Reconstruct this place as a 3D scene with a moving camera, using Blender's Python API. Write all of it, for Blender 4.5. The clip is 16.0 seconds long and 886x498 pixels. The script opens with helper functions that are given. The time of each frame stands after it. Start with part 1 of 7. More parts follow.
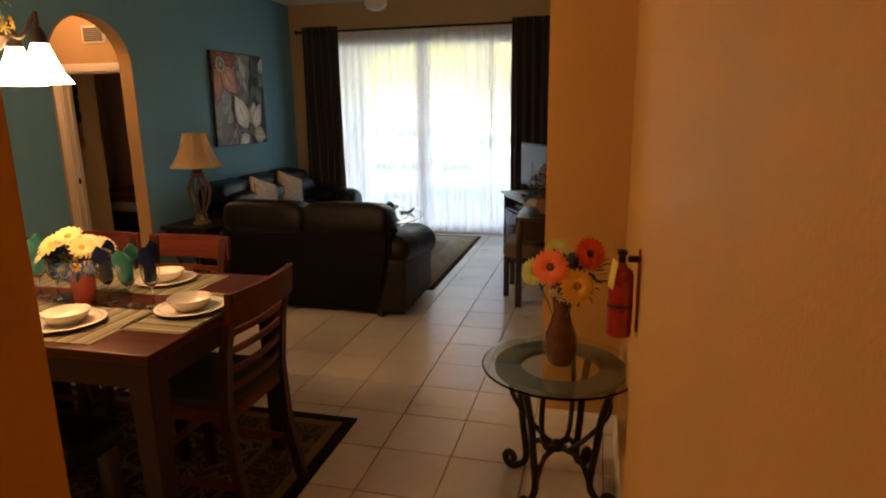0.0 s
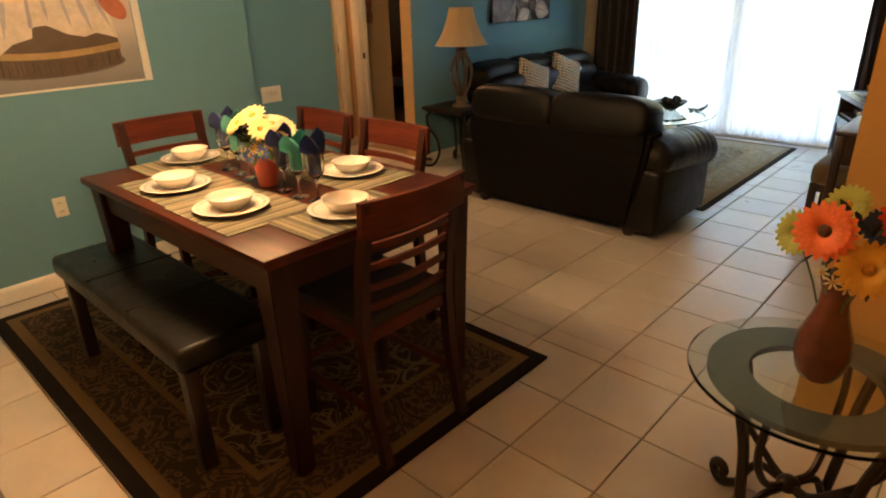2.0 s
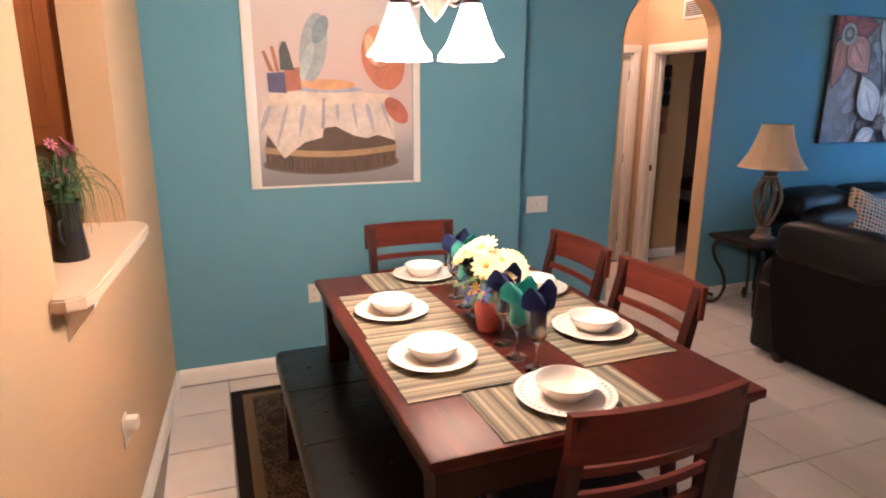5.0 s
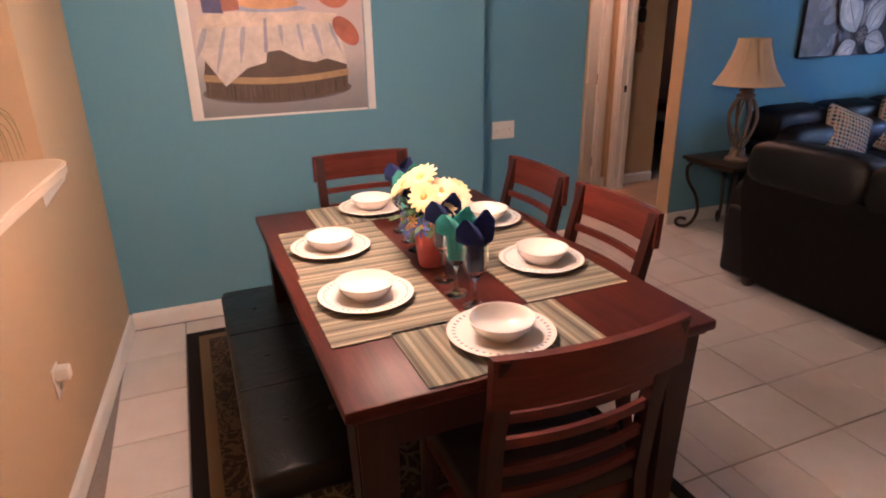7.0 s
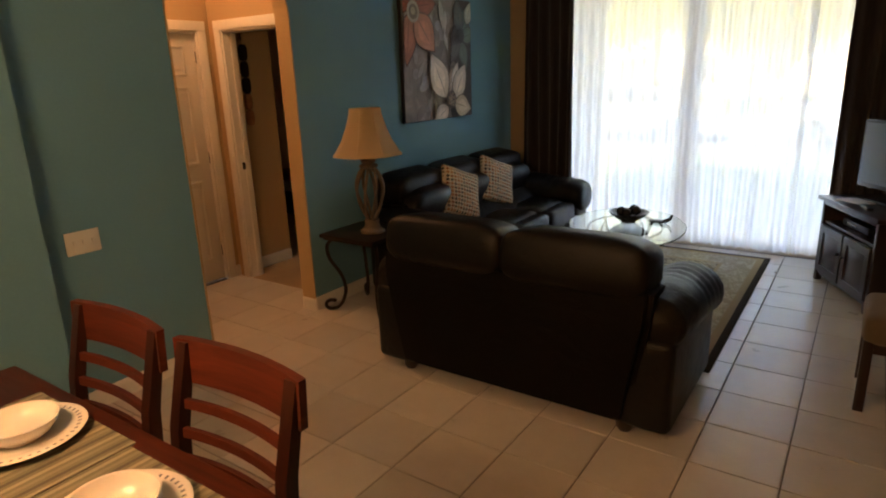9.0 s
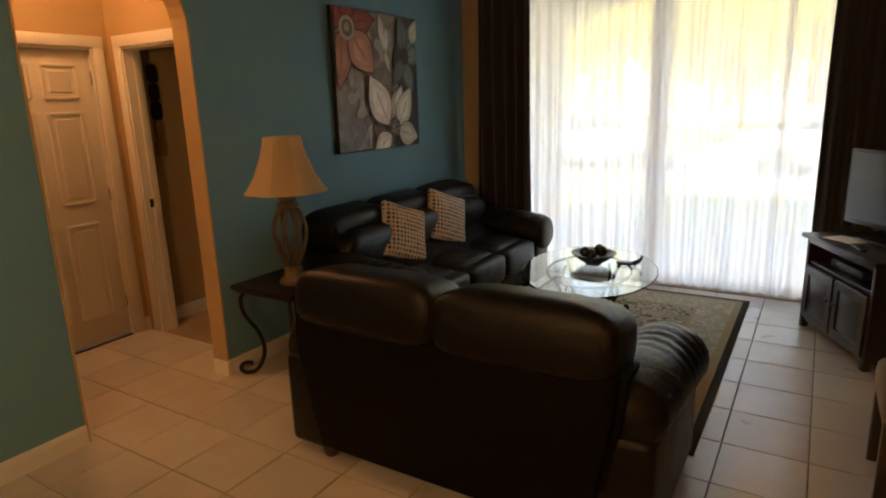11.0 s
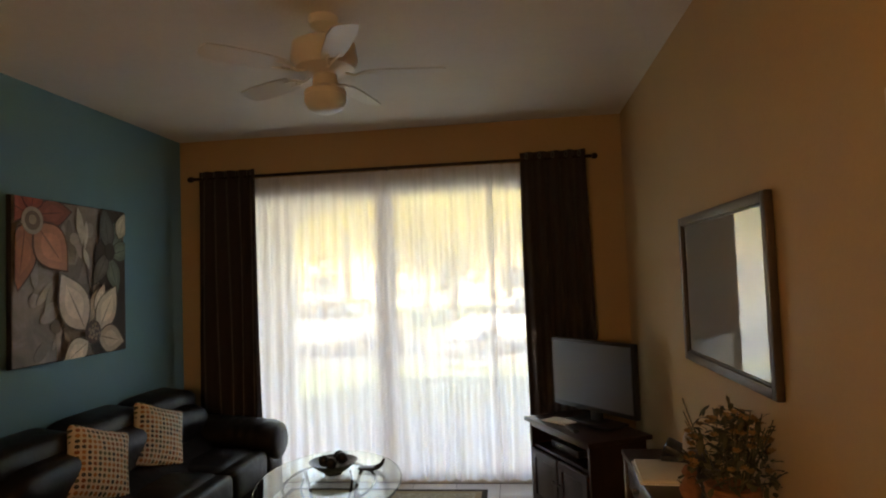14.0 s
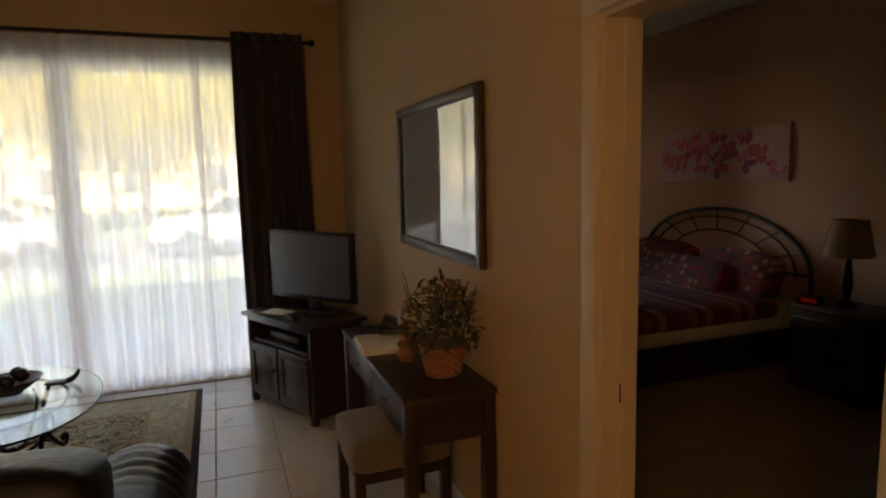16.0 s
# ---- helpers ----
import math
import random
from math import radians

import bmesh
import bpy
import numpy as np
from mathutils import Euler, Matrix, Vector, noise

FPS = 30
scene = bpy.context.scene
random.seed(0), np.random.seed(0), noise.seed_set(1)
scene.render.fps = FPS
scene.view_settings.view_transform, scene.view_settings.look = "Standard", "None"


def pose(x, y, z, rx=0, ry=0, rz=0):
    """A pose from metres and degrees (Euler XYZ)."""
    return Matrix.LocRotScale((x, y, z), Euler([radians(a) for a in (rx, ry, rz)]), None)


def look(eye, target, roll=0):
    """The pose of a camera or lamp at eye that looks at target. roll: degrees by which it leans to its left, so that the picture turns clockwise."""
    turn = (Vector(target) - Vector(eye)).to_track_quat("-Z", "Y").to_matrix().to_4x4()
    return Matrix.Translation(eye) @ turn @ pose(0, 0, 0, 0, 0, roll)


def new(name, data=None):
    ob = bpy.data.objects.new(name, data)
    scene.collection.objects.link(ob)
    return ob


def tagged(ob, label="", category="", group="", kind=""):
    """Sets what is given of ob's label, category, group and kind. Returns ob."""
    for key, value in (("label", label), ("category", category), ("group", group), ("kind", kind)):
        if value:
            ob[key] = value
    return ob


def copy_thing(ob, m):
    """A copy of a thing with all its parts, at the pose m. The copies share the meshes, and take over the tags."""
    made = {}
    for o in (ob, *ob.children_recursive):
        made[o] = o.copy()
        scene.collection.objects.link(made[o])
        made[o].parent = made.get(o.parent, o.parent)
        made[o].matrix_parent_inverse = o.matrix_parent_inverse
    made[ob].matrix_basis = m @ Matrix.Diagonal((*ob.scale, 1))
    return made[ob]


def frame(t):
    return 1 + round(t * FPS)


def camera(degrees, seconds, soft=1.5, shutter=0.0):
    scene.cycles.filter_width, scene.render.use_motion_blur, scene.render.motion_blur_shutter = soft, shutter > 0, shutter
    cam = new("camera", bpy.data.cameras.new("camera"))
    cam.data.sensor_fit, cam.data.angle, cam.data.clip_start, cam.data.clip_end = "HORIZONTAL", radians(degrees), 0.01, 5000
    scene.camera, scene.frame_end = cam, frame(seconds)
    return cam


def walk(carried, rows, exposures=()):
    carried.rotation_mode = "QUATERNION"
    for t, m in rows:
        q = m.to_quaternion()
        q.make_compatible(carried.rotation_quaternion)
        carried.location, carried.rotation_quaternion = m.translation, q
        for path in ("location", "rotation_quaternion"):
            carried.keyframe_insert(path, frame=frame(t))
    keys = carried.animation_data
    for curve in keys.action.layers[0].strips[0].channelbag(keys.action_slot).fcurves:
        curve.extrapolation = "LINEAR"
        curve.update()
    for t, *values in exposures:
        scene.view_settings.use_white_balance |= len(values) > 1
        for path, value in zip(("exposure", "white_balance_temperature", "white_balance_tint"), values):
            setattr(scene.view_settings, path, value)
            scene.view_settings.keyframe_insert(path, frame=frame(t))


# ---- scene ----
cam = camera(72.0, 16.0, soft=2.0)
PATH = [
    (0, (1.121, 1.488, 1.661), (0.64, 3.377, 1.212), -0.8),
    (0.5, (1.136, 1.606, 1.633), (0.626, 3.424, 0.973), -2.0),
    (1, (1.147, 1.873, 1.599), (0.518, 3.644, 0.917), -1.5),
    (1.5, (1.156, 2.044, 1.585), (0.354, 3.704, 0.809), -1.5),
    (2, (1.221, 2.231, 1.602), (-0.042, 3.571, 0.823), -1.6),
    (2.5, (1.121, 2.319, 1.599), (-0.456, 3.281, 0.833), -0.3),
    (3, (1.003, 2.417, 1.582), (-0.663, 3.242, 0.846), 0.4),
    (3.5, (0.925, 2.479, 1.596), (-0.766, 3.238, 0.845), 0.8),
    (4, (0.862, 2.564, 1.622), (-0.876, 3.326, 0.991), 1.3),
    (4.2, (0.846, 2.594, 1.654), (-0.927, 3.341, 1.11), 1.3),
    (6.3, (0.804, 2.758, 1.665), (-1.026, 3.382, 1.155), 0.3),
    (6.5, (0.786, 2.783, 1.641), (-1.024, 3.397, 1.053), -0.1),
    (7, (0.752, 2.862, 1.626), (-0.984, 3.562, 0.92), -1.0),
    (7.5, (0.62, 2.887, 1.632), (-0.937, 3.913, 0.91), -1.9),
    (8, (0.456, 2.918, 1.677), (-0.857, 4.289, 1.046), -3.5),
    (8.5, (0.332, 3.137, 1.625), (-0.84, 4.643, 1.025), -3.3),
    (9, (0.232, 3.41, 1.661), (-0.868, 4.987, 1.113), -2.0),
    (9.2, (0.224, 3.503, 1.671), (-0.85, 5.091, 1.101), -1.8),
    (11.3, (0.027, 4.088, 1.624), (-0.982, 5.753, 1.167), -2.0),
    (11.5, (0.028, 4.091, 1.626), (-0.956, 5.771, 1.167), -2.2),
    (12, (0.094, 4.143, 1.627), (-0.695, 5.916, 1.144), -3.6),
    (12.5, (0.183, 4.255, 1.669), (-0.392, 6.121, 1.235), -3.2),
    (13, (0.186, 4.285, 1.675), (-0.186, 6.206, 1.264), -2.8),
    (13.5, (0.057, 4.305, 1.694), (-0.142, 6.286, 1.509), -2.6),
    (14, (-0.04, 4.267, 1.718), (-0.271, 6.251, 1.814), -2.2),
    (14.5, (-0.107, 4.25, 1.734), (-0.299, 6.232, 1.919), -2.2),
    (15, (-0.156, 4.307, 1.718), (-0.058, 6.304, 1.785), -1.7),
    (15.5, (-0.149, 4.36, 1.693), (0.285, 6.309, 1.572), -1.2),
    (16, (-0.136, 4.297, 1.637), (0.55, 6.159, 1.388), -1.3),
]
walk(cam, [(t, look(eye, target, roll)) for t, eye, target, roll in PATH],
     exposures=[(0.0, 4.55, 6500, 11), (1.5, 4.6, 6300, 8), (2.0, 5.15, 6100, 4), (2.5, 5.4, 5500, 2), (3.0, 5.7, 4800, -5), (3.5, 5.75, 4250, 6), (4.0, 5.8, 4100, 8), (6.5, 5.4, 4450, 26), (7.0, 5.3, 4450, 26), (7.5, 5.45, 4200, 20), (8.2, 4.72, 5150, 22), (9.0, 4.5, 6600, 13), (11.5, 4.5, 7500, 14), (13.0, 4.35, 7500, 15), (14.0, 4.25, 7500, 15), (16.0, 4.1, 7300, 15)])

# ---- light ----
world = bpy.data.worlds.new("sky")
scene.world = world
world.use_nodes = True
sky = world.node_tree.nodes.new("ShaderNodeTexSky")
sky.sky_type = "NISHITA"
sky.sun_disc = False
sky.sun_elevation = radians(44)
sky.sun_rotation = radians(202)
backdrop = world.node_tree.nodes["Background"]
backdrop.inputs["Strength"].default_value = 0.15
world.node_tree.links.new(sky.outputs[0], backdrop.inputs["Color"])

sun_data = bpy.data.lights.new("sun", "SUN")
sun_data.energy, sun_data.angle, sun_data.color = 5.0, radians(0.5), (1.0, 0.90, 0.74)
sun = new("sun", sun_data)
sun.matrix_world = look((-4, 0, 12), (-4 + 2.4, 0 + 6.0, 12 - 6.2))


def bulb(x, y, z, watts, colour, radius):
    data = bpy.data.lights.new("bulb", "POINT")
    data.energy, data.color, data.shadow_soft_size = watts, colour, radius
    lamp = new("bulb", data)
    lamp.location = (x, y, z)
    return lamp


WARM = (1.0, 0.62, 0.30)
CHANDELIER = (-1.0, 3.33)
for k in range(4):
    a = radians(25 + 90 * k)
    bulb(CHANDELIER[0] + 0.145 * math.cos(a), CHANDELIER[1] + 0.145 * math.sin(a), 1.80, 0.050, WARM, 0.03)
bulb(-1.45, 1.25, 2.72, 0.85, (1.0, 0.44, 0.12), 0.12)
bulb(0.95, 0.5, 2.85, 0.20, (1.0, 0.33, 0.025), 0.12)
bulb(-3.70, 5.85, 2.82, 1.10, (1.0, 0.46, 0.20), 0.08)

# the sky's light in the opening of the patio door
opening_data = bpy.data.lights.new("opening_light", "AREA")
opening_data.shape, opening_data.size, opening_data.size_y = "RECTANGLE", 2.50, 2.40
opening_data.energy, opening_data.color = 0.50, (0.92, 0.96, 1.0)
opening_light = new("opening_light", opening_data)
opening_light.matrix_world = look((-1.125, 9.435, 1.28), (-1.125, 8.0, 1.28))

# ---- building helpers ----
def thing(name, at, label, category, rz=0.0, group="", kind=""):
    ob = new(name)
    ob.empty_display_size = 0.1
    ob.matrix_world = pose(at[0], at[1], at[2], 0, 0, rz)
    return tagged(ob, label, category, group, kind)


def link_mesh(name, bm, material, smooth=True, sharp=35):
    bmesh.ops.recalc_face_normals(bm, faces=bm.faces[:])
    mesh = bpy.data.meshes.new(name)
    bm.to_mesh(mesh)
    bm.free()
    mesh.materials.append(material)
    if smooth:
        mesh.shade_smooth()
        mesh.set_sharp_from_angle(angle=radians(sharp))
    return new(name, mesh)


def part(name, bm, material, parent, label="", smooth=True, sharp=35):
    ob = link_mesh(name, bm, material, smooth, sharp)
    ob.parent = parent
    return tagged(ob, label) if label else ob


def solid(name, bm, material, label, category, at=(0, 0, 0), rz=0.0, kind="", group="", smooth=True):
    ob = link_mesh(name, bm, material, smooth)
    ob.matrix_world = pose(at[0], at[1], at[2], 0, 0, rz)
    return tagged(ob, label, category, group, kind)


def nb():
    return bmesh.new()


def merge(bm, other):
    mesh = bpy.data.meshes.new("piece")
    other.to_mesh(mesh)
    other.free()
    bm.from_mesh(mesh)
    bpy.data.meshes.remove(mesh)
    return bm


def box(bm, c, s, rz=0.0, bev=0.0, rx=0.0, ry=0.0, seg=2):
    t = nb()
    bmesh.ops.create_cube(t, size=1.0, matrix=pose(*c, rx, ry, rz) @ Matrix.Diagonal((*s, 1)))
    if bev:
        bmesh.ops.bevel(t, geom=t.edges[:], offset=bev, segments=seg, affect="EDGES", profile=0.5)
    return merge(bm, t)


def slab(bm, x0, x1, y0, y1, z0, z1, bev=0.0):
    return box(bm, ((x0 + x1) / 2, (y0 + y1) / 2, (z0 + z1) / 2), (x1 - x0, y1 - y0, z1 - z0), bev=bev)


def rod(bm, p0, p1, r0, r1=None, seg=14):
    p0, p1 = Vector(p0), Vector(p1)
    d = p1 - p0
    m = Matrix.Translation((p0 + p1) / 2) @ d.to_track_quat("Z", "Y").to_matrix().to_4x4()
    bmesh.ops.create_cone(bm, cap_ends=True, segments=seg, radius1=r0, radius2=r0 if r1 is None else r1, depth=d.length, matrix=m)
    return bm


def ball(bm, c, r, s=(1, 1, 1), u=14, v=9):
    bmesh.ops.create_uvsphere(bm, u_segments=u, v_segments=v, radius=r, matrix=Matrix.Translation(c) @ Matrix.Diagonal((*s, 1)))
    return bm


def lathe(bm, prof, c=(0, 0, 0), seg=28, squash=(1, 1)):
    rings = []
    for r, z in prof:
        rings.append([bm.verts.new((c[0] + r * squash[0] * math.cos(2 * math.pi * k / seg), c[1] + r * squash[1] * math.sin(2 * math.pi * k / seg), c[2] + z)) for k in range(seg)])
    for a, b in zip(rings, rings[1:]):
        for k in range(seg):
            bm.faces.new((a[k], a[(k + 1) % seg], b[(k + 1) % seg], b[k]))
    ringed = prof[0] == prof[-1]
    if prof[0][0] > 0 and not ringed:
        bm.faces.new(rings[0][::-1])
    if prof[-1][0] > 0 and not ringed:
        bm.faces.new(rings[-1])
    bmesh.ops.remove_doubles(bm, verts=bm.verts[:], dist=1e-5)
    return bm


def tube(bm, pts, r, seg=8, taper=1.0):
    pts = [Vector(p) for p in pts]
    rings = []
    up = Vector((0.31, 0.17, 0.93))
    for i, p in enumerate(pts):
        d = (pts[min(i + 1, len(pts) - 1)] - pts[max(i - 1, 0)]).normalized()
        side = d.cross(up)
        side = side.normalized() if side.length > 1e-4 else d.orthogonal().normalized()
        up = side.cross(d).normalized()
        k = r * (1 + (taper - 1) * i / max(len(pts) - 1, 1))
        rings.append([bm.verts.new(p + k * (math.cos(2 * math.pi * j / seg) * side + math.sin(2 * math.pi * j / seg) * up)) for j in range(seg)])
    for a, b in zip(rings, rings[1:]):
        for j in range(seg):
            bm.faces.new((a[j], a[(j + 1) % seg], b[(j + 1) % seg], b[j]))
    bm.faces.new(rings[0][::-1])
    bm.faces.new(rings[-1])
    return bm


def curve_points(ctrl, n=8):
    c = [Vector(p) for p in ctrl]
    c = [2 * c[0] - c[1]] + c + [2 * c[-1] - c[-2]]
    out = []
    for i in range(1, len(c) - 2):
        for k in range(n):
            t = k / n
            a, b, d, e = c[i - 1], c[i], c[i + 1], c[i + 2]
            out.append(0.5 * (2 * b + (d - a) * t + (2 * a - 5 * b + 4 * d - e) * t * t + (3 * b - a - 3 * d + e) * t ** 3))
    out.append(c[-2])
    return out


def puff(bm, c, s, e=0.45, rz=0.0, rx=0.0, ry=0.0, u=28, v=18, ev=None):
    """A rounded, stuffed block."""
    ev = e if ev is None else ev
    m = pose(*c, rx, ry, rz)
    f = lambda w, q: math.copysign(abs(w) ** q, w)
    rings = []
    for i in range(v + 1):
        b = -math.pi / 2 + math.pi * i / v
        rings.append([bm.verts.new(m @ Vector((s[0] / 2 * f(math.cos(b), ev) * f(math.cos(2 * math.pi * k / u), e),
                                               s[1] / 2 * f(math.cos(b), ev) * f(math.sin(2 * math.pi * k / u), e),
                                               s[2] / 2 * f(math.sin(b), ev)))) for k in range(u)])
    for a, b in zip(rings, rings[1:]):
        for k in range(u):
            bm.faces.new((a[k], a[(k + 1) % u], b[(k + 1) % u], b[k]))
    bmesh.ops.remove_doubles(bm, verts=bm.verts[:], dist=1e-5)
    return bm


def prism(bm, outline, depth, m=None):
    """A plate: a flat outline in x and z, thick along y."""
    m = m or Matrix()
    a = [bm.verts.new(m @ Vector((x, 0, z))) for x, z in outline]
    b = [bm.verts.new(m @ Vector((x, depth, z))) for x, z in outline]
    bm.faces.new(a)
    bm.faces.new(b[::-1])
    n = len(outline)
    for k in range(n):
        bm.faces.new((a[k], b[k], b[(k + 1) % n], a[(k + 1) % n]))
    return bm


def oval(cx, cz, rx, rz, n=24, turn=0.0):
    ca, sa = math.cos(radians(turn)), math.sin(radians(turn))
    return [(cx + rx * math.cos(2 * math.pi * k / n) * ca - rz * math.sin(2 * math.pi * k / n) * sa,
             cz + rx * math.cos(2 * math.pi * k / n) * sa + rz * math.sin(2 * math.pi * k / n) * ca) for k in range(n)]


def petal(bm, base, direction, length, width, lift, curl=0.0, side=None):
    """One flower petal or leaf: a bent strip of four cross rows."""
    d = Vector(direction).normalized()
    s = (Vector(side) if side else d.cross(Vector((0, 0, 1))))
    s = s.normalized() if s.length > 1e-4 else Vector((1, 0, 0))
    n = s.cross(d).normalized()
    rows = []
    for t, w in ((0, 0.35), (0.4, 0.9), (0.75, 1.0), (1.0, 0.25)):
        p = Vector(base) + d * length * t + n * (lift * t - curl * t * t)
        rows.append([bm.verts.new(p - s * width * w / 2), bm.verts.new(p + n * width * 0.1 * w), bm.verts.new(p + s * width * w / 2)])
    for a, b in zip(rows, rows[1:]):
        bm.faces.new((a[0], a[1], b[1], b[0]))
        bm.faces.new((a[1], a[2], b[2], b[1]))
    return bm


# ---- materials ----
def nodes_of(name):
    m = bpy.data.materials.new(name)
    m.use_nodes = True
    t = m.node_tree
    return m, t, t.nodes["Principled BSDF"]


def add(t, kind, **inputs):
    n = t.nodes.new(kind)
    for key, value in inputs.items():
        n.inputs[key.replace("_", " ")].default_value = value
    return n


def math_node(t, op, a, b=None, c=None):
    n = t.nodes.new("ShaderNodeMath")
    n.operation = op
    for k, v in enumerate((a, b, c)):
        if v is None:
            continue
        if isinstance(v, (int, float)):
            n.inputs[k].default_value = v
        else:
            t.links.new(v, n.inputs[k])
    return n.outputs[0]


def mix(t, fac, a, b):
    n = t.nodes.new("ShaderNodeMix")
    n.data_type = "RGBA"
    for slot, v in ((0, fac), (6, a), (7, b)):
        if isinstance(v, (int, float)):
            n.inputs[slot].default_value = v
        elif isinstance(v, tuple):
            n.inputs[slot].default_value = (*v[:3], 1)
        else:
            t.links.new(v, n.inputs[slot])
    return n.outputs[2]


def ramp(t, fac, stops, constant=False):
    n = t.nodes.new("ShaderNodeValToRGB")
    n.color_ramp.interpolation = "CONSTANT" if constant else "LINEAR"
    while len(n.color_ramp.elements) < len(stops):
        n.color_ramp.elements.new(0.5)
    for el, (p, c) in zip(n.color_ramp.elements, stops):
        el.position, el.color = p, (*c[:3], 1)
    t.links.new(fac, n.inputs[0])
    return n.outputs[0]


def coords(t, kind="Object", scale=(1, 1, 1), turn=(0, 0, 0)):
    c = t.nodes.new("ShaderNodeTexCoord")
    m = t.nodes.new("ShaderNodeMapping")
    m.inputs["Scale"].default_value = scale
    m.inputs["Rotation"].default_value = [radians(a) for a in turn]
    t.links.new(c.outputs[kind], m.inputs[0])
    return m.outputs[0]


def noise_of(t, vec, scale, detail=4, rough=0.55, warp=0.0):
    n = add(t, "ShaderNodeTexNoise", Scale=scale, Detail=detail, Roughness=rough, Distortion=warp)
    t.links.new(vec, n.inputs["Vector"])
    return n.outputs[0]


def bump(t, bsdf, height, strength, distance=0.01):
    b = add(t, "ShaderNodeBump", Strength=strength, Distance=distance)
    t.links.new(height, b.inputs["Height"])
    t.links.new(b.outputs[0], bsdf.inputs["Normal"])


def paint(name, colour, rough=0.5, metal=0.0, vary=0.12, scale=3.0, grain=0.15, gscale=120.0, coat=0.0, sheen=0.0, spec=0.5):
    """Colour varied at two scales, with fine relief."""
    m, t, b = nodes_of(name)
    v = coords(t)
    big, small = noise_of(t, v, scale, 5), noise_of(t, v, gscale * 0.35, 3)
    both = math_node(t, "ADD", math_node(t, "MULTIPLY", big, 0.65), math_node(t, "MULTIPLY", small, 0.35))
    dark = tuple(c * (1 - vary) for c in colour)
    light = tuple(min(1.0, c * (1 + vary)) for c in colour)
    t.links.new(ramp(t, both, ((0.3, dark), (0.7, light))), b.inputs["Base Color"])
    r = math_node(t, "ADD", rough - 0.06, math_node(t, "MULTIPLY", big, 0.12))
    t.links.new(r, b.inputs["Roughness"])
    b.inputs["Metallic"].default_value = metal
    b.inputs["Coat Weight"].default_value = coat
    b.inputs["Sheen Weight"].default_value = sheen
    b.inputs["Specular IOR Level"].default_value = spec
    if grain:
        bump(t, b, noise_of(t, v, gscale, 3), grain, 0.004)
    return m


def wood(name, dark, light, rough=0.3, axis=0, coat=0.3, spec=0.5):
    m, t, b = nodes_of(name)
    scale = [9.0, 9.0, 9.0]
    scale[axis] = 0.7
    v = coords(t, scale=scale)
    g = noise_of(t, v, 3.0, 6, 0.62, 1.4)
    fine = noise_of(t, v, 16.0, 4)
    f = math_node(t, "ADD", math_node(t, "MULTIPLY", g, 0.7), math_node(t, "MULTIPLY", fine, 0.3))
    t.links.new(ramp(t, f, ((0.3, dark), (0.72, light))), b.inputs["Base Color"])
    t.links.new(math_node(t, "ADD", rough - 0.07, math_node(t, "MULTIPLY", fine, 0.14)), b.inputs["Roughness"])
    b.inputs["Coat Weight"].default_value = coat
    b.inputs["Coat Roughness"].default_value = 0.18
    b.inputs["Specular IOR Level"].default_value = spec
    bump(t, b, fine, 0.08, 0.002)
    return m


def leather(name, colour, rough=0.36, spec=0.33):
    m, t, b = nodes_of(name)
    v = coords(t)
    w = add(t, "ShaderNodeTexVoronoi", Scale=170.0)
    t.links.new(v, w.inputs["Vector"])
    folds = noise_of(t, v, 7.0, 5, 0.6, 0.8)
    wear = noise_of(t, v, 2.2, 4)
    t.links.new(ramp(t, wear, ((0.3, tuple(c * 0.75 for c in colour)), (0.75, tuple(c * 1.45 for c in colour)))), b.inputs["Base Color"])
    t.links.new(math_node(t, "ADD", rough - 0.08, math_node(t, "MULTIPLY", folds, 0.2)), b.inputs["Roughness"])
    b.inputs["Specular IOR Level"].default_value = spec
    h = math_node(t, "ADD", math_node(t, "MULTIPLY", folds, 3.0), math_node(t, "MULTIPLY", w.outputs["Distance"], 0.25))
    bump(t, b, h, 0.32, 0.008)
    return m


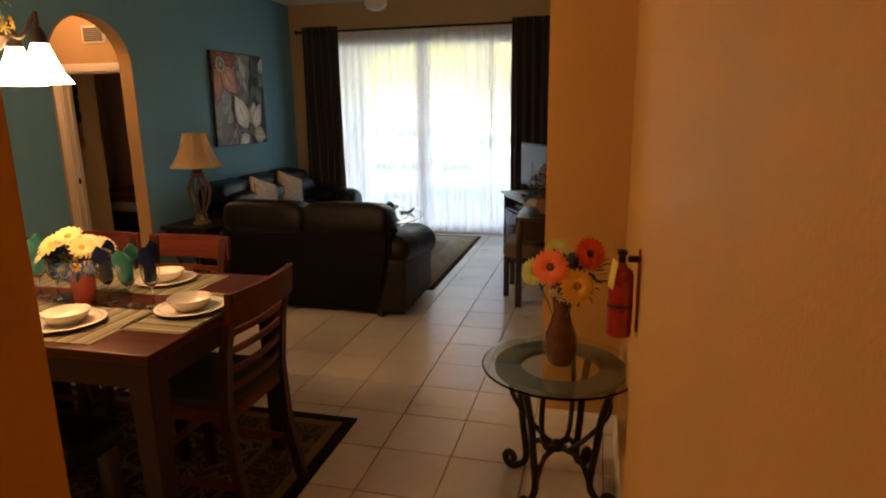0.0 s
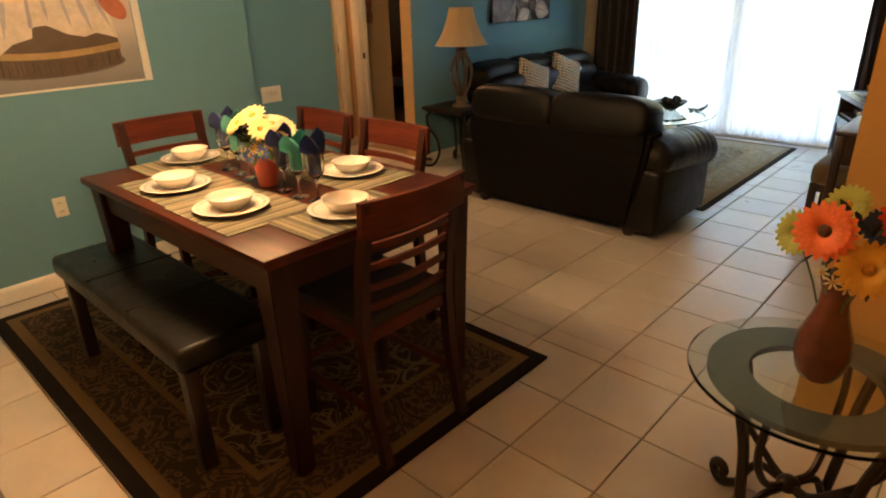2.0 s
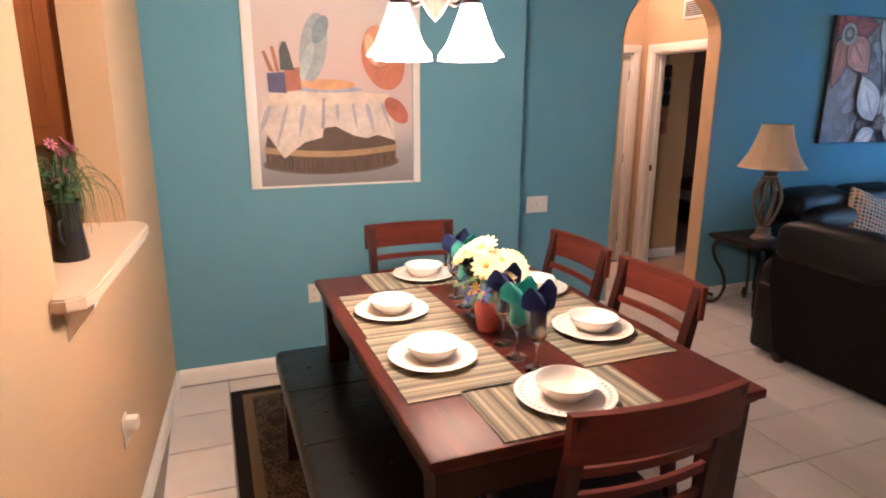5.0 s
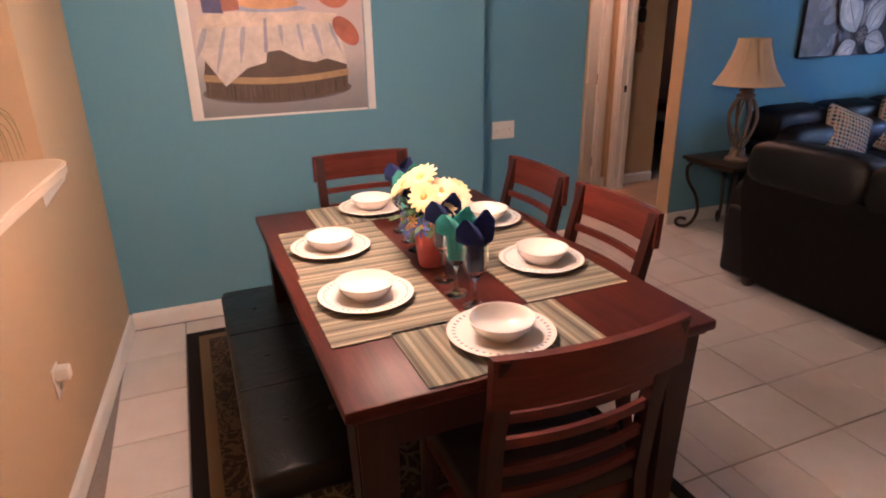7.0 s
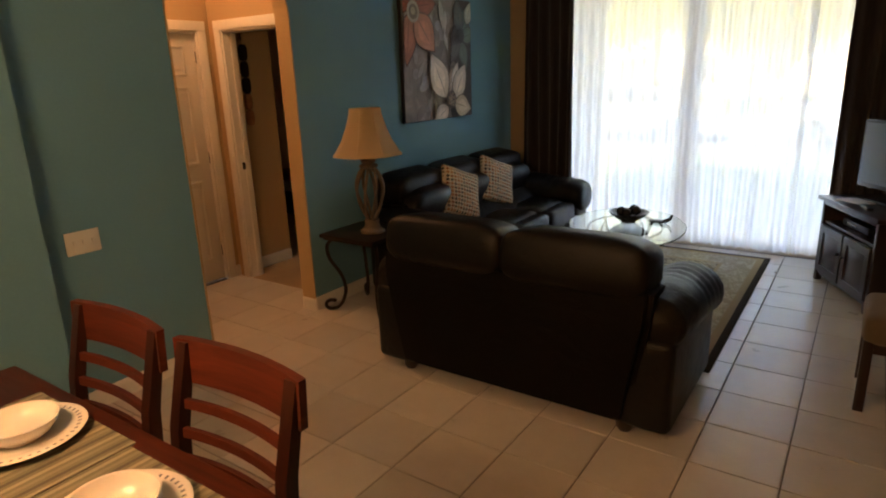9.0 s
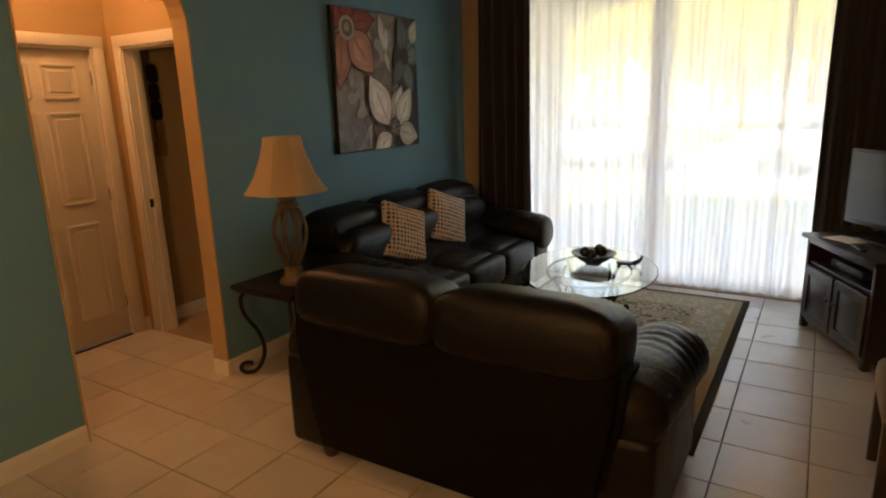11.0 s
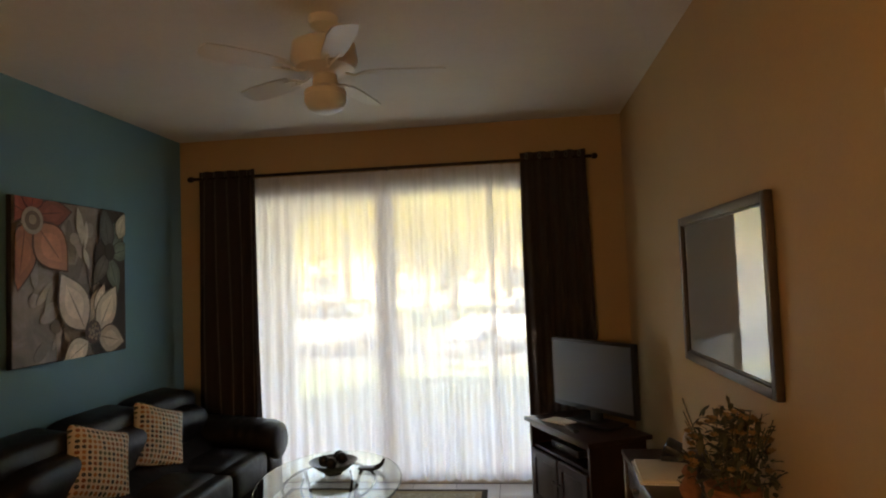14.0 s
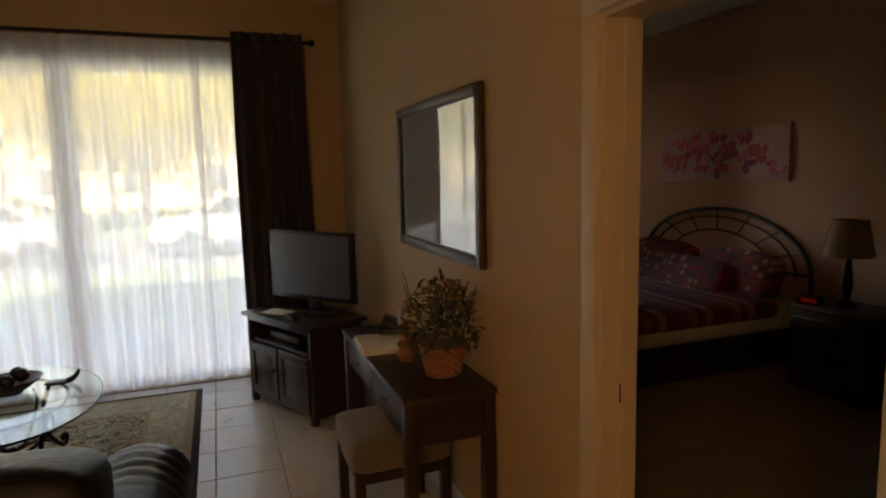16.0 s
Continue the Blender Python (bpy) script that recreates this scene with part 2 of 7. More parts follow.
def rug_material(name, half_x, half_y, field, motif, motif2, band, edge, size=6.5, hem=0.085):
    m, t, b = nodes_of(name)
    c = t.nodes.new("ShaderNodeTexCoord")
    sep = t.nodes.new("ShaderNodeSeparateXYZ")
    t.links.new(c.outputs["Object"], sep.inputs[0])
    dx = math_node(t, "SUBTRACT", half_x, math_node(t, "ABSOLUTE", sep.outputs[0]))
    dy = math_node(t, "SUBTRACT", half_y, math_node(t, "ABSOLUTE", sep.outputs[1]))
    d = math_node(t, "MINIMUM", dx, dy)
    v = coords(t)
    cell = add(t, "ShaderNodeTexVoronoi", Scale=size, Randomness=0.75)
    warped = t.nodes.new("ShaderNodeVectorMath")
    warped.operation = "ADD"
    nz = add(t, "ShaderNodeTexNoise", Scale=3.2, Detail=2.0)
    t.links.new(v, nz.inputs["Vector"])
    sc = t.nodes.new("ShaderNodeVectorMath")
    sc.operation = "SCALE"
    sc.inputs["Scale"].default_value = 0.16
    t.links.new(nz.outputs["Color"], sc.inputs[0])
    t.links.new(v, warped.inputs[0])
    t.links.new(sc.outputs[0], warped.inputs[1])
    t.links.new(warped.outputs[0], cell.inputs["Vector"])
    rings = math_node(t, "FRACT", math_node(t, "MULTIPLY", cell.outputs["Distance"], 3.1))
    curls = math_node(t, "FRACT", math_node(t, "MULTIPLY", noise_of(t, warped.outputs[0], 4.0, 2, 0.5, 2.2), 6.0))
    col = ramp(t, rings, ((0.0, field), (0.40, motif), (0.52, field), (0.78, motif2), (0.88, field)), True)
    col = mix(t, math_node(t, "GREATER_THAN", curls, 0.80), col, motif)
    frieze = mix(t, math_node(t, "GREATER_THAN", math_node(t, "FRACT", math_node(t, "MULTIPLY", noise_of(t, v, 9.0, 2, 0.5, 1.5), 5.0)), 0.6), field, motif2)
    for limit, colour in ((0.36, band), (0.33, frieze), (hem + 0.05, band), (hem, edge)):
        col = mix(t, math_node(t, "LESS_THAN", d, limit), col, colour)
    worn = noise_of(t, v, 260.0, 2)
    col = mix(t, math_node(t, "MULTIPLY", worn, 0.35), col, tuple(0.5 * k for k in field))
    t.links.new(col, b.inputs["Base Color"])
    b.inputs["Roughness"].default_value = 0.95
    b.inputs["Specular IOR Level"].default_value = 0.15
    bump(t, b, worn, 0.5, 0.006)
    return m


def stripes(name, axis, pitch, colours):
    m, t, b = nodes_of(name)
    c = t.nodes.new("ShaderNodeTexCoord")
    sep = t.nodes.new("ShaderNodeSeparateXYZ")
    t.links.new(c.outputs["Object"], sep.inputs[0])
    f = math_node(t, "FRACT", math_node(t, "DIVIDE", math_node(t, "ADD", sep.outputs[axis], 5.0), pitch))
    n = len(colours)
    col = ramp(t, f, [(k / n, q) for k, q in enumerate(colours)], True)
    weave = noise_of(t, coords(t), 420.0, 2)
    t.links.new(mix(t, math_node(t, "MULTIPLY", weave, 0.3), col, tuple(0.6 * k for k in colours[0])), b.inputs["Base Color"])
    b.inputs["Roughness"].default_value = 0.9
    bump(t, b, weave, 0.35, 0.003)
    return m


def dotted(name, ground, dots, pitch):
    """A woven print of dots in several colours, over a cushion's face."""
    m, t, b = nodes_of(name)
    c = t.nodes.new("ShaderNodeTexCoord")
    sep = t.nodes.new("ShaderNodeSeparateXYZ")
    t.links.new(c.outputs["Object"], sep.inputs[0])
    x = math_node(t, "DIVIDE", math_node(t, "ADD", sep.outputs[0], 5.0), pitch)
    z = math_node(t, "DIVIDE", math_node(t, "ADD", sep.outputs[2], 5.0), pitch)
    fx = math_node(t, "SUBTRACT", math_node(t, "FRACT", x), 0.5)
    fz = math_node(t, "SUBTRACT", math_node(t, "FRACT", z), 0.5)
    r = math_node(t, "SQRT", math_node(t, "ADD", math_node(t, "MULTIPLY", fx, fx), math_node(t, "MULTIPLY", fz, fz)))
    comb = t.nodes.new("ShaderNodeCombineXYZ")
    t.links.new(math_node(t, "FLOOR", x), comb.inputs[0])
    t.links.new(math_node(t, "FLOOR", z), comb.inputs[2])
    wn = t.nodes.new("ShaderNodeTexWhiteNoise")
    t.links.new(comb.outputs[0], wn.inputs["Vector"])
    col = ramp(t, wn.outputs["Value"], [(k / len(dots), q) for k, q in enumerate(dots)], True)
    col = mix(t, math_node(t, "LESS_THAN", r, 0.36), ground, col)
    t.links.new(col, b.inputs["Base Color"])
    b.inputs["Roughness"].default_value = 0.9
    bump(t, b, noise_of(t, coords(t), 350.0, 2), 0.4, 0.003)
    return m


def tile_material():
    m, t, b = nodes_of("ceramic_tile")
    info = t.nodes.new("ShaderNodeObjectInfo")
    v = t.nodes.new("ShaderNodeVectorMath")
    v.operation = "ADD"
    t.links.new(coords(t), v.inputs[0])
    comb = t.nodes.new("ShaderNodeCombineXYZ")
    t.links.new(math_node(t, "MULTIPLY", info.outputs["Random"], 40.0), comb.inputs[0])
    t.links.new(comb.outputs[0], v.inputs[1])
    cloud = noise_of(t, v.outputs[0], 5.0, 6, 0.6)
    speck = noise_of(t, v.outputs[0], 60.0, 3)
    base = ramp(t, cloud, ((0.25, (0.565, 0.515, 0.455)), (0.75, (0.665, 0.615, 0.55))))
    base = mix(t, math_node(t, "MULTIPLY", speck, 0.18), base, (0.40, 0.34, 0.28))
    tone = math_node(t, "ADD", 0.90, math_node(t, "MULTIPLY", info.outputs["Random"], 0.14))
    hsv = t.nodes.new("ShaderNodeHueSaturation")
    t.links.new(base, hsv.inputs["Color"])
    t.links.new(tone, hsv.inputs["Value"])
    t.links.new(hsv.outputs[0], b.inputs["Base Color"])
    t.links.new(math_node(t, "ADD", 0.21, math_node(t, "MULTIPLY", cloud, 0.2)), b.inputs["Roughness"])
    bump(t, b, math_node(t, "ADD", cloud, math_node(t, "MULTIPLY", speck, 0.3)), 0.12, 0.004)
    return m


def glass_material(name, tint=(0.92, 0.98, 0.96), rough=0.0):
    m, t, b = nodes_of(name)
    b.inputs["Base Color"].default_value = (*tint, 1)
    b.inputs["Roughness"].default_value = rough
    b.inputs["Transmission Weight"].default_value = 1.0
    b.inputs["IOR"].default_value = 1.45
    return m


def sheer_material():
    m, t, b = nodes_of("sheer_voile")
    out = t.nodes["Material Output"]
    clear = t.nodes.new("ShaderNodeBsdfTransparent")
    soft = add(t, "ShaderNodeBsdfTranslucent", Color=(0.93, 0.92, 0.93, 1))
    flat = add(t, "ShaderNodeBsdfDiffuse", Color=(0.86, 0.85, 0.86, 1))
    cloth = t.nodes.new("ShaderNodeMixShader")
    cloth.inputs[0].default_value = 0.35
    t.links.new(soft.outputs[0], cloth.inputs[1])
    t.links.new(flat.outputs[0], cloth.inputs[2])
    both = t.nodes.new("ShaderNodeMixShader")
    weave = noise_of(t, coords(t, scale=(1, 1, 0.04)), 40.0, 3)
    t.links.new(math_node(t, "ADD", 0.74, math_node(t, "MULTIPLY", weave, 0.30)), both.inputs[0])
    t.links.new(clear.outputs[0], both.inputs[1])
    t.links.new(cloth.outputs[0], both.inputs[2])
    t.links.new(both.outputs[0], out.inputs["Surface"])
    return m


def lit(name, colour, strength):
    m, t, b = nodes_of(name)
    b.inputs["Base Color"].default_value = (*colour, 1)
    b.inputs["Emission Color"].default_value = (*colour, 1)
    b.inputs["Emission Strength"].default_value = strength
    return m


TEAL = paint("teal_wall_paint", (0.150, 0.302, 0.376), 0.62, vary=0.06, scale=1.2, grain=0.25, gscale=180, spec=0.15)
# the tan wall paint again, with the hall's warm lamplight mixed into its colour
LAMPLIT_TAN = paint("lamplit_tan_wall_paint", (0.50, 0.285, 0.085), 0.62, vary=0.05, scale=1.3, grain=0.25, gscale=180, spec=0.15)
TAN = paint("tan_wall_paint", (0.48, 0.34, 0.18), 0.62, vary=0.05, scale=1.3, grain=0.25, gscale=180, spec=0.15)
PINK = paint("dusty_rose_wall_paint", (0.56, 0.32, 0.21), 0.65, vary=0.05, scale=1.3, grain=0.25, gscale=180, spec=0.15)
CEIL = paint("ceiling_texture_paint", (0.66, 0.62, 0.57), 0.8, vary=0.05, scale=2.0, grain=0.9, gscale=70)
WHITE = paint("white_trim_paint", (0.74, 0.70, 0.62), 0.35, vary=0.05, grain=0.08)
DOORPAINT = paint("cream_door_paint", (0.70, 0.65, 0.56), 0.38, vary=0.05, grain=0.1)
GROUT = paint("grey_grout", (0.21, 0.185, 0.16), 0.9, vary=0.2, grain=0.4)
TILE = tile_material()
CARPET = paint("brown_carpet", (0.37, 0.26, 0.15), 0.95, vary=0.2, grain=0.8, gscale=300)
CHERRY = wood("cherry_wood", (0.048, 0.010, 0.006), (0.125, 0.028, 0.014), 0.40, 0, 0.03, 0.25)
# upright grain; darkened so legs, posts and aprons carry their shade in colour
CHERRY_Z_SHADED = wood("shaded_cherry_upright", (0.014, 0.004, 0.003), (0.044, 0.011, 0.006), 0.36, 2, 0.05, 0.3)
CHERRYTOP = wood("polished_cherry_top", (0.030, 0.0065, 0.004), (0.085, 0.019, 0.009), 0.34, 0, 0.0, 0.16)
ESPRESSO = wood("espresso_wood", (0.014, 0.007, 0.005), (0.040, 0.016, 0.010), 0.34, 1, 0.2)
ESPRESSO_Z = wood("espresso_wood_upright", (0.014, 0.007, 0.005), (0.038, 0.015, 0.010), 0.34, 2, 0.2)
HIDE = leather("dark_brown_leather", (0.0042, 0.0030, 0.0026), 0.38)
# duller, darker copy of the leather that holds the rear's shade
SHADED_HIDE = leather("shaded_brown_leather", (0.0040, 0.0027, 0.0022), 0.50, 0.12)
BLACKHIDE = leather("black_vinyl", (0.0045, 0.0045, 0.0042), 0.30)
IRON = paint("bronze_wrought_iron", (0.030, 0.020, 0.014), 0.45, metal=0.7, vary=0.3, scale=9)
GREYIRON = paint("grey_painted_ring", (0.075, 0.085, 0.075), 0.5, vary=0.15)
GLASS = glass_material("clear_glass")
TABLEGLASS = glass_material("green_edged_glass", (0.87, 0.95, 0.91))
CHINA = paint("white_china", (0.70, 0.67, 0.61), 0.16, vary=0.03, grain=0.0, coat=0.5)

# ---- structure ----
H = 3.03
T = 0.12


def wall(name, x0, x1, y0, y1, material, z0=0.0, z1=H, holes=(), along="x", label="painted plaster wall"):
    """A wall block with openings (from, to, bottom, top) along its length."""
    bm = nb()
    a0, a1 = (x0, x1) if along == "x" else (y0, y1)
    put = (lambda p, q, b, c: slab(bm, p, q, y0, y1, b, c)) if along == "x" else (lambda p, q, b, c: slab(bm, x0, x1, p, q, b, c))
    at = a0
    for p, q, b, c in sorted(holes):
        if p > at:
            put(at, p, z0, z1)
        if b > z0:
            put(p, q, z0, b)
        if c < z1:
            put(p, q, c, z1)
        at = q
    if at < a1:
        put(at, a1, z0, z1)
    bmesh.ops.remove_doubles(bm, verts=bm.verts[:], dist=1e-4)
    return solid(name, bm, material, label, "wall", kind="structure", smooth=False)


# floor slab; the tiles are laid on it at the end of the file
bm = nb()
slab(bm, -4.37, 1.39, -1.1, 9.54, -0.12, -0.006)
floor = solid("floor", bm, GROUT, "grey grout bed of the cream ceramic tile floor", "floor", kind="structure", smooth=False)
bm = nb()
slab(bm, -7.2, -4.25, 6.77, 10.6, -0.12, 0.0)
slab(bm, -4.25, -3.12, 6.655, 10.6, -0.12, 0.0)
solid("floor_bedroom_west", bm, CARPET, "dark reddish-brown bedroom carpet", "carpet", kind="structure", smooth=False)
bm = nb()
slab(bm, 1.0, 4.3, 4.62, 10.6, -0.12, 0.004)
solid("floor_bedroom_east", bm, CARPET, "brown cut-pile bedroom carpet", "carpet", kind="structure", smooth=False)
bm = nb()
slab(bm, -7.3, 4.5, -1.2, 10.7, H, H + 0.15)
solid("ceiling", bm, CEIL, "off-white textured plaster ceiling", "ceiling", kind="structure", smooth=False)

# west side: mural wall standing proud, switch wall, arch, living-room wall
wall("wall_mural", -3.12, -2.78, 2.20, 4.58, TEAL, along="y", label="teal painted dining wall standing slightly proud")
wall("wall_switch", -3.12, -3.0, 4.58, 5.475, TEAL, along="y", label="teal painted wall beside the arch")
wall("wall_west", -3.12, -3.0, 6.37, 9.42, TEAL, along="y", label="teal painted living room wall")

# the arched piece over the alcove's opening
bm = nb()
Y0, Y1, SPRING, RISE = 5.475, 6.37, 2.06, 0.40
outline = [(Y0, H), (Y0, SPRING)]
outline += [((Y0 + Y1) / 2 - (Y1 - Y0) / 2 * math.cos(math.pi * k / 20), SPRING + RISE * math.sin(math.pi * k / 20)) for k in range(1, 20)]
outline += [(Y1, SPRING), (Y1, H)]
n = len(outline)
cols = []
for x in (-3.12, -3.0):
    cols.append(([bm.verts.new((x, y, z)) for y, z in outline[1:-1]], [bm.verts.new((x, y, H)) for y, z in outline[1:-1]]))
m = n - 2
for low, high in cols:
    for k in range(m - 1):
        bm.faces.new((low[k], low[k + 1], high[k + 1], high[k]))
for k in range(m - 1):
    bm.faces.new((cols[0][0][k], cols[0][0][k + 1], cols[1][0][k + 1], cols[1][0][k]))
arch = solid("wall_arch", bm, TEAL, "teal wall above a rounded arch", "wall", kind="structure", smooth=False)
# cream lining of the arch and its two sides
bm = nb()
slab(bm, -3.126, -2.995, 6.358, 6.3695, 0, SPRING)
slab(bm, -3.126, -2.995, 5.4755, 5.487, 0, SPRING)
outer = [((Y0 + Y1) / 2 - ((Y1 - Y0) / 2 - 0.0005) * math.cos(math.pi * k / 20), SPRING + (RISE - 0.0005) * math.sin(math.pi * k / 20)) for k in range(21)]
inner = [((Y0 + Y1) / 2 - ((Y1 - Y0) / 2 - 0.012) * math.cos(math.pi * k / 20), SPRING + (RISE - 0.012) * math.sin(math.pi * k / 20)) for k in range(21)]
rings = [[[bm.verts.new((x, y, z)) for y, z in line] for line in (inner, outer)] for x in (-3.126, -2.995)]
for k in range(20):
    bm.faces.new((rings[0][0][k], rings[0][0][k + 1], rings[1][0][k + 1], rings[1][0][k]))
    for r in rings:
        bm.faces.new((r[0][k], r[0][k + 1], r[1][k + 1], r[1][k]))
solid("arch_lining", bm, TAN, "cream painted lining of the arch", "arch lining", kind="structure", smooth=False)

# alcove
wall("wall_alcove_south", -4.37, -3.12, 5.13, 5.25, TAN)
wall("wall_alcove_west", -4.37, -4.25, 5.25, 7.25, TAN, along="y", holes=((5.77, 6.53, 0.0, 2.06),))
wall("wall_alcove_north", -4.25, -3.12, 6.65, 6.77, TAN, holes=((-4.10, -3.34, 0.0, 2.06),))

# north wall with the sliding door's opening
wall("wall_north", -3.12, 1.0, 9.42, 9.56, TAN, holes=((-2.45, 0.20, 0.0, 2.60),), label="tan painted wall round the sliding door")
# east side
wall("wall_east", 0.88, 1.0, 4.62, 9.42, TAN, along="y", holes=((4.94, 5.76, 0.0, 2.06),), label="tan painted living room wall with a bedroom doorway")
wall("wall_nib", 0.88, 1.39, 4.50, 4.62, LAMPLIT_TAN, label="tan painted return wall of the hallway")
wall("wall_hall", 1.27, 1.39, -1.1, 4.50, LAMPLIT_TAN, along="y", label="tan painted hallway wall")
wall("wall_south", -3.02, 1.39, -1.22, -1.1, LAMPLIT_TAN)
wall("wall_kitchen_west", -3.02, -2.9, -1.1, 2.20, TAN, along="y")

# dining wall with the pass-through, a little out of square
SW = thing("wall_pass_through", (-2.78, 2.375, 0), "cream painted wall with a kitchen pass-through", "wall", rz=-3.9, kind="structure")
bm = nb()
slab(bm, 0.0, 0.82, -0.155, 0, 0, H)
slab(bm, 0.82, 1.79, -0.155, 0, 0, 1.11)
slab(bm, 0.82, 1.79, -0.155, 0, 2.45, H)
slab(bm, 1.79, 2.735, -0.155, 0, 0, H)
bmesh.ops.remove_doubles(bm, verts=bm.verts[:], dist=1e-4)
part("plaster", bm, TAN, SW, smooth=False)
# its end turns away towards the hall
bend = [(2.735, 0.0), (3.27, -0.106), (3.27, -0.261), (2.735, -0.155)]
part("plaster_end", prism(nb(), bend, H, Matrix(((1, 0, 0, 0), (0, 0, 1, 0), (0, 1, 0, 0), (0, 0, 0, 1)))), LAMPLIT_TAN, SW, "tan end of the wall with warm lamplight in its colour", smooth=False)
bm = nb()
outline = [(0.82, -0.18), (1.79, -0.18), (1.79, 0.003), (1.88, 0.003), (1.88, 0.04), (1.85, 0.08), (1.79, 0.095), (0.93, 0.095), (0.87, 0.08), (0.82, 0.03)]
prism(bm, outline, 0.04, Matrix(((1, 0, 0, 0), (0, 0, 1, 0), (0, -1, 0, 1.15), (0, 0, 0, 1))))
bmesh.ops.bevel(bm, geom=[e for e in bm.edges if abs(e.verts[0].co.z - e.verts[1].co.z) < 1e-5], offset=0.006, segments=2, affect="EDGES")
part("sill", bm, paint("cream_sill_paint", (0.62, 0.50, 0.35), 0.4, vary=0.05, grain=0.08), SW, "cream painted bar sill with a rounded corner")
for x in (1.77, 0.95):
    bm = nb()
    t = prism(nb(), [(0, 0), (0.08, 0), (0.075, -0.025), (0.03, -0.08), (0, -0.12)], 0.05, Matrix.Translation((x, 0, 1.11)) @ pose(0, 0, 0, 0, 0, 90))
    merge(bm, t)
    part("bracket", bm, WHITE, SW)

# bedrooms; unseen openings are added in their north walls to let daylight in
wall("wall_bedroom_north", -7.2, -3.12, 10.6, 10.72, PINK, holes=((-4.5, -3.5, 0.9, 2.1),))
wall("wall_bedroom_far", -7.32, -7.2, 6.65, 10.72, PINK, along="y")
wall("wall_bedroom_south", -7.2, -4.37, 6.65, 6.77, PINK)
wall("wall_bedroom_inner", -3.12, -3.0, 9.56, 10.72, PINK, along="y")
wall("wall_bed_east", 4.3, 4.42, 4.5, 10.72, PINK, along="y", label="dusty rose bedroom wall")
wall("wall_bed_south", 1.39, 4.42, 4.50, 4.62, PINK)
wall("wall_bed_north", 1.0, 4.42, 10.6, 10.72, PINK, holes=((1.55, 3.6, 0.9, 2.15),))
wall("wall_bed_west", 0.88, 1.0, 9.56, 10.72, PINK, along="y")


# baseboards
def baseboard(p, q, normal):
    """From p to q along the foot of a wall; normal: the way into the room."""
    p, q, nrm = Vector((*p, 0)), Vector((*q, 0)), Vector((*normal, 0))
    bm = nb()
    prof = [(0.0, 0.0), (0.014, 0.0), (0.014, 0.075), (0.010, 0.088), (0.006, 0.094), (0.0, 0.10)]
    ends = [[bm.verts.new(e + nrm * d + Vector((0, 0, z))) for d, z in prof] for e in (p, q)]
    for k in range(len(prof)):
        j = (k + 1) % len(prof)
        bm.faces.new((ends[0][k], ends[0][j], ends[1][j], ends[1][k]))
    bm.faces.new(ends[0])
    bm.faces.new(ends[1][::-1])
    return solid("baseboard", bm, WHITE, "white painted moulded baseboard", "baseboard", kind="structure", smooth=False)


ca, sa = math.cos(radians(-3.9)), math.sin(radians(-3.9))
baseboard((-2.78, 2.377), (-2.78 + 2.735 * ca, 2.377 + 2.735 * sa), (-sa, ca))
foot = [Vector((-2.78 + x * ca - y * sa, 2.377 + x * sa + y * ca)) for x, y in ((2.735, 0.0), (3.27, -0.106))]
along = (foot[1] - foot[0]).normalized()
baseboard(foot[0], foot[1], (-along.y, along.x))
baseboard((-2.78, 2.39), (-2.78, 4.58), (1, 0))
baseboard((-3.0, 4.58), (-3.0, 5.475), (1, 0))
baseboard((-3.0, 6.37), (-3.0, 9.42), (1, 0))
baseboard((-3.124, 6.364), (-2.986, 6.364), (0, -1))
baseboard((-3.0, 9.42), (-2.45, 9.42), (0, -1))
baseboard((0.20, 9.42), (0.88, 9.42), (0, -1))
baseboard((0.88, 9.42), (0.88, 5.84), (-1, 0))
baseboard((0.88, 4.86), (0.88, 4.487), (-1, 0))
baseboard((0.866, 4.50), (1.27, 4.50), (0, -1))
baseboard((1.27, 4.50), (1.27, -1.1), (-1, 0))
baseboard((-4.25, 6.65), (-4.25, 6.61), (1, 0))
baseboard((-4.25, 6.77), (-4.25, 7.25), (1, 0))
baseboard((-4.25, 5.25), (-4.25, 5.69), (1, 0))


# door casings and doors
def casing(name, m, width, height, depth=0.12, label="white painted door casing", trim=None):
    """Round an opening; local x along the wall, y into the wall, z up."""
    ob = new(name)
    ob.matrix_world = m
    tagged(ob, label, "door frame", kind="structure")
    for x in (-0.035, width + 0.035):
        bm = box(nb(), (x, -0.009, height / 2 + 0.035), (0.075, 0.018, height + 0.07), bev=0.004)
        part("side_casing", bm, trim or WHITE, ob)
    bm = box(nb(), (width / 2, -0.010, height + 0.037), (width + 0.145, 0.020, 0.075), bev=0.004)
    part("head_casing", bm, trim or WHITE, ob)
    for x in (0.008, width - 0.008):
        bm = box(nb(), (x, depth / 2, height / 2), (0.016, depth + 0.004, height))
        box(bm, (x + (0.012 if x < 0.1 else -0.012), depth / 2 + 0.02, height / 2), (0.012, 0.035, height - 0.004))
        part("jamb", bm, trim or WHITE, ob)
    bm = box(nb(), (width / 2, depth / 2, height - 0.008), (width - 0.034, depth + 0.004, 0.016))
    part("head_jamb", bm, trim or WHITE, ob)
    return ob


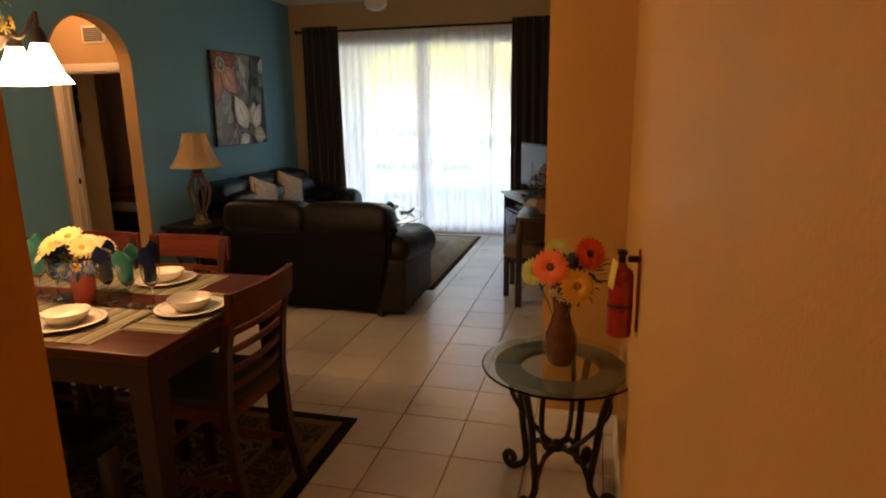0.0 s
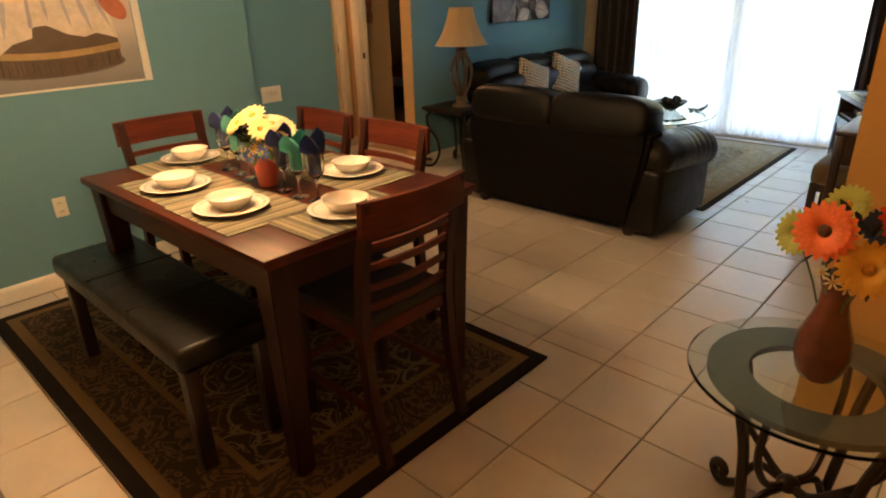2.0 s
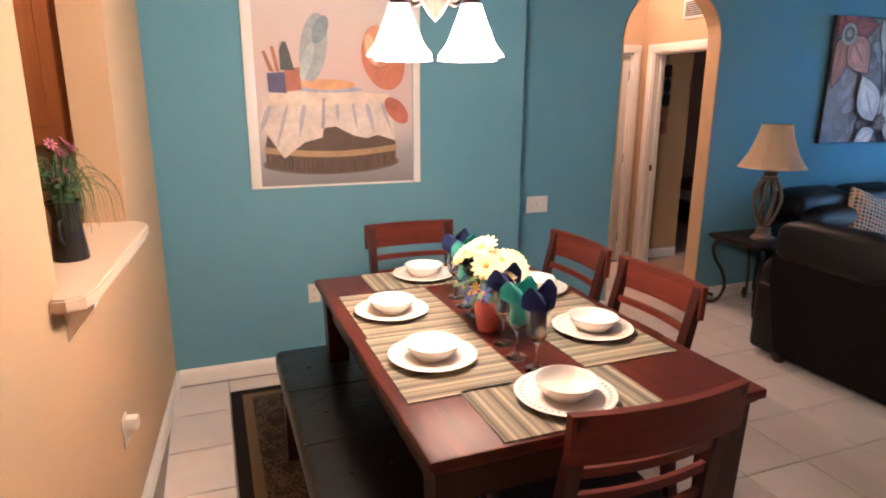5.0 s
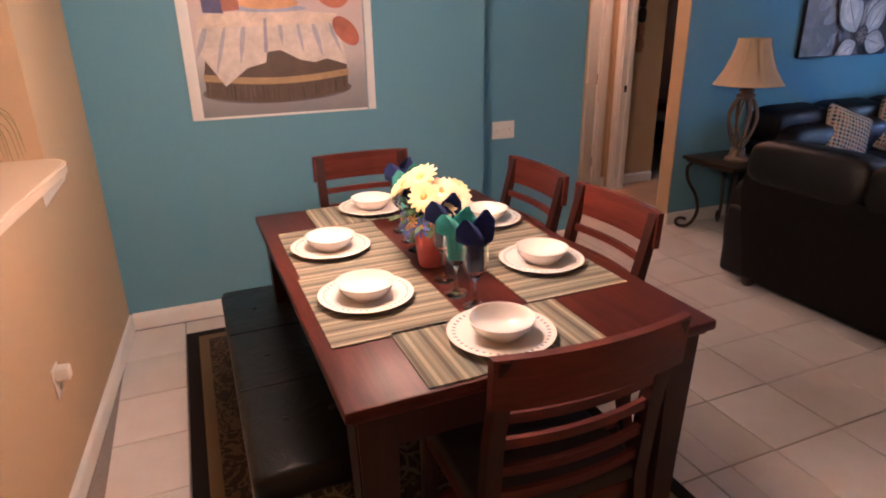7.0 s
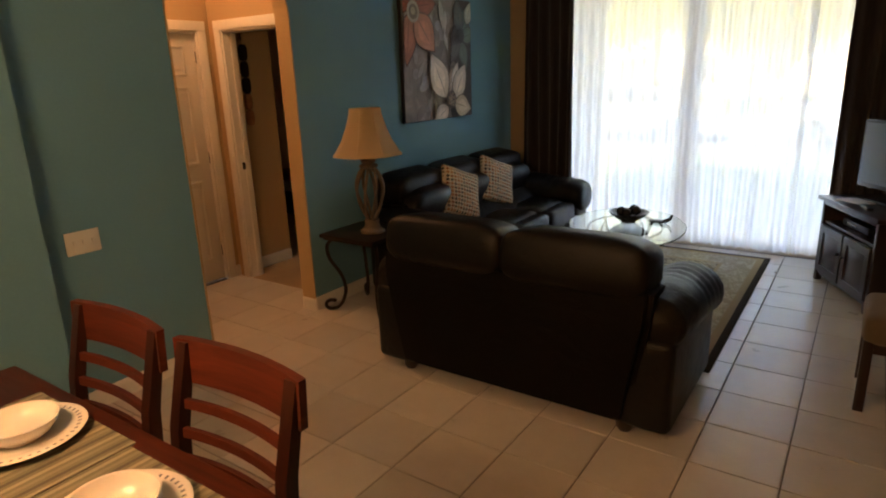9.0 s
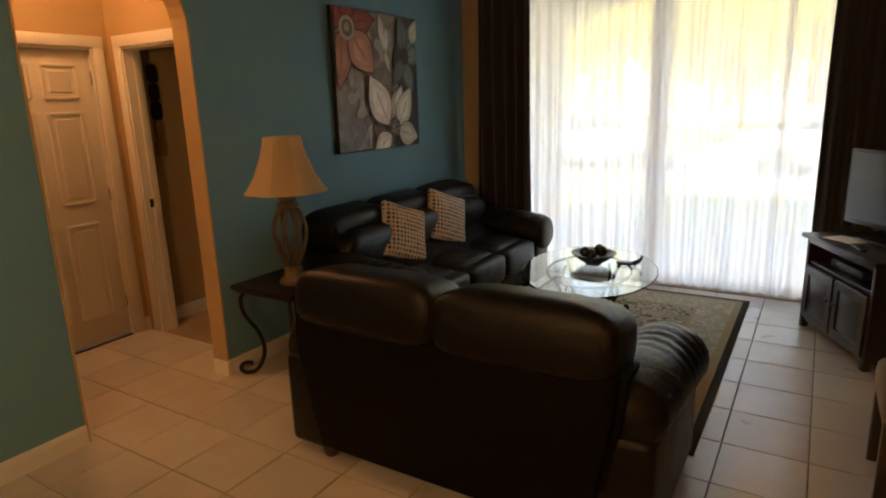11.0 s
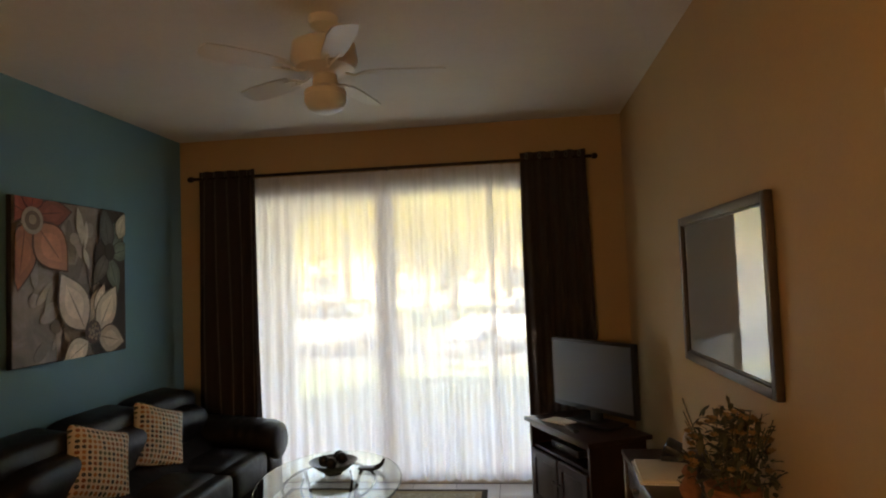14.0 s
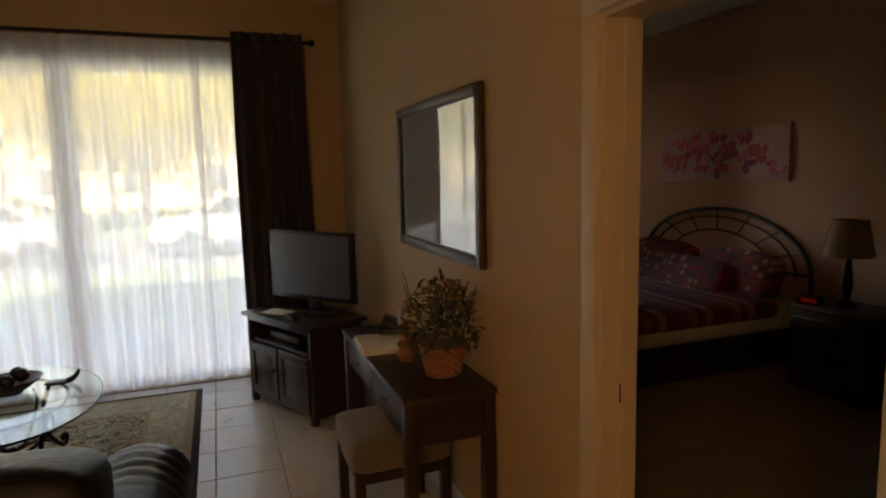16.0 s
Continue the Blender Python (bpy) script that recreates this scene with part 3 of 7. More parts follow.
def panel_door(name, m, width, height, label):
    ob = new(name)
    ob.matrix_world = m
    tagged(ob, label, "door", kind="structure")
    part("leaf", box(nb(), (width / 2, 0, height / 2), (width, 0.035, height), bev=0.002), DOORPAINT, ob)
    bands = ((0.20, 0.86), (1.02, 1.62), (1.72, 1.93))
    for b, c in bands:
        for x in (0.29 * width, 0.71 * width):
            w, h = 0.30 * width, c - b
            bm = nb()
            for sx, sz, ww, hh in ((0, h / 2, w, 0.022), (0, -h / 2, w, 0.022), (w / 2, 0, 0.022, h), (-w / 2, 0, 0.022, h)):
                box(bm, (x + sx, -0.0195, (b + c) / 2 + sz), (ww, 0.017, hh), bev=0.005, seg=1)
            box(bm, (x, -0.0185, (b + c) / 2), (w - 0.07, 0.012, h - 0.07), bev=0.005, seg=1)
            part("panel", bm, DOORPAINT, ob)
    knob = part("knob", lathe(nb(), [(0.0, 0.0), (0.03, 0.0), (0.03, 0.006), (0.012, 0.01), (0.012, 0.03), (0.026, 0.038), (0.03, 0.052), (0.022, 0.064), (0, 0.067)]), IRON, ob, "dark bronze door knob")
    knob.matrix_local = pose(width * 0.915, -0.018, 0.95, 90, 0, 0)
    for z in (0.25, 1.05, 1.85):
        part("hinge", rod(nb(), (-0.006, -0.022, z - 0.045), (-0.006, -0.022, z + 0.045), 0.007, seg=8), IRON, ob)
    return ob


M_CLOSET = Matrix(((0, -1, 0, -4.25), (-1, 0, 0, 6.53), (0, 0, 1, 0), (0, 0, 0, 1)))
fr = casing("door_frame_1", M_CLOSET, 0.76, 2.06)
panel_door("door_1", M_CLOSET @ Matrix.Translation((0.018, 0.05, 0.012)), 0.724, 2.03, "closed cream six-panel door with a bronze knob")
bm = slab(nb(), -4.36, -4.26, 5.77, 6.53, -0.005, 0.006)
solid("threshold", bm, IRON, "dark threshold strip under the closed door", "threshold", kind="structure")
casing("door_frame_2", pose(-4.10, 6.65, 0), 0.76, 2.06, label="cream door frame of the dark bedroom")
strike = solid("strike_plate", box(nb(), (-4.080, 6.70, 0.98), (0.006, 0.03, 0.06), bev=0.002), IRON, "dark bronze strike plate on the bedroom jamb", "strike plate", kind="structure")
M_BED = Matrix(((0, 1, 0, 0.88), (1, 0, 0, 4.94), (0, 0, 1, 0), (0, 0, 0, 1)))
casing("door_frame_3", M_BED, 0.82, 2.06, label="cream-tan painted frame of the open bedroom doorway", trim=paint("cream_tan_trim", (0.56, 0.45, 0.30), 0.4, vary=0.05, grain=0.08, spec=0.3))
solid("strike_plate", box(nb(), (0.955, 5.742, 0.98), (0.03, 0.006, 0.06), bev=0.002), IRON, "dark bronze strike plate on the bedroom jamb", "strike plate", kind="structure")

# ---- window, curtains and outdoors ----
ALUMINIUM = paint("grey_aluminium_frame", (0.26, 0.255, 0.25), 0.45, metal=0.3, vary=0.08)


def sliding_door():
    ob = thing("window_1", (-1.125, 9.49, 0), "grey framed sliding glass patio door behind sheer curtains", "patio door", kind="structure")
    for x, w in ((-1.30, 0.05), (1.30, 0.05)):
        part("frame", box(nb(), (x, 0, 1.30), (w, 0.10, 2.60), bev=0.004), ALUMINIUM, ob)
    part("frame", box(nb(), (0, 0, 2.575), (2.55, 0.10, 0.05), bev=0.004), ALUMINIUM, ob)
    # bottom member white instead of grey, painting in the glow below the sheers
    part("frame", box(nb(), (0, 0, 0.015), (2.55, 0.10, 0.03), bev=0.004), WHITE, ob)
    for x, y in ((-0.63, -0.02), (0.63, 0.02)):
        for sx in (-0.61, 0.61):
            part("stile", box(nb(), (x + sx, y, 1.29), (0.06, 0.035, 2.51), bev=0.003), ALUMINIUM, ob)
        for z in (0.07, 2.51):
            part("rail", box(nb(), (x, y, z), (1.16, 0.034, 0.07), bev=0.003), ALUMINIUM, ob)
        pane = part("pane", box(nb(), (x, y, 1.29), (1.16, 0.006, 2.37)), GLASS, ob, "clear glass pane")
        pane.visible_shadow = False


sliding_door()


def drape(x0, x1, z0, z1, folds, amp, y, seed, flare=0.0, rows=10):
    """Hanging cloth with folds that open towards the hem."""
    rnd = random.Random(seed)
    n = folds * 10
    ph = [rnd.uniform(0.6, 1.4) for _ in range(folds + 2)]
    bm = nb()
    grid = []
    for j in range(rows + 1):
        v = j / rows
        z = z1 + (z0 - z1) * v
        row = []
        for i in range(n + 1):
            u = i / n
            k = u * folds
            a = amp * (0.45 + 0.55 * v) * ph[int(k)]
            sway = 0.02 * math.sin(3 * v + 7 * u + seed)
            x = x0 + (x1 - x0) * u + flare * v * (u - 0.5) + sway * v
            row.append(bm.verts.new((x, y + a * math.sin(2 * math.pi * k + 0.6 * math.sin(2.3 * v + k)), z)))
        grid.append(row)
    for a, b in zip(grid, grid[1:]):
        for i in range(n):
            bm.faces.new((a[i], a[i + 1], b[i + 1], b[i]))
    return bm


DRAPE = paint("dark_brown_drape", (0.030, 0.021, 0.019), 0.85, vary=0.2, scale=6, grain=0.5, gscale=240, sheen=0.2)
SHEER = sheer_material()
for x0, x1, seed in ((-2.76, -2.25, 3), (0.04, 0.57, 5)):
    ob = thing("curtain", ((x0 + x1) / 2, 9.31, 0), "dark brown floor-length grommet curtain panel on the rod", "curtain", group="dark curtain panels")
    part("cloth", drape(-(x1 - x0) / 2, (x1 - x0) / 2, 0.02, 2.73, 5, 0.035, 0, seed, flare=0.05), DRAPE, ob, sharp=80)
    for k in range(5):
        g = part("grommet", lathe(nb(), [(0.020, -0.003), (0.028, -0.003), (0.028, 0.003), (0.020, 0.003), (0.020, -0.003)], seg=14), GREYIRON, ob)
        g.matrix_local = pose(-(x1 - x0) / 2 + (k + 0.5) * (x1 - x0) / 5, -0.045, 2.69, 0, 90, 25)
for x0, x1, seed in ((-2.30, -1.14, 7), (-1.22, -0.20, 9), (-0.25, 0.10, 11)):
    ob = thing("sheer_curtain", ((x0 + x1) / 2, 9.37, 0), "white translucent sheer curtain panel with soft folds", "curtain", group="sheer curtain panels")
    part("voile", drape(-(x1 - x0) / 2, (x1 - x0) / 2, 0.045, 2.66, max(3, round((x1 - x0) / 0.105)), 0.026, 0.004 * (seed % 4), seed, rows=14), SHEER, ob, sharp=80)
    part("hem", box(nb(), (0, 0.0, 0.10), (x1 - x0, 0.006, 0.004)), SHEER, ob)
ob = thing("curtain_rod", (-1.10, 9.315, 2.67), "dark metal curtain rod over the patio door", "curtain rod")
part("pole", rod(nb(), (-1.72, 0, 0), (1.72, 0, 0), 0.014), IRON, ob)
for s in (-1, 1):
    part("finial", lathe(nb(), [(0, 0), (0.024, 0.004), (0.026, 0.03), (0.018, 0.045), (0, 0.05)], seg=14), IRON, ob).matrix_local = pose(1.72 * s, 0, 0, 0, 90 * s, 0)
for x in (-1.62, 0, 1.62):
    part("bracket", rod(nb(), (x, 0, -0.005), (x, 0.105, -0.005), 0.008, seg=8), IRON, ob)

# lanai, ground and what stands beyond
STUCCO = paint("tan_stucco", (0.40, 0.31, 0.20), 0.85, vary=0.1, grain=0.7, gscale=60)
PAVE = paint("pale_concrete", (0.32, 0.31, 0.32), 0.9, vary=0.12, grain=0.4)
GRASS = paint("grass", (0.09, 0.12, 0.035), 0.95, vary=0.4, scale=0.6, grain=0.8, gscale=30)
ROAD = paint("asphalt", (0.075, 0.075, 0.073), 0.9, vary=0.2, grain=0.5)
solid("ground", slab(nb(), -400, 400, 12.0, 800, -0.30, -0.12), GRASS, "mown lawn behind the building", "ground", kind="structure", smooth=False)
solid("pavement", slab(nb(), -4.2, 3.2, 9.56, 12.0, -0.20, -0.03), PAVE, "pale concrete patio slab", "patio", kind="structure", smooth=False)
solid("road", slab(nb(), -60, 60, 17.0, 25.0, -0.13, -0.095), ROAD, "grey asphalt car park lane", "road", kind="structure", smooth=False)
bm = nb()
CX, HALF, SP, RI = -0.75, 2.15, 2.37, 0.45
arcp = [(CX - HALF * math.cos(math.pi * k / 24), SP + RI * math.sin(math.pi * k / 24)) for k in range(25)]
for y in (11.75, 12.0):
    low = [bm.verts.new((x, y, z)) for x, z in arcp]
    high = [bm.verts.new((x, y, 3.5)) for x, z in arcp]
    for k in range(24):
        bm.faces.new((low[k], low[k + 1], high[k + 1], high[k]))
    if y < 11.9:
        first = low
    else:
        for k in range(24):
            bm.faces.new((first[k], first[k + 1], low[k + 1], low[k]))
slab(bm, -4.2, CX - HALF, 11.75, 12.0, -0.03, 3.5)
slab(bm, CX + HALF, 3.2, 11.75, 12.0, -0.03, 3.5)
solid("patio_wall", bm, STUCCO, "tan stucco patio wall with a wide flat arch", "wall", kind="structure", smooth=False)
solid("patio_roof", slab(nb(), -4.2, 3.2, 9.56, 12.1, 3.5, 3.62), STUCCO, "stucco patio roof slab", "roof", kind="structure", smooth=False)
solid("patio_side", slab(nb(), -4.2, -4.05, 9.58, 11.75, -0.03, 3.5), STUCCO, "stucco patio side wall", "wall", kind="structure", smooth=False)
solid("patio_side", slab(nb(), 3.05, 3.2, 9.58, 11.75, -0.03, 3.5), STUCCO, "stucco patio side wall", "wall", kind="structure", smooth=False)

LEAF, lt, lb = nodes_of("sunlit_foliage")
glow = add(lt, "ShaderNodeBsdfTranslucent", Color=(0.85, 0.72, 0.22, 1))
lb.inputs["Base Color"].default_value = (0.15, 0.16, 0.04, 1)
both = lt.nodes.new("ShaderNodeMixShader")
both.inputs[0].default_value = 0.7
lt.links.new(lb.outputs[0], both.inputs[1])
lt.links.new(glow.outputs[0], both.inputs[2])
lt.links.new(both.outputs[0], lt.nodes["Material Output"].inputs["Surface"])
BARK = paint("tree_bark", (0.13, 0.09, 0.06), 0.9, vary=0.3, grain=0.6, gscale=50)


def tree(x, y, h, spread, seed):
    rnd = random.Random(seed)
    ob = thing("tree", (x, y, -0.12), "leafy shade tree in full sun beyond the patio", "tree", group="trees beyond the patio")
    bm = nb()
    tube(bm, curve_points([(0, 0, 0), (0.08, 0.03, h * 0.3), (0.0, 0.1, h * 0.6), (0.1, 0, h * 0.85)], 5), 0.17, 9, 0.3)
    tips = []
    for k in range(8):
        a, z0 = rnd.uniform(0, 6.28), h * rnd.uniform(0.28, 0.6)
        tip = (spread * 0.75 * math.cos(a), spread * 0.75 * math.sin(a), z0 + h * rnd.uniform(0.1, 0.35))
        tube(bm, curve_points([(0.03, 0.03, z0), (tip[0] * 0.4, tip[1] * 0.4, z0 + 0.2 * h), tip], 4), 0.07, 6, 0.25)
        tips.append(tip)
    part("trunk", bm, BARK, ob)
    verts, faces = [], []
    for k in range(2600):
        c = Vector(rnd.choice(tips)) + Vector((rnd.gauss(0, 0.36), rnd.gauss(0, 0.36), rnd.gauss(0, 0.28))) * spread
        q = Euler((rnd.uniform(0, 6), rnd.uniform(0, 6), rnd.uniform(0, 6))).to_matrix()
        s = rnd.uniform(0.11, 0.24)
        i = len(verts)
        verts += [c + q @ Vector(p) for p in ((-s, 0, 0), (0, -s * 0.5, 0.03), (s, 0, 0), (0, s * 0.5, 0.03))]
        faces.append((i, i + 1, i + 2, i + 3))
    mesh = bpy.data.meshes.new("crown")
    mesh.from_pydata(verts, [], faces)
    mesh.materials.append(LEAF)
    crown = new("crown", mesh)
    crown.parent = ob


for k, (x, y, h, s) in enumerate(((-6.5, 27, 6.5, 2.2), (-2.6, 29, 6.0, 2.1), (1.8, 28, 7.0, 2.4), (5.8, 30, 6.0, 2.2), (-10, 31, 7, 2.5), (-0.4, 33, 6.5, 2.6), (9.5, 33, 7, 2.6), (-4.4, 34, 6.5, 2.6), (4.0, 34, 6.8, 2.6))):
    tree(x, y, h, s, 20 + k)
TYRE = paint("black_rubber", (0.02, 0.02, 0.02), 0.8, vary=0.2)
CARGLASS = paint("dark_car_glass", (0.03, 0.035, 0.04), 0.08, vary=0.1, grain=0.0)


def car(x, y, colour, label):
    ob = thing("car", (x, y, -0.095), label, "car", group="parked cars")
    body = paint("car_paint", colour, 0.25, vary=0.03, grain=0.0, coat=1.0)
    side = [(-2.1, 0.35), (-2.15, 0.65), (-1.95, 0.85), (-1.2, 0.93), (-0.65, 1.38), (0.75, 1.42), (1.5, 0.98), (2.05, 0.9), (2.15, 0.6), (2.1, 0.35)]
    bm = prism(nb(), side, 1.7, Matrix.Translation((0, -0.85, 0)))
    bmesh.ops.bevel(bm, geom=[e for e in bm.edges], offset=0.06, segments=2, affect="EDGES")
    part("body", bm, body, ob)
    part("window", prism(nb(), [(-1.05, 0.95), (-0.6, 1.32), (0.02, 1.35), (0.02, 0.95)], 1.72, Matrix.Translation((0, -0.86, 0))), CARGLASS, ob)
    part("window", prism(nb(), [(0.1, 0.95), (0.1, 1.35), (0.7, 1.35), (1.3, 0.97)], 1.72, Matrix.Translation((0, -0.86, 0))), CARGLASS, ob)
    for wx in (-1.3, 1.3):
        for wy in (-0.78, 0.78):
            part("wheel", rod(nb(), (wx, wy - 0.1, 0.32), (wx, wy + 0.1, 0.32), 0.32, seg=20), TYRE, ob)


car(-4.9, 19.2, (0.20, 0.205, 0.21), "silver saloon car parked on the asphalt lane")
car(0.6, 19.2, (0.36, 0.36, 0.35), "white saloon car parked on the asphalt lane")
car(5.6, 19.4, (0.06, 0.07, 0.09), "dark saloon car parked on the asphalt lane")
bm = nb()
ob = thing("apartment_building", (2, 46, -0.12), "cream two-storey apartment building beyond the trees", "building")
part("wall", slab(nb(), -22, 22, 0, 9, 0, 6.2), STUCCO, ob, smooth=False)
bm = nb()
slab(bm, -23, 23, -1, 10, 6.2, 6.5)
prism(bm, [(-1, 6.5), (10, 6.5), (4.5, 8.6)], 46, Matrix.Translation((23, 0, 0)) @ pose(0, 0, 0, 0, 0, 90))
part("roof", bm, BARK, ob, "brown pitched roof", smooth=False)
for k in range(10):
    for z in (0.9, 3.9):
        part("window", box(nb(), (-19.8 + 4.4 * k, -0.01, z + 0.8), (1.6, 0.06, 1.5)), CARGLASS, ob)


# ---- living room ----
def seams(bm, pts, r=0.006):
    return tube(bm, pts, r, 6)


def gather(bm, rows, depth):
    """Resample rings of an arm closely and press pleats into its front half."""
    ys = [r[0].co.y for r in rows]
    rings = [[v.co.copy() for v in r] for r in rows]
    for r in rows:
        for v in r:
            bm.verts.remove(v)
    out = []
    n = 44
    for i in range(n + 1):
        y = ys[0] + (ys[-1] - ys[0]) * i / n
        k = max(q for q in range(len(ys) - 1) if ys[q] <= y + 1e-6)
        f = (y - ys[k]) / (ys[k + 1] - ys[k])
        ring = [rings[k][j].lerp(rings[k + 1][j], f) for j in range(20)]
        mid = sum(ring, Vector()) / 20
        press = max(0.0, min(1.0, (y - depth + 0.50) / 0.12)) * max(0.0, min(1.0, (depth - 0.02 - y) / 0.05))
        new_ring = []
        for j, p in enumerate(ring):
            wave = abs(math.sin(math.pi * (y + 0.02 * math.sin(0.9 * j)) / 0.085)) ** 0.6
            top = max(0.0, math.sin(2 * math.pi * j / 20 + 0.2)) ** 0.5
            new_ring.append(bm.verts.new(mid + (p - mid) * (1 - 0.085 * press * top * (1 - wave))))
        out.append(new_ring)
    return out


def couch(name, at, rz, width, depth, seats, label, group=""):
    """Local: x along the back, y from the back to the front, z up; the origin is the middle of the back's foot."""
    ob = thing(name, at, label, "sofa", rz=rz, group=group)
    w = width / 2
    aw = 0.33
    bm = nb()
    # the body: a panel that widens upwards at the rear
    t = nb()
    low, high = w - 0.24, w - 0.15
    for z, k, y0, y1 in ((0.05, low, 0.03, depth - 0.10), (0.26, low + 0.03, 0.01, depth - 0.06), (0.60, high, 0.0, depth - 0.62), (0.74, high, 0.02, depth - 0.66)):
        t.verts.new((-k, y0, z)), t.verts.new((k, y0, z)), t.verts.new((k, y1, z)), t.verts.new((-k, y1, z))
    t.verts.ensure_lookup_table()
    for i in range(3):
        for j in range(4):
            a, b = 4 * i + j, 4 * i + (j + 1) % 4
            t.faces.new((t.verts[a], t.verts[b], t.verts[b + 4], t.verts[a + 4]))
    t.faces.new([t.verts[j] for j in (3, 2, 1, 0)])
    t.faces.new([t.verts[12 + j] for j in range(4)])
    bmesh.ops.bevel(t, geom=t.edges[:], offset=0.03, segments=3, affect="EDGES")
    merge(bm, t)
    part("frame", bm, SHADED_HIDE, ob, "dark brown leather rear and base, shade put in its colour")
    seat_w = (2 * w - 2 * aw + 0.04) / seats
    for k in range(seats):
        x = -w + aw - 0.02 + seat_w * (k + 0.5)
        bm = puff(nb(), (x, 0.50 + (depth - 0.85) / 2, 0.37), (seat_w * 1.01, depth - 0.34, 0.24), 0.3, ev=0.55)
        puff(bm, (x, depth - 0.12, 0.35), (seat_w * 0.97, 0.20, 0.22), 0.35)
        part("seat_cushion", bm, HIDE, ob)
    back_w = (2 * w - 0.36) / seats
    for k in range(seats):
        x = -w + 0.18 + back_w * (k + 0.5)
        bm = puff(nb(), (x, 0.15, 0.79), (back_w * 1.03, 0.31, 0.29), 0.24, rx=-8, ev=0.55)
        puff(bm, (x, 0.28, 0.63), (back_w * 0.97, 0.28, 0.38), 0.35, rx=-12, ev=0.6)
        c = part("back_cushion", bm, HIDE, ob)
        part("piping", seams(nb(), [(x - back_w * 0.46 + back_w * 0.92 * q / 10, 0.012 + 0.03 * abs(q / 5 - 1) ** 3, 0.70) for q in range(11)], 0.005), HIDE, c)
    for s in (-1, 1):
        bm = nb()
        t = nb()
        rows = []
        for y, wz, cz, rr in ((0.06, 0.0, 0.52, 0.11), (0.12, 0.0, 0.55, 0.15), (0.30, 0.0, 0.55, 0.165), (0.55, 0.0, 0.53, 0.17), (0.78, 0.0, 0.51, 0.175), (depth - 0.04, 0.0, 0.49, 0.175), (depth + 0.01, 0, 0.48, 0.155), (depth + 0.03, 0, 0.48, 0.11)):
            rows.append([t.verts.new((s * (w - aw / 2 - 0.01) + rr * 1.02 * math.cos(2 * math.pi * j / 20), y, cz + rr * 0.88 * math.sin(2 * math.pi * j / 20))) for j in range(20)])
        rows = gather(t, rows, depth)
        for a, b in zip(rows, rows[1:]):
            for j in range(20):
                t.faces.new((a[j], a[(j + 1) % 20], b[(j + 1) % 20], b[j]))
        t.faces.new(rows[0]), t.faces.new(rows[-1][::-1])
        merge(bm, t)
        arm = part("arm", bm, HIDE, ob, "padded rolled arm with pleats", sharp=60)
        part("arm_front", box(nb(), (s * (w - aw / 2 - 0.02), depth / 2 + 0.01, 0.27), (aw - 0.05, depth - 0.06, 0.46), bev=0.04, seg=3), HIDE, ob)
    for x in (-low + 0.02, low - 0.02):
        for y in (0.09, depth - 0.16):
            part("foot", lathe(nb(), [(0.03, 0.0), (0.042, 0.02), (0.048, 0.075)], (x, y, 0), seg=14), ESPRESSO_Z, ob)
    return ob


couch("loveseat", (-1.19, 5.91, 0), 0, 1.80, 0.90, 2, "dark brown leather loveseat with rolled arms, facing away from the table")
couch("sofa", (-2.94, 8.00, 0), -90, 2.34, 0.98, 3, "dark brown leather three-seat sofa under the flower picture")

PILLOW = dotted("dotted_cushion_cloth", (0.56, 0.47, 0.34), [(0.22, 0.07, 0.02), (0.10, 0.09, 0.04), (0.36, 0.15, 0.04), (0.045, 0.04, 0.035)], 0.032)
for y, lean, turn in ((7.66, -20, 84), (8.27, -18, 82)):
    ob = new("throw_pillow")
    ob.matrix_world = pose(-2.53, y, 0.70, 0, 0, turn) @ pose(0, 0, 0, lean, 0, 0) @ pose(0, 0, 0, 0, 22, 0)
    tagged(ob, "cream throw pillow with rust and brown dots", "cushion", "throw pillows")
    bm = puff(nb(), (0, 0, 0), (0.40, 0.40, 0.14), 0.16, u=40, v=22, ev=0.85)
    for v in bm.verts:
        v.co.y, v.co.z = v.co.z, v.co.y
        k = (abs(v.co.x) / 0.21) ** 3 * (abs(v.co.z) / 0.21) ** 3
        v.co.x *= 1 + 0.16 * k
        v.co.z *= 1 + 0.16 * k
    part("cover", bm, PILLOW, ob, sharp=80)


# flower picture on the living room wall
def art(outline, colour, parent, lift, name="painted_shape", limits=None):
    """A flat painted patch on a canvas, cut off at the canvas's edges."""
    if limits:
        outline = [(min(max(x, limits[0]), limits[1]), min(max(z, limits[2]), limits[3])) for x, z in outline]
    return part(name, prism(nb(), outline, 0.0015, Matrix.Translation((0, -lift, 0))), paint("oil_paint", colour, 0.55, vary=0.28, scale=7, grain=0.4, gscale=90), parent, smooth=False)


def leaf_outline(cx, cz, length, width, turn, n=9):
    pts = []
    for k in range(n + 1):
        u = k / n
        pts.append((u * length, width / 2 * math.sin(math.pi * u ** 0.85)))
    for k in range(n - 1, 0, -1):
        u = k / n
        pts.append((u * length, -width / 2 * math.sin(math.pi * u ** 0.85)))
    ca, sa = math.cos(radians(turn)), math.sin(radians(turn))
    return [(cx + x * ca - z * sa, cz + x * sa + z * ca) for x, z in pts]


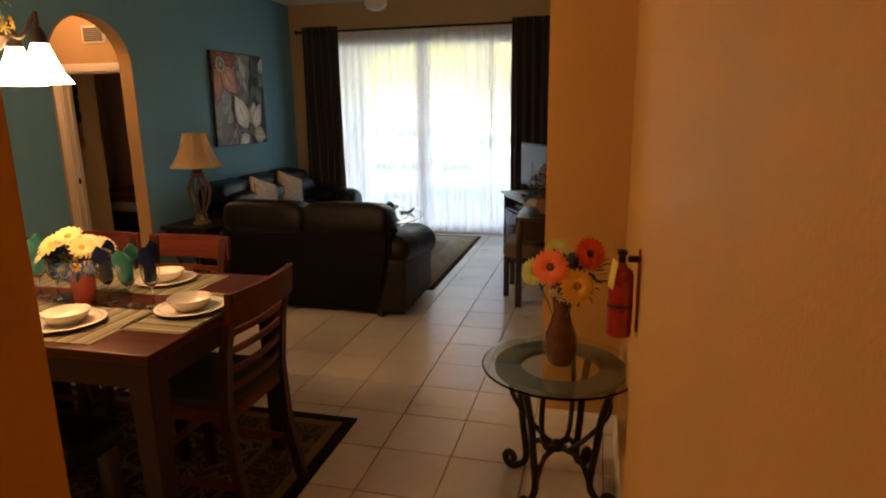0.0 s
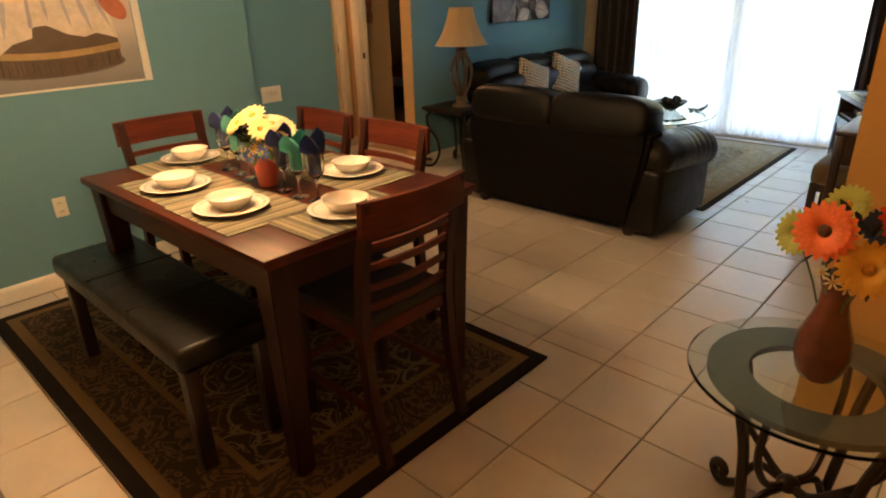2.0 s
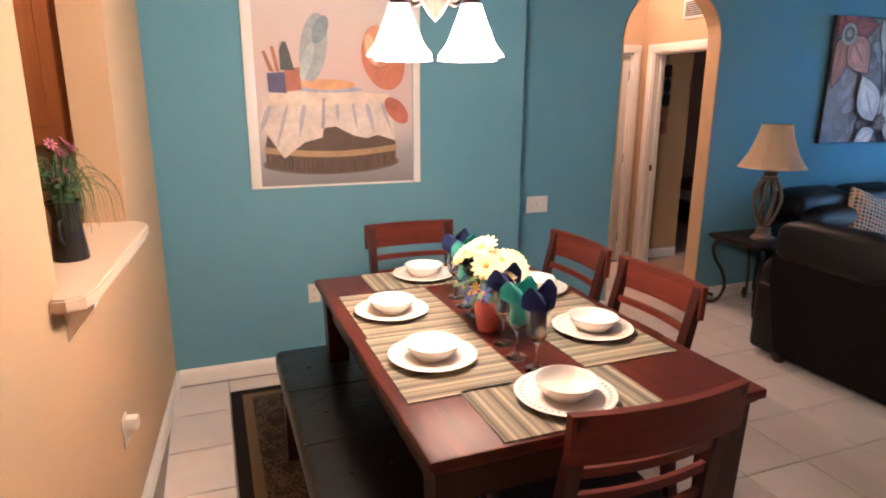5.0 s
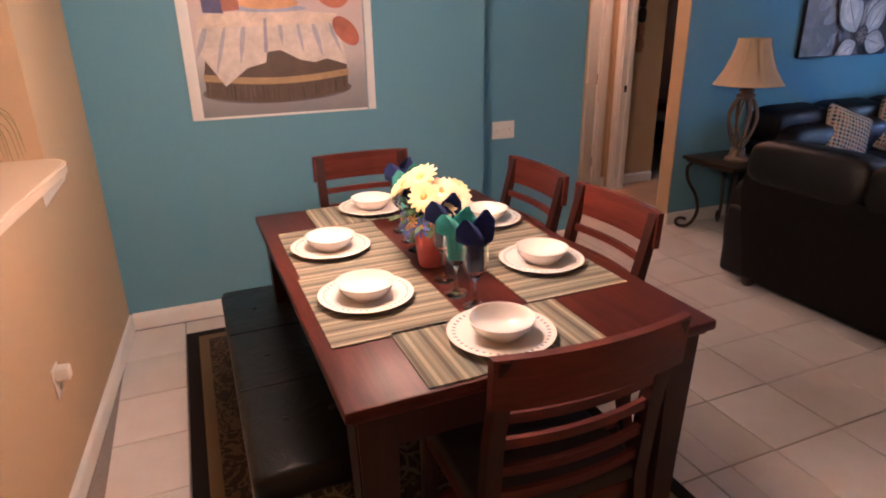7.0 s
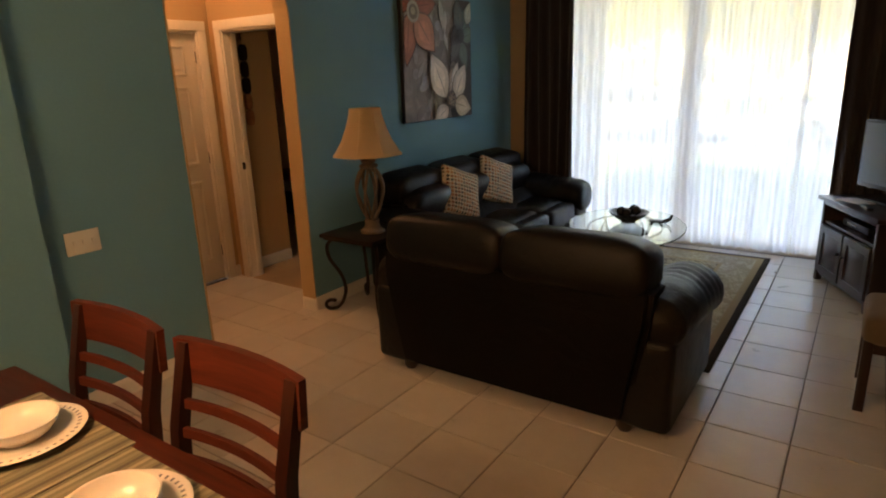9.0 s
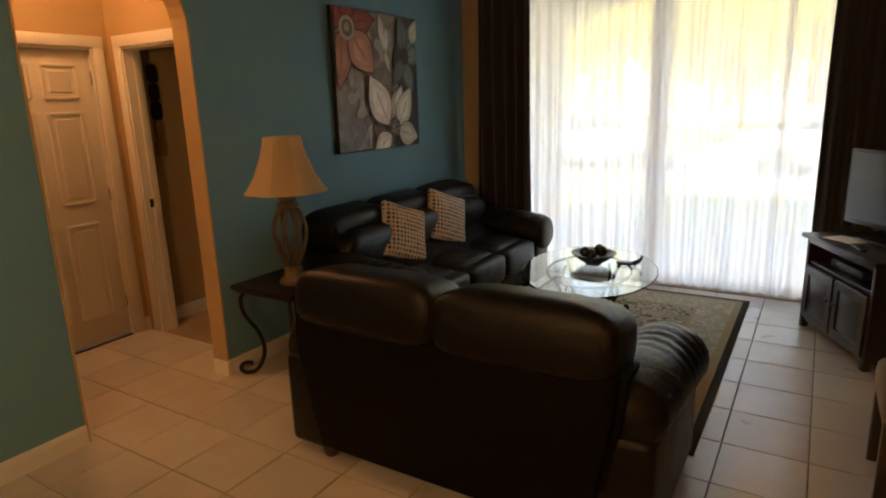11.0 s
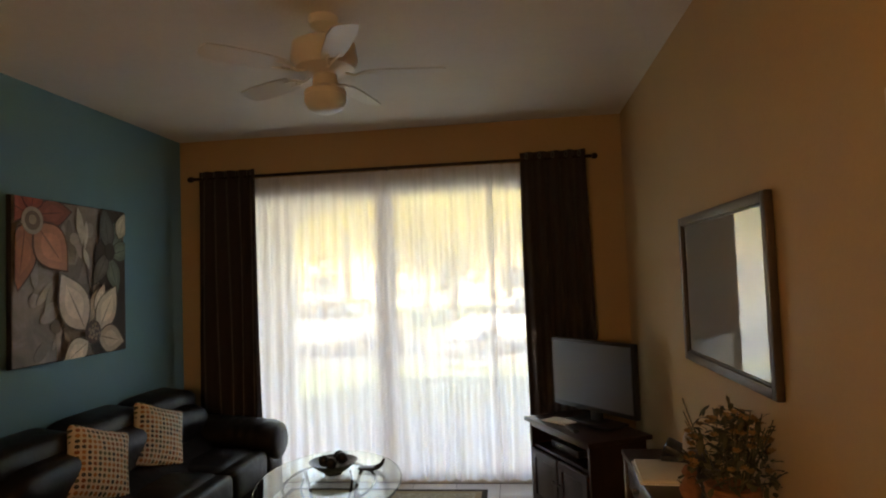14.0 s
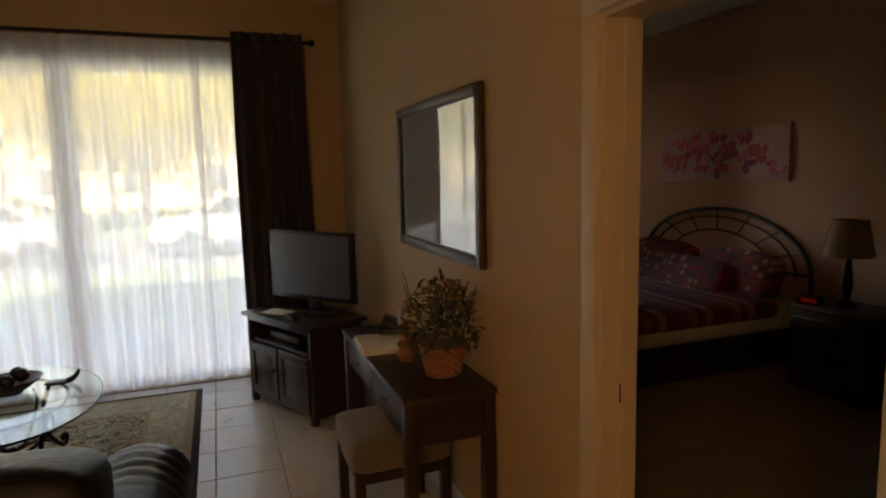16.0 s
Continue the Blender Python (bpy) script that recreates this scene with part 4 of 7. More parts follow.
W_PIC, H_PIC = 1.04, 1.03
ob = thing("flower_picture", (-2.997, 8.03, 1.28), "large canvas picture of pale magnolia and orange blossoms", "picture", rz=90)
bg = nodes_of("canvas_ground")
cv = noise_of(bg[1], coords(bg[1]), 3.5, 6, 0.6, 1.0)
bg[1].links.new(ramp(bg[1], cv, ((0.3, (0.10, 0.085, 0.075)), (0.55, (0.22, 0.19, 0.165)), (0.75, (0.34, 0.32, 0.30)))), bg[2].inputs["Base Color"])
bg[2].inputs["Roughness"].default_value = 0.55
bump(bg[1], bg[2], noise_of(bg[1], coords(bg[1]), 160, 2), 0.2, 0.003)
part("canvas", box(nb(), (0, -0.0175, H_PIC / 2), (W_PIC, 0.031, H_PIC), bev=0.003), paint("dark_canvas_edge", (0.016, 0.012, 0.011), 0.6, vary=0.2), ob, "dark wrapped canvas edge")
part("painted_ground", box(nb(), (0, -0.034, H_PIC / 2), (W_PIC - 0.012, 0.002, H_PIC - 0.012)), bg[0], ob)


def on_canvas(u, v):
    return (u - 0.5) * W_PIC, v * H_PIC


def swell(outline, k):
    cx, cz = sum(x for x, z in outline) / len(outline), sum(z for x, z in outline) / len(outline)
    return [(cx + (x - cx) * k, cz + (z - cz) * k) for x, z in outline]


PIC_LIMITS = (-W_PIC / 2 + 0.006, W_PIC / 2 - 0.006, 0.006, H_PIC - 0.006)
layer = 0


def brush(outline, colour):
    global layer
    art(outline, colour, ob, 0.0365 + 0.0003 * layer, limits=PIC_LIMITS)
    layer += 1


def painted_petal(u, v, length, width, turn, colour):
    """A petal with a dark rim, a body, a pale heart and a vein."""
    x, z = on_canvas(u, v)
    o = leaf_outline(x, z, length, width, turn)
    brush(swell(o, 1.09), tuple(0.22 * c for c in colour))
    brush(o, colour)
    brush(swell(o, 0.62), tuple(min(0.8, 1.28 * c) for c in colour))
    brush(leaf_outline(x, z, length * 0.8, width * 0.05, turn), tuple(0.55 * c for c in colour))


def brush_oval(u, v, rx, rz, turn, colour):
    brush(oval(*on_canvas(u, v), rx, rz, 22, turn), colour)


rnd = random.Random(17)
for k in range(26):
    brush_oval(rnd.uniform(0.15, 0.75), rnd.uniform(0.05, 0.95), rnd.uniform(0.04, 0.13), rnd.uniform(0.02, 0.05), rnd.uniform(20, 120), rnd.choice([(0.20, 0.175, 0.155), (0.25, 0.23, 0.21), (0.15, 0.125, 0.11), (0.30, 0.27, 0.25)]))
DARKP, TEALP = (0.030, 0.022, 0.019), (0.09, 0.13, 0.115)
for u, v, rx, rz, turn in ((0.97, 0.25, 0.20, 0.33, 4), (0.86, 0.62, 0.20, 0.22, 20), (0.80, 0.08, 0.16, 0.16, 0), (0.90, 0.93, 0.16, 0.14, 0)):
    brush_oval(u, v, rx, rz, turn, DARKP)
for u, v, length, width, turn in ((0.52, 0.98, 0.26, 0.07, -80), (0.60, 0.90, 0.20, 0.05, -95), (0.57, 0.72, 0.16, 0.05, -70)):
    brush(leaf_outline(*on_canvas(u, v), length, width, turn), (0.46, 0.44, 0.40))
for u, v, length, width, turn, c in ((0.82, 0.70, 0.30, 0.16, 60, TEALP), (0.82, 0.72, 0.30, 0.15, 100, (0.06, 0.075, 0.07)), (0.84, 0.68, 0.24, 0.14, 15, (0.12, 0.17, 0.13)),
                                     (0.82, 0.66, 0.27, 0.14, -70, (0.10, 0.13, 0.11)), (0.80, 0.68, 0.26, 0.12, -125, (0.085, 0.085, 0.08)), (0.92, 0.80, 0.20, 0.13, 70, (0.42, 0.42, 0.34))):
    painted_petal(u, v, length, width, turn, c)
brush_oval(0.82, 0.70, 0.055, 0.065, 0, (0.018, 0.014, 0.013))
ORANGE = (0.36, 0.135, 0.065)
for u, v, length, width, turn, c in ((0.10, 0.90, 0.30, 0.20, 160, (0.28, 0.07, 0.04)), (0.16, 0.90, 0.30, 0.17, 8, (0.22, 0.065, 0.04)), (0.08, 0.84, 0.40, 0.22, -98, ORANGE), (0.16, 0.84, 0.38, 0.27, -48, (0.42, 0.19, 0.115)), (0.12, 0.92, 0.18, 0.16, 80, (0.26, 0.06, 0.035))):
    painted_petal(u, v, length, width, turn, c)
brush_oval(0.13, 0.86, 0.085, 0.085, 0, (0.36, 0.32, 0.25))
brush_oval(0.13, 0.86, 0.060, 0.060, 0, (0.14, 0.105, 0.075))
brush_oval(0.13, 0.865, 0.030, 0.030, 0, (0.34, 0.29, 0.20))
CREAMP = (0.56, 0.485, 0.40)
for u, v, length, width, turn, c in ((0.60, 0.22, 0.24, 0.10, 72, (0.36, 0.28, 0.20)), (0.56, 0.18, 0.43, 0.27, 120, CREAMP), (0.66, 0.28, 0.22, 0.10, 66, CREAMP), (0.68, 0.16, 0.36, 0.20, 58, (0.52, 0.45, 0.36)),
                                     (0.68, 0.13, 0.28, 0.19, -14, (0.42, 0.34, 0.25)), (0.58, 0.10, 0.26, 0.17, -152, (0.50, 0.42, 0.34))):
    painted_petal(u, v, length, width, turn, c)
brush_oval(0.63, 0.16, 0.075, 0.080, 0, (0.075, 0.045, 0.032))
for k in range(14):
    brush_oval(0.63 + 0.055 * math.cos(k * 2.4) * (k / 14) ** 0.5, 0.16 + 0.06 * math.sin(k * 2.4) * (k / 14) ** 0.5, 0.011, 0.011, 0, (0.24, 0.16, 0.10))

# framed print on the opposite wall
ob = thing("framed_print", (0.877, 7.11, 1.24), "wide framed print under reflecting glass in a dark wood frame", "picture", rz=-90)
WM, HM = 1.155, 0.75
BRONZE = paint("aged_bronze_frame", (0.075, 0.055, 0.040), 0.4, metal=0.4, vary=0.25, scale=10)
for x in (-WM / 2 + 0.022, WM / 2 - 0.022):
    part("frame_side", box(nb(), (x, -0.016, HM / 2), (0.044, 0.032, HM), bev=0.006), BRONZE, ob)
for z in (0.022, HM - 0.022):
    part("frame_rail", box(nb(), (0, -0.0155, z), (WM - 0.088, 0.031, 0.044), bev=0.006), BRONZE, ob)
MIRROR, mt, mb = nodes_of("mirror_glass")
mb.inputs["Base Color"].default_value = (0.58, 0.60, 0.60, 1)
mb.inputs["Metallic"].default_value = 0.48
mb.inputs["Roughness"].default_value = 0.03
part("mirror", box(nb(), (0, -0.008, HM / 2), (WM - 0.088, 0.006, HM - 0.088)), MIRROR, ob, "reflecting glass over a pale print")
LIP = paint("dark_inner_lip", (0.018, 0.013, 0.010), 0.35, vary=0.2)
for x in (-WM / 2 + 0.047, WM / 2 - 0.047):
    part("inner_lip", box(nb(), (x, -0.014, HM / 2), (0.007, 0.012, HM - 0.090)), LIP, ob)
for z in (0.047, HM - 0.047):
    part("inner_lip", box(nb(), (0, -0.014, z), (WM - 0.102, 0.012, 0.007)), LIP, ob)


# wrought-iron scroll leg, used by three tables
def scroll_leg(height, r_top, r_mid, r_foot, r=0.012):
    """Profile in the x-z plane: an S curve that ends in a curled foot."""
    pts = curve_points([(r_top, 0, height), (r_mid + 0.02, 0, height * 0.72), (r_mid, 0, height * 0.45), (r_foot - 0.05, 0, height * 0.16), (r_foot, 0, 0.025)], 7)
    curl = []
    cx, cz, rad = r_foot + 0.035, 0.055, 0.045
    for k in range(16):
        a = math.pi * 1.15 + k * 0.42
        q = rad * (1 - k / 22)
        curl.append((cx + q * math.cos(a), 0, cz + q * math.sin(a)))
    return [p for p in pts[:-1]] + curl


def iron_table(name, at, rz, height, top, legs, r_top, r_mid, r_foot, label, category, r=0.012, wide_ring=True):
    ob = thing(name, at, label, category, rz=rz)
    sx, sy = top
    lathe_glass = [(0.0, height), (0.985, height), (1.0, height + 0.004), (1.0, height + 0.009), (0.985, height + 0.012), (0.0, height + 0.012)]
    g = part("glass_top", lathe(nb(), [(a, z) for a, z in lathe_glass], seg=56, squash=(sx, sy)), TABLEGLASS, ob, "clear glass top with a green edge", sharp=8)
    g.visible_shadow = False
    if wide_ring:
        bm = lathe(nb(), [(0.50, height - 0.022), (0.83, height - 0.022), (0.83, height - 0.002), (0.50, height - 0.002), (0.50, height - 0.022)], seg=48, squash=(sx, sy))
        part("top_ring", bm, GREYIRON, ob, "grey painted ring under the glass")
    else:
        hoop = [(0.62 * sx * math.cos(2 * math.pi * k / 48), 0.62 * sy * math.sin(2 * math.pi * k / 48), height - 0.012) for k in range(49)]
        part("top_hoop", tube(nb(), hoop, 0.009, 7), IRON, ob, "thin iron hoop under the glass")
    for i in range(legs):
        a = 2 * math.pi * (i + 0.5) / legs
        ex = sx / max(sx, sy), sy / max(sx, sy)
        pts = [(x * math.cos(a) * ex[0], x * math.sin(a) * ex[1], z) for x, _, z in scroll_leg(height - 0.02, r_top, r_mid, r_foot)]
        leg = part("leg", tube(nb(), pts, r, 8), IRON, ob, "scrolled wrought-iron leg")
        b = a + 0.25
        inner = curve_points([(r_top * 0.8 * math.cos(b) * ex[0], r_top * 0.8 * math.sin(b) * ex[1], height - 0.03), (r_mid * 1.15 * math.cos(b) * ex[0], r_mid * 1.15 * math.sin(b) * ex[1], height * 0.7), (r_mid * 0.5 * math.cos(a) * ex[0], r_mid * 0.5 * math.sin(a) * ex[1], height * 0.42), (0.02 * math.cos(a), 0.02 * math.sin(a), height * 0.37)], 7)
        part("brace", tube(nb(), inner, r * 0.72, 7), IRON, leg)
        low = curve_points([(0.02 * math.cos(a), 0.02 * math.sin(a), height * 0.36), (r_mid * 0.6 * math.cos(a) * ex[0], r_mid * 0.6 * math.sin(a) * ex[1], height * 0.33), ((r_foot - 0.05) * math.cos(a) * ex[0], (r_foot - 0.05) * math.sin(a) * ex[1], height * 0.17)], 6)
        part("stretcher", tube(nb(), low, r * 0.8, 7), IRON, leg)
    part("boss", ball(nb(), (0, 0, height * 0.365), 0.034, (1, 1, 0.8)), IRON, ob)
    return ob


iron_table("coffee_table", (-1.27, 8.10, 0.012), 12, 0.44, (0.46, 0.68), 4, 0.40, 0.30, 0.46, "oval glass coffee table on scrolled wrought-iron legs", "coffee table", wide_ring=False)
iron_table("hall_table", (1.0, 3.945, 0), 16, 0.59, (0.33, 0.33), 4, 0.25, 0.185, 0.215, "round glass accent table on scrolled wrought-iron legs", "side table", 0.0155)

# end table with the lamp
ob = thing("end_table", (-2.66, 6.62, 0), "dark end table on bowed wrought-iron legs", "side table")
part("top", box(nb(), (0, 0, 0.585), (0.50, 0.50, 0.03), bev=0.008), IRON, ob)
part("rim", box(nb(), (0, 0, 0.562), (0.46, 0.46, 0.016), bev=0.004), IRON, ob)
for sx in (-1, 1):
    for sy in (-1, 1):
        prof = [(0.20, 0.555), (0.235, 0.50), (0.225, 0.40), (0.17, 0.28), (0.15, 0.16), (0.175, 0.06), (0.21, 0.018)]
        pts = curve_points([(sx * a, sy * a * 0.82, z) for a, z in prof], 6)
        pts += [(sx * (0.235 + 0.034 * math.cos(q)), sy * (0.235 + 0.034 * math.cos(q)) * 0.82, 0.05 + 0.034 * math.sin(q)) for q in [4.2 + 0.45 * k for k in range(11)]]
        part("leg", tube(nb(), pts, 0.013, 8), IRON, ob, "bowed wrought-iron leg with a scrolled foot")
SHADE, st, sb = nodes_of("lamp_shade_silk")
sb.inputs["Base Color"].default_value = (0.72, 0.55, 0.32, 1)
sb.inputs["Roughness"].default_value = 0.8
sb.inputs["Transmission Weight"].default_value = 0.0
sb.inputs["Sheen Weight"].default_value = 0.3
bump(st, sb, noise_of(st, coords(st, scale=(1, 1, 0.1)), 150, 3), 0.2, 0.003)
LAMPGOLD = paint("aged_stone_lamp", (0.13, 0.095, 0.06), 0.6, metal=0.2, vary=0.35, scale=14, grain=0.4)
ob = thing("table_lamp", (-2.60, 6.60, 0.60), "aged bronze cage table lamp with a cream bell shade", "lamp")
part("foot", lathe(nb(), [(0.085, 0), (0.085, 0.02), (0.06, 0.035), (0.05, 0.07), (0.055, 0.09), (0.03, 0.11)], seg=20), LAMPGOLD, ob)
for k in range(8):
    a = 2 * math.pi * k / 8
    pts = curve_points([(0.03 * math.cos(a), 0.03 * math.sin(a), 0.10), (0.075 * math.cos(a + 0.2), 0.075 * math.sin(a + 0.2), 0.20), (0.10 * math.cos(a + 0.4), 0.10 * math.sin(a + 0.4), 0.32), (0.07 * math.cos(a + 0.55), 0.07 * math.sin(a + 0.55), 0.42), (0.035 * math.cos(a + 0.6), 0.035 * math.sin(a + 0.6), 0.46)], 5)
    part("cage_bar", tube(nb(), pts, 0.011, 7), LAMPGOLD, ob)
part("neck", lathe(nb(), [(0.035, 0.45), (0.065, 0.465), (0.065, 0.48), (0.04, 0.49), (0.055, 0.51), (0.03, 0.53), (0.012, 0.54), (0.012, 0.60)], seg=20), LAMPGOLD, ob)
bm = nb()
seg = 48
rows = []
for r, z in ((0.105, 0.865), (0.112, 0.82), (0.135, 0.74), (0.17, 0.65), (0.215, 0.575), (0.235, 0.55)):
    rows.append([bm.verts.new((r * (1 + 0.035 * abs(math.sin(4 * 2 * math.pi * k / seg))) * math.cos(2 * math.pi * k / seg), r * (1 + 0.035 * abs(math.sin(4 * 2 * math.pi * k / seg))) * math.sin(2 * math.pi * k / seg), z)) for k in range(seg)])
for a, b in zip(rows, rows[1:]):
    for k in range(seg):
        bm.faces.new((a[k], a[(k + 1) % seg], b[(k + 1) % seg], b[k]))
bmesh.ops.solidify(bm, geom=bm.faces[:], thickness=0.003)
shade = part("shade", bm, SHADE, ob, "cream bell shade with ribs", sharp=60)
for k in range(8):
    a = 2 * math.pi * (k + 0.5) / 8
    part("rib", tube(nb(), [((r * 1.045) * math.cos(a - math.pi / 8 + math.pi / 8), (r * 1.045) * math.sin(a), z) for r, z in ((0.105, 0.865), (0.112, 0.82), (0.135, 0.74), (0.17, 0.65), (0.215, 0.575), (0.235, 0.55))], 0.003, 5), SHADE, shade)

# rug under the coffee table
HX, HY = 0.82, 1.235
RUGL = rug_material("olive_rug_pile", HX, HY, (0.36, 0.31, 0.21), (0.085, 0.066, 0.043), (0.52, 0.46, 0.33), (0.38, 0.29, 0.16), (0.018, 0.014, 0.011), 8.5, 0.045)
solid("living_rug", box(nb(), (0, 0, 0.006), (2 * HX, 2 * HY, 0.012), bev=0.004), RUGL, "olive and beige patterned area rug with a dark border", "rug", at=(-1.15, 8.02, 0.0))

# bowl and dish on the coffee table
BOWL = paint("dark_glazed_bowl", (0.022, 0.020, 0.018), 0.25, vary=0.2, grain=0.05)
ob = thing("fruit_bowl", (-1.28, 8.22, 0.464), "dark footed bowl holding dark decorative balls", "bowl")
part("bowl", lathe(nb(), [(0.0, 0.0), (0.055, 0.0), (0.06, 0.012), (0.10, 0.035), (0.15, 0.075), (0.16, 0.085), (0.15, 0.083), (0.095, 0.045), (0.0, 0.02)], seg=32), BOWL, ob)
for k, (x, y) in enumerate(((-0.06, 0.0), (0.05, 0.03), (0.0, -0.05), (0.02, 0.07))):
    part("ball", ball(nb(), (x, y, 0.085 + 0.01 * (k % 2)), 0.038), BOWL, ob)
ob = thing("leaf_dish", (-1.07, 8.30, 0.464), "small dark leaf-shaped dish with a raised tip", "dish")
bm = puff(nb(), (0, 0, 0.012), (0.14, 0.09, 0.022), 0.8)
tube(bm, curve_points([(0.05, 0, 0.012), (0.09, 0.01, 0.035), (0.11, 0.015, 0.07)], 5), 0.02, 8, 0.4)
part("dish", bm, BOWL, ob)

# television stand, set across the corner
AX = math.degrees(math.atan2(-0.71, 0.35))
ob = thing("tv_stand", (0.195, 8.525, 0), "dark cherry television stand with two doors across the corner", "tv stand", rz=AX)
part("top", box(nb(), (0, 0.21, 0.655), (0.86, 0.48, 0.03), bev=0.006), ESPRESSO, ob)
part("side", box(nb(), (-0.385, 0.21, 0.34), (0.03, 0.42, 0.60), bev=0.003), ESPRESSO_Z, ob)
part("side", box(nb(), (0.385, 0.21, 0.34), (0.03, 0.42, 0.60), bev=0.003), ESPRESSO_Z, ob)
part("back", box(nb(), (0, 0.41, 0.34), (0.74, 0.02, 0.60)), ESPRESSO, ob)
part("shelf", box(nb(), (0, 0.21, 0.47), (0.74, 0.38, 0.02)), ESPRESSO, ob)
part("bottom", box(nb(), (0, 0.21, 0.06), (0.74, 0.38, 0.03)), ESPRESSO, ob)
part("face_rail", box(nb(), (0, 0.008, 0.625), (0.74, 0.02, 0.03), bev=0.003), ESPRESSO, ob)
for s in (-1, 1):
    d = part("door", box(nb(), (s * 0.187, 0.004, 0.268), (0.360, 0.02, 0.375), bev=0.004), ESPRESSO_Z, ob)
    bm = nb()
    for cx, cz, ww, hh in ((0, 0.155, 0.35, 0.055), (0, -0.155, 0.35, 0.055), (0.15, 0, 0.055, 0.26), (-0.15, 0, 0.055, 0.26)):
        box(bm, (s * 0.187 + cx, -0.009, 0.268 + cz), (ww, 0.008, hh), bev=0.002, seg=1)
    part("door_frame", bm, ESPRESSO_Z, d)
    part("knob", ball(nb(), (s * 0.04, -0.025, 0.30), 0.012), GREYIRON, d, "small metal knob")
    for y in (0.02, 0.40):
        part("leg", box(nb(), (s * 0.375, y, 0.03), (0.045, 0.045, 0.06), bev=0.004), ESPRESSO_Z, ob)
BLACKPLASTIC = paint("black_plastic", (0.014, 0.014, 0.015), 0.35, vary=0.1, grain=0.05)
m_stand = ob.matrix_world.copy()
ob = new("cable_box")
ob.matrix_world = m_stand @ Matrix.Translation((-0.05, 0.20, 0.482))
tagged(ob, "black cable box on the stand's open shelf", "electronics")
part("case", box(nb(), (0, 0, 0.028), (0.36, 0.24, 0.05), bev=0.004), BLACKPLASTIC, ob)
part("display", box(nb(), (-0.05, -0.121, 0.03), (0.12, 0.003, 0.02)), CARGLASS, ob)
TVA = math.degrees(math.atan2(-0.80, 0.60))
ob = thing("television", (0.47, 8.66, 0.67), "flat-screen television, switched off, reflecting the room", "television", rz=TVA)
part("bezel", box(nb(), (0, 0, 0.33), (0.80, 0.045, 0.49), bev=0.008), BLACKPLASTIC, ob)
SCREEN, ss, sbs = nodes_of("tv_screen")
# base colour lifted to a grey-blue that holds the haze of reflected daylight
sbs.inputs["Base Color"].default_value = (0.075, 0.082, 0.095, 1)
sbs.inputs["Roughness"].default_value = 0.28
sbs.inputs["Specular IOR Level"].default_value = 0.9
bump(ss, sbs, noise_of(ss, coords(ss), 3.0, 2), 0.02, 0.002)
part("screen", box(nb(), (0, -0.0235, 0.335), (0.755, 0.004, 0.435)), SCREEN, ob, "dark glossy screen with a reflected haze in its colour")
part("neck", box(nb(), (0, 0.02, 0.06), (0.10, 0.03, 0.10), bev=0.004), BLACKPLASTIC, ob)
part("stand_foot", box(nb(), (0, 0.01, 0.009), (0.42, 0.20, 0.018), bev=0.006), BLACKPLASTIC, ob)
PAPER = paint("white_paper", (0.72, 0.70, 0.66), 0.7, vary=0.04, grain=0.05)
ob = new("leaflet")
ob.matrix_world = m_stand @ Matrix.Translation((-0.16, 0.12, 0.671)) @ pose(0, 0, 0, 0, 0, 18)
tagged(ob, "white leaflet lying on the television stand", "paper")
part("sheet", box(nb(), (0, 0, 0.003), (0.22, 0.15, 0.005), bev=0.001), PAPER, ob)
ob = new("remote_control")
ob.matrix_world = m_stand @ Matrix.Translation((0.08, 0.07, 0.671)) @ pose(0, 0, 0, 0, 0, -12)
tagged(ob, "black remote control on the television stand", "remote")
part("case", box(nb(), (0, 0, 0.009), (0.17, 0.045, 0.018), bev=0.006), BLACKPLASTIC, ob)

# writing desk against the wall, drawers towards the room
ob = thing("desk", (0.675, 7.035, 0), "dark cherry writing desk with two drawers, against the wall", "desk", rz=-90)
part("top", box(nb(), (0, 0, 0.765), (1.20, 0.395, 0.028), bev=0.006), ESPRESSO, ob)
for sx in (-0.57, 0.57):
    for sy in (-0.165, 0.165):
        part("leg", box(nb(), (sx, sy, 0.375), (0.05, 0.05, 0.75), bev=0.004), ESPRESSO_Z, ob)
for sx in (-0.57, 0.57):
    part("side_apron", box(nb(), (sx, 0, 0.665), (0.03, 0.28, 0.17)), ESPRESSO, ob)
part("back_apron", box(nb(), (0, 0.165, 0.665), (1.09, 0.02, 0.17)), ESPRESSO, ob)
for s in (-1, 1):
    d = part("drawer", box(nb(), (s * 0.273, -0.166, 0.668), (0.535, 0.022, 0.145), bev=0.004), ESPRESSO, ob)
    part("knob", lathe(nb(), [(0.006, 0), (0.006, 0.012), (0.014, 0.018), (0.012, 0.028), (0, 0.03)], seg=12), GREYIRON, d, "brushed metal knob").matrix_local = pose(s * 0.273, -0.177, 0.668, 90, 0, 0)
UPH = paint("olive_beige_upholstery", (0.15, 0.112, 0.068), 0.85, vary=0.15, grain=0.4, gscale=220, sheen=0.2)
ob = thing("stool", (0.56, 6.95, 0), "upholstered desk stool with dark square legs, half under the desk", "stool")
part("seat", puff(nb(), (0, 0, 0.425), (0.46, 0.46, 0.16), 0.22, ev=0.4), UPH, ob, "tan upholstered seat")
for sx in (-0.195, 0.195):
    for sy in (-0.195, 0.195):
        part("leg", box(nb(), (sx, sy, 0.185), (0.045, 0.045, 0.37), bev=0.004), ESPRESSO_Z, ob)
for sy in (-0.195, 0.195):
    part("apron", box(nb(), (0, sy, 0.335), (0.345, 0.025, 0.05)), ESPRESSO, ob)
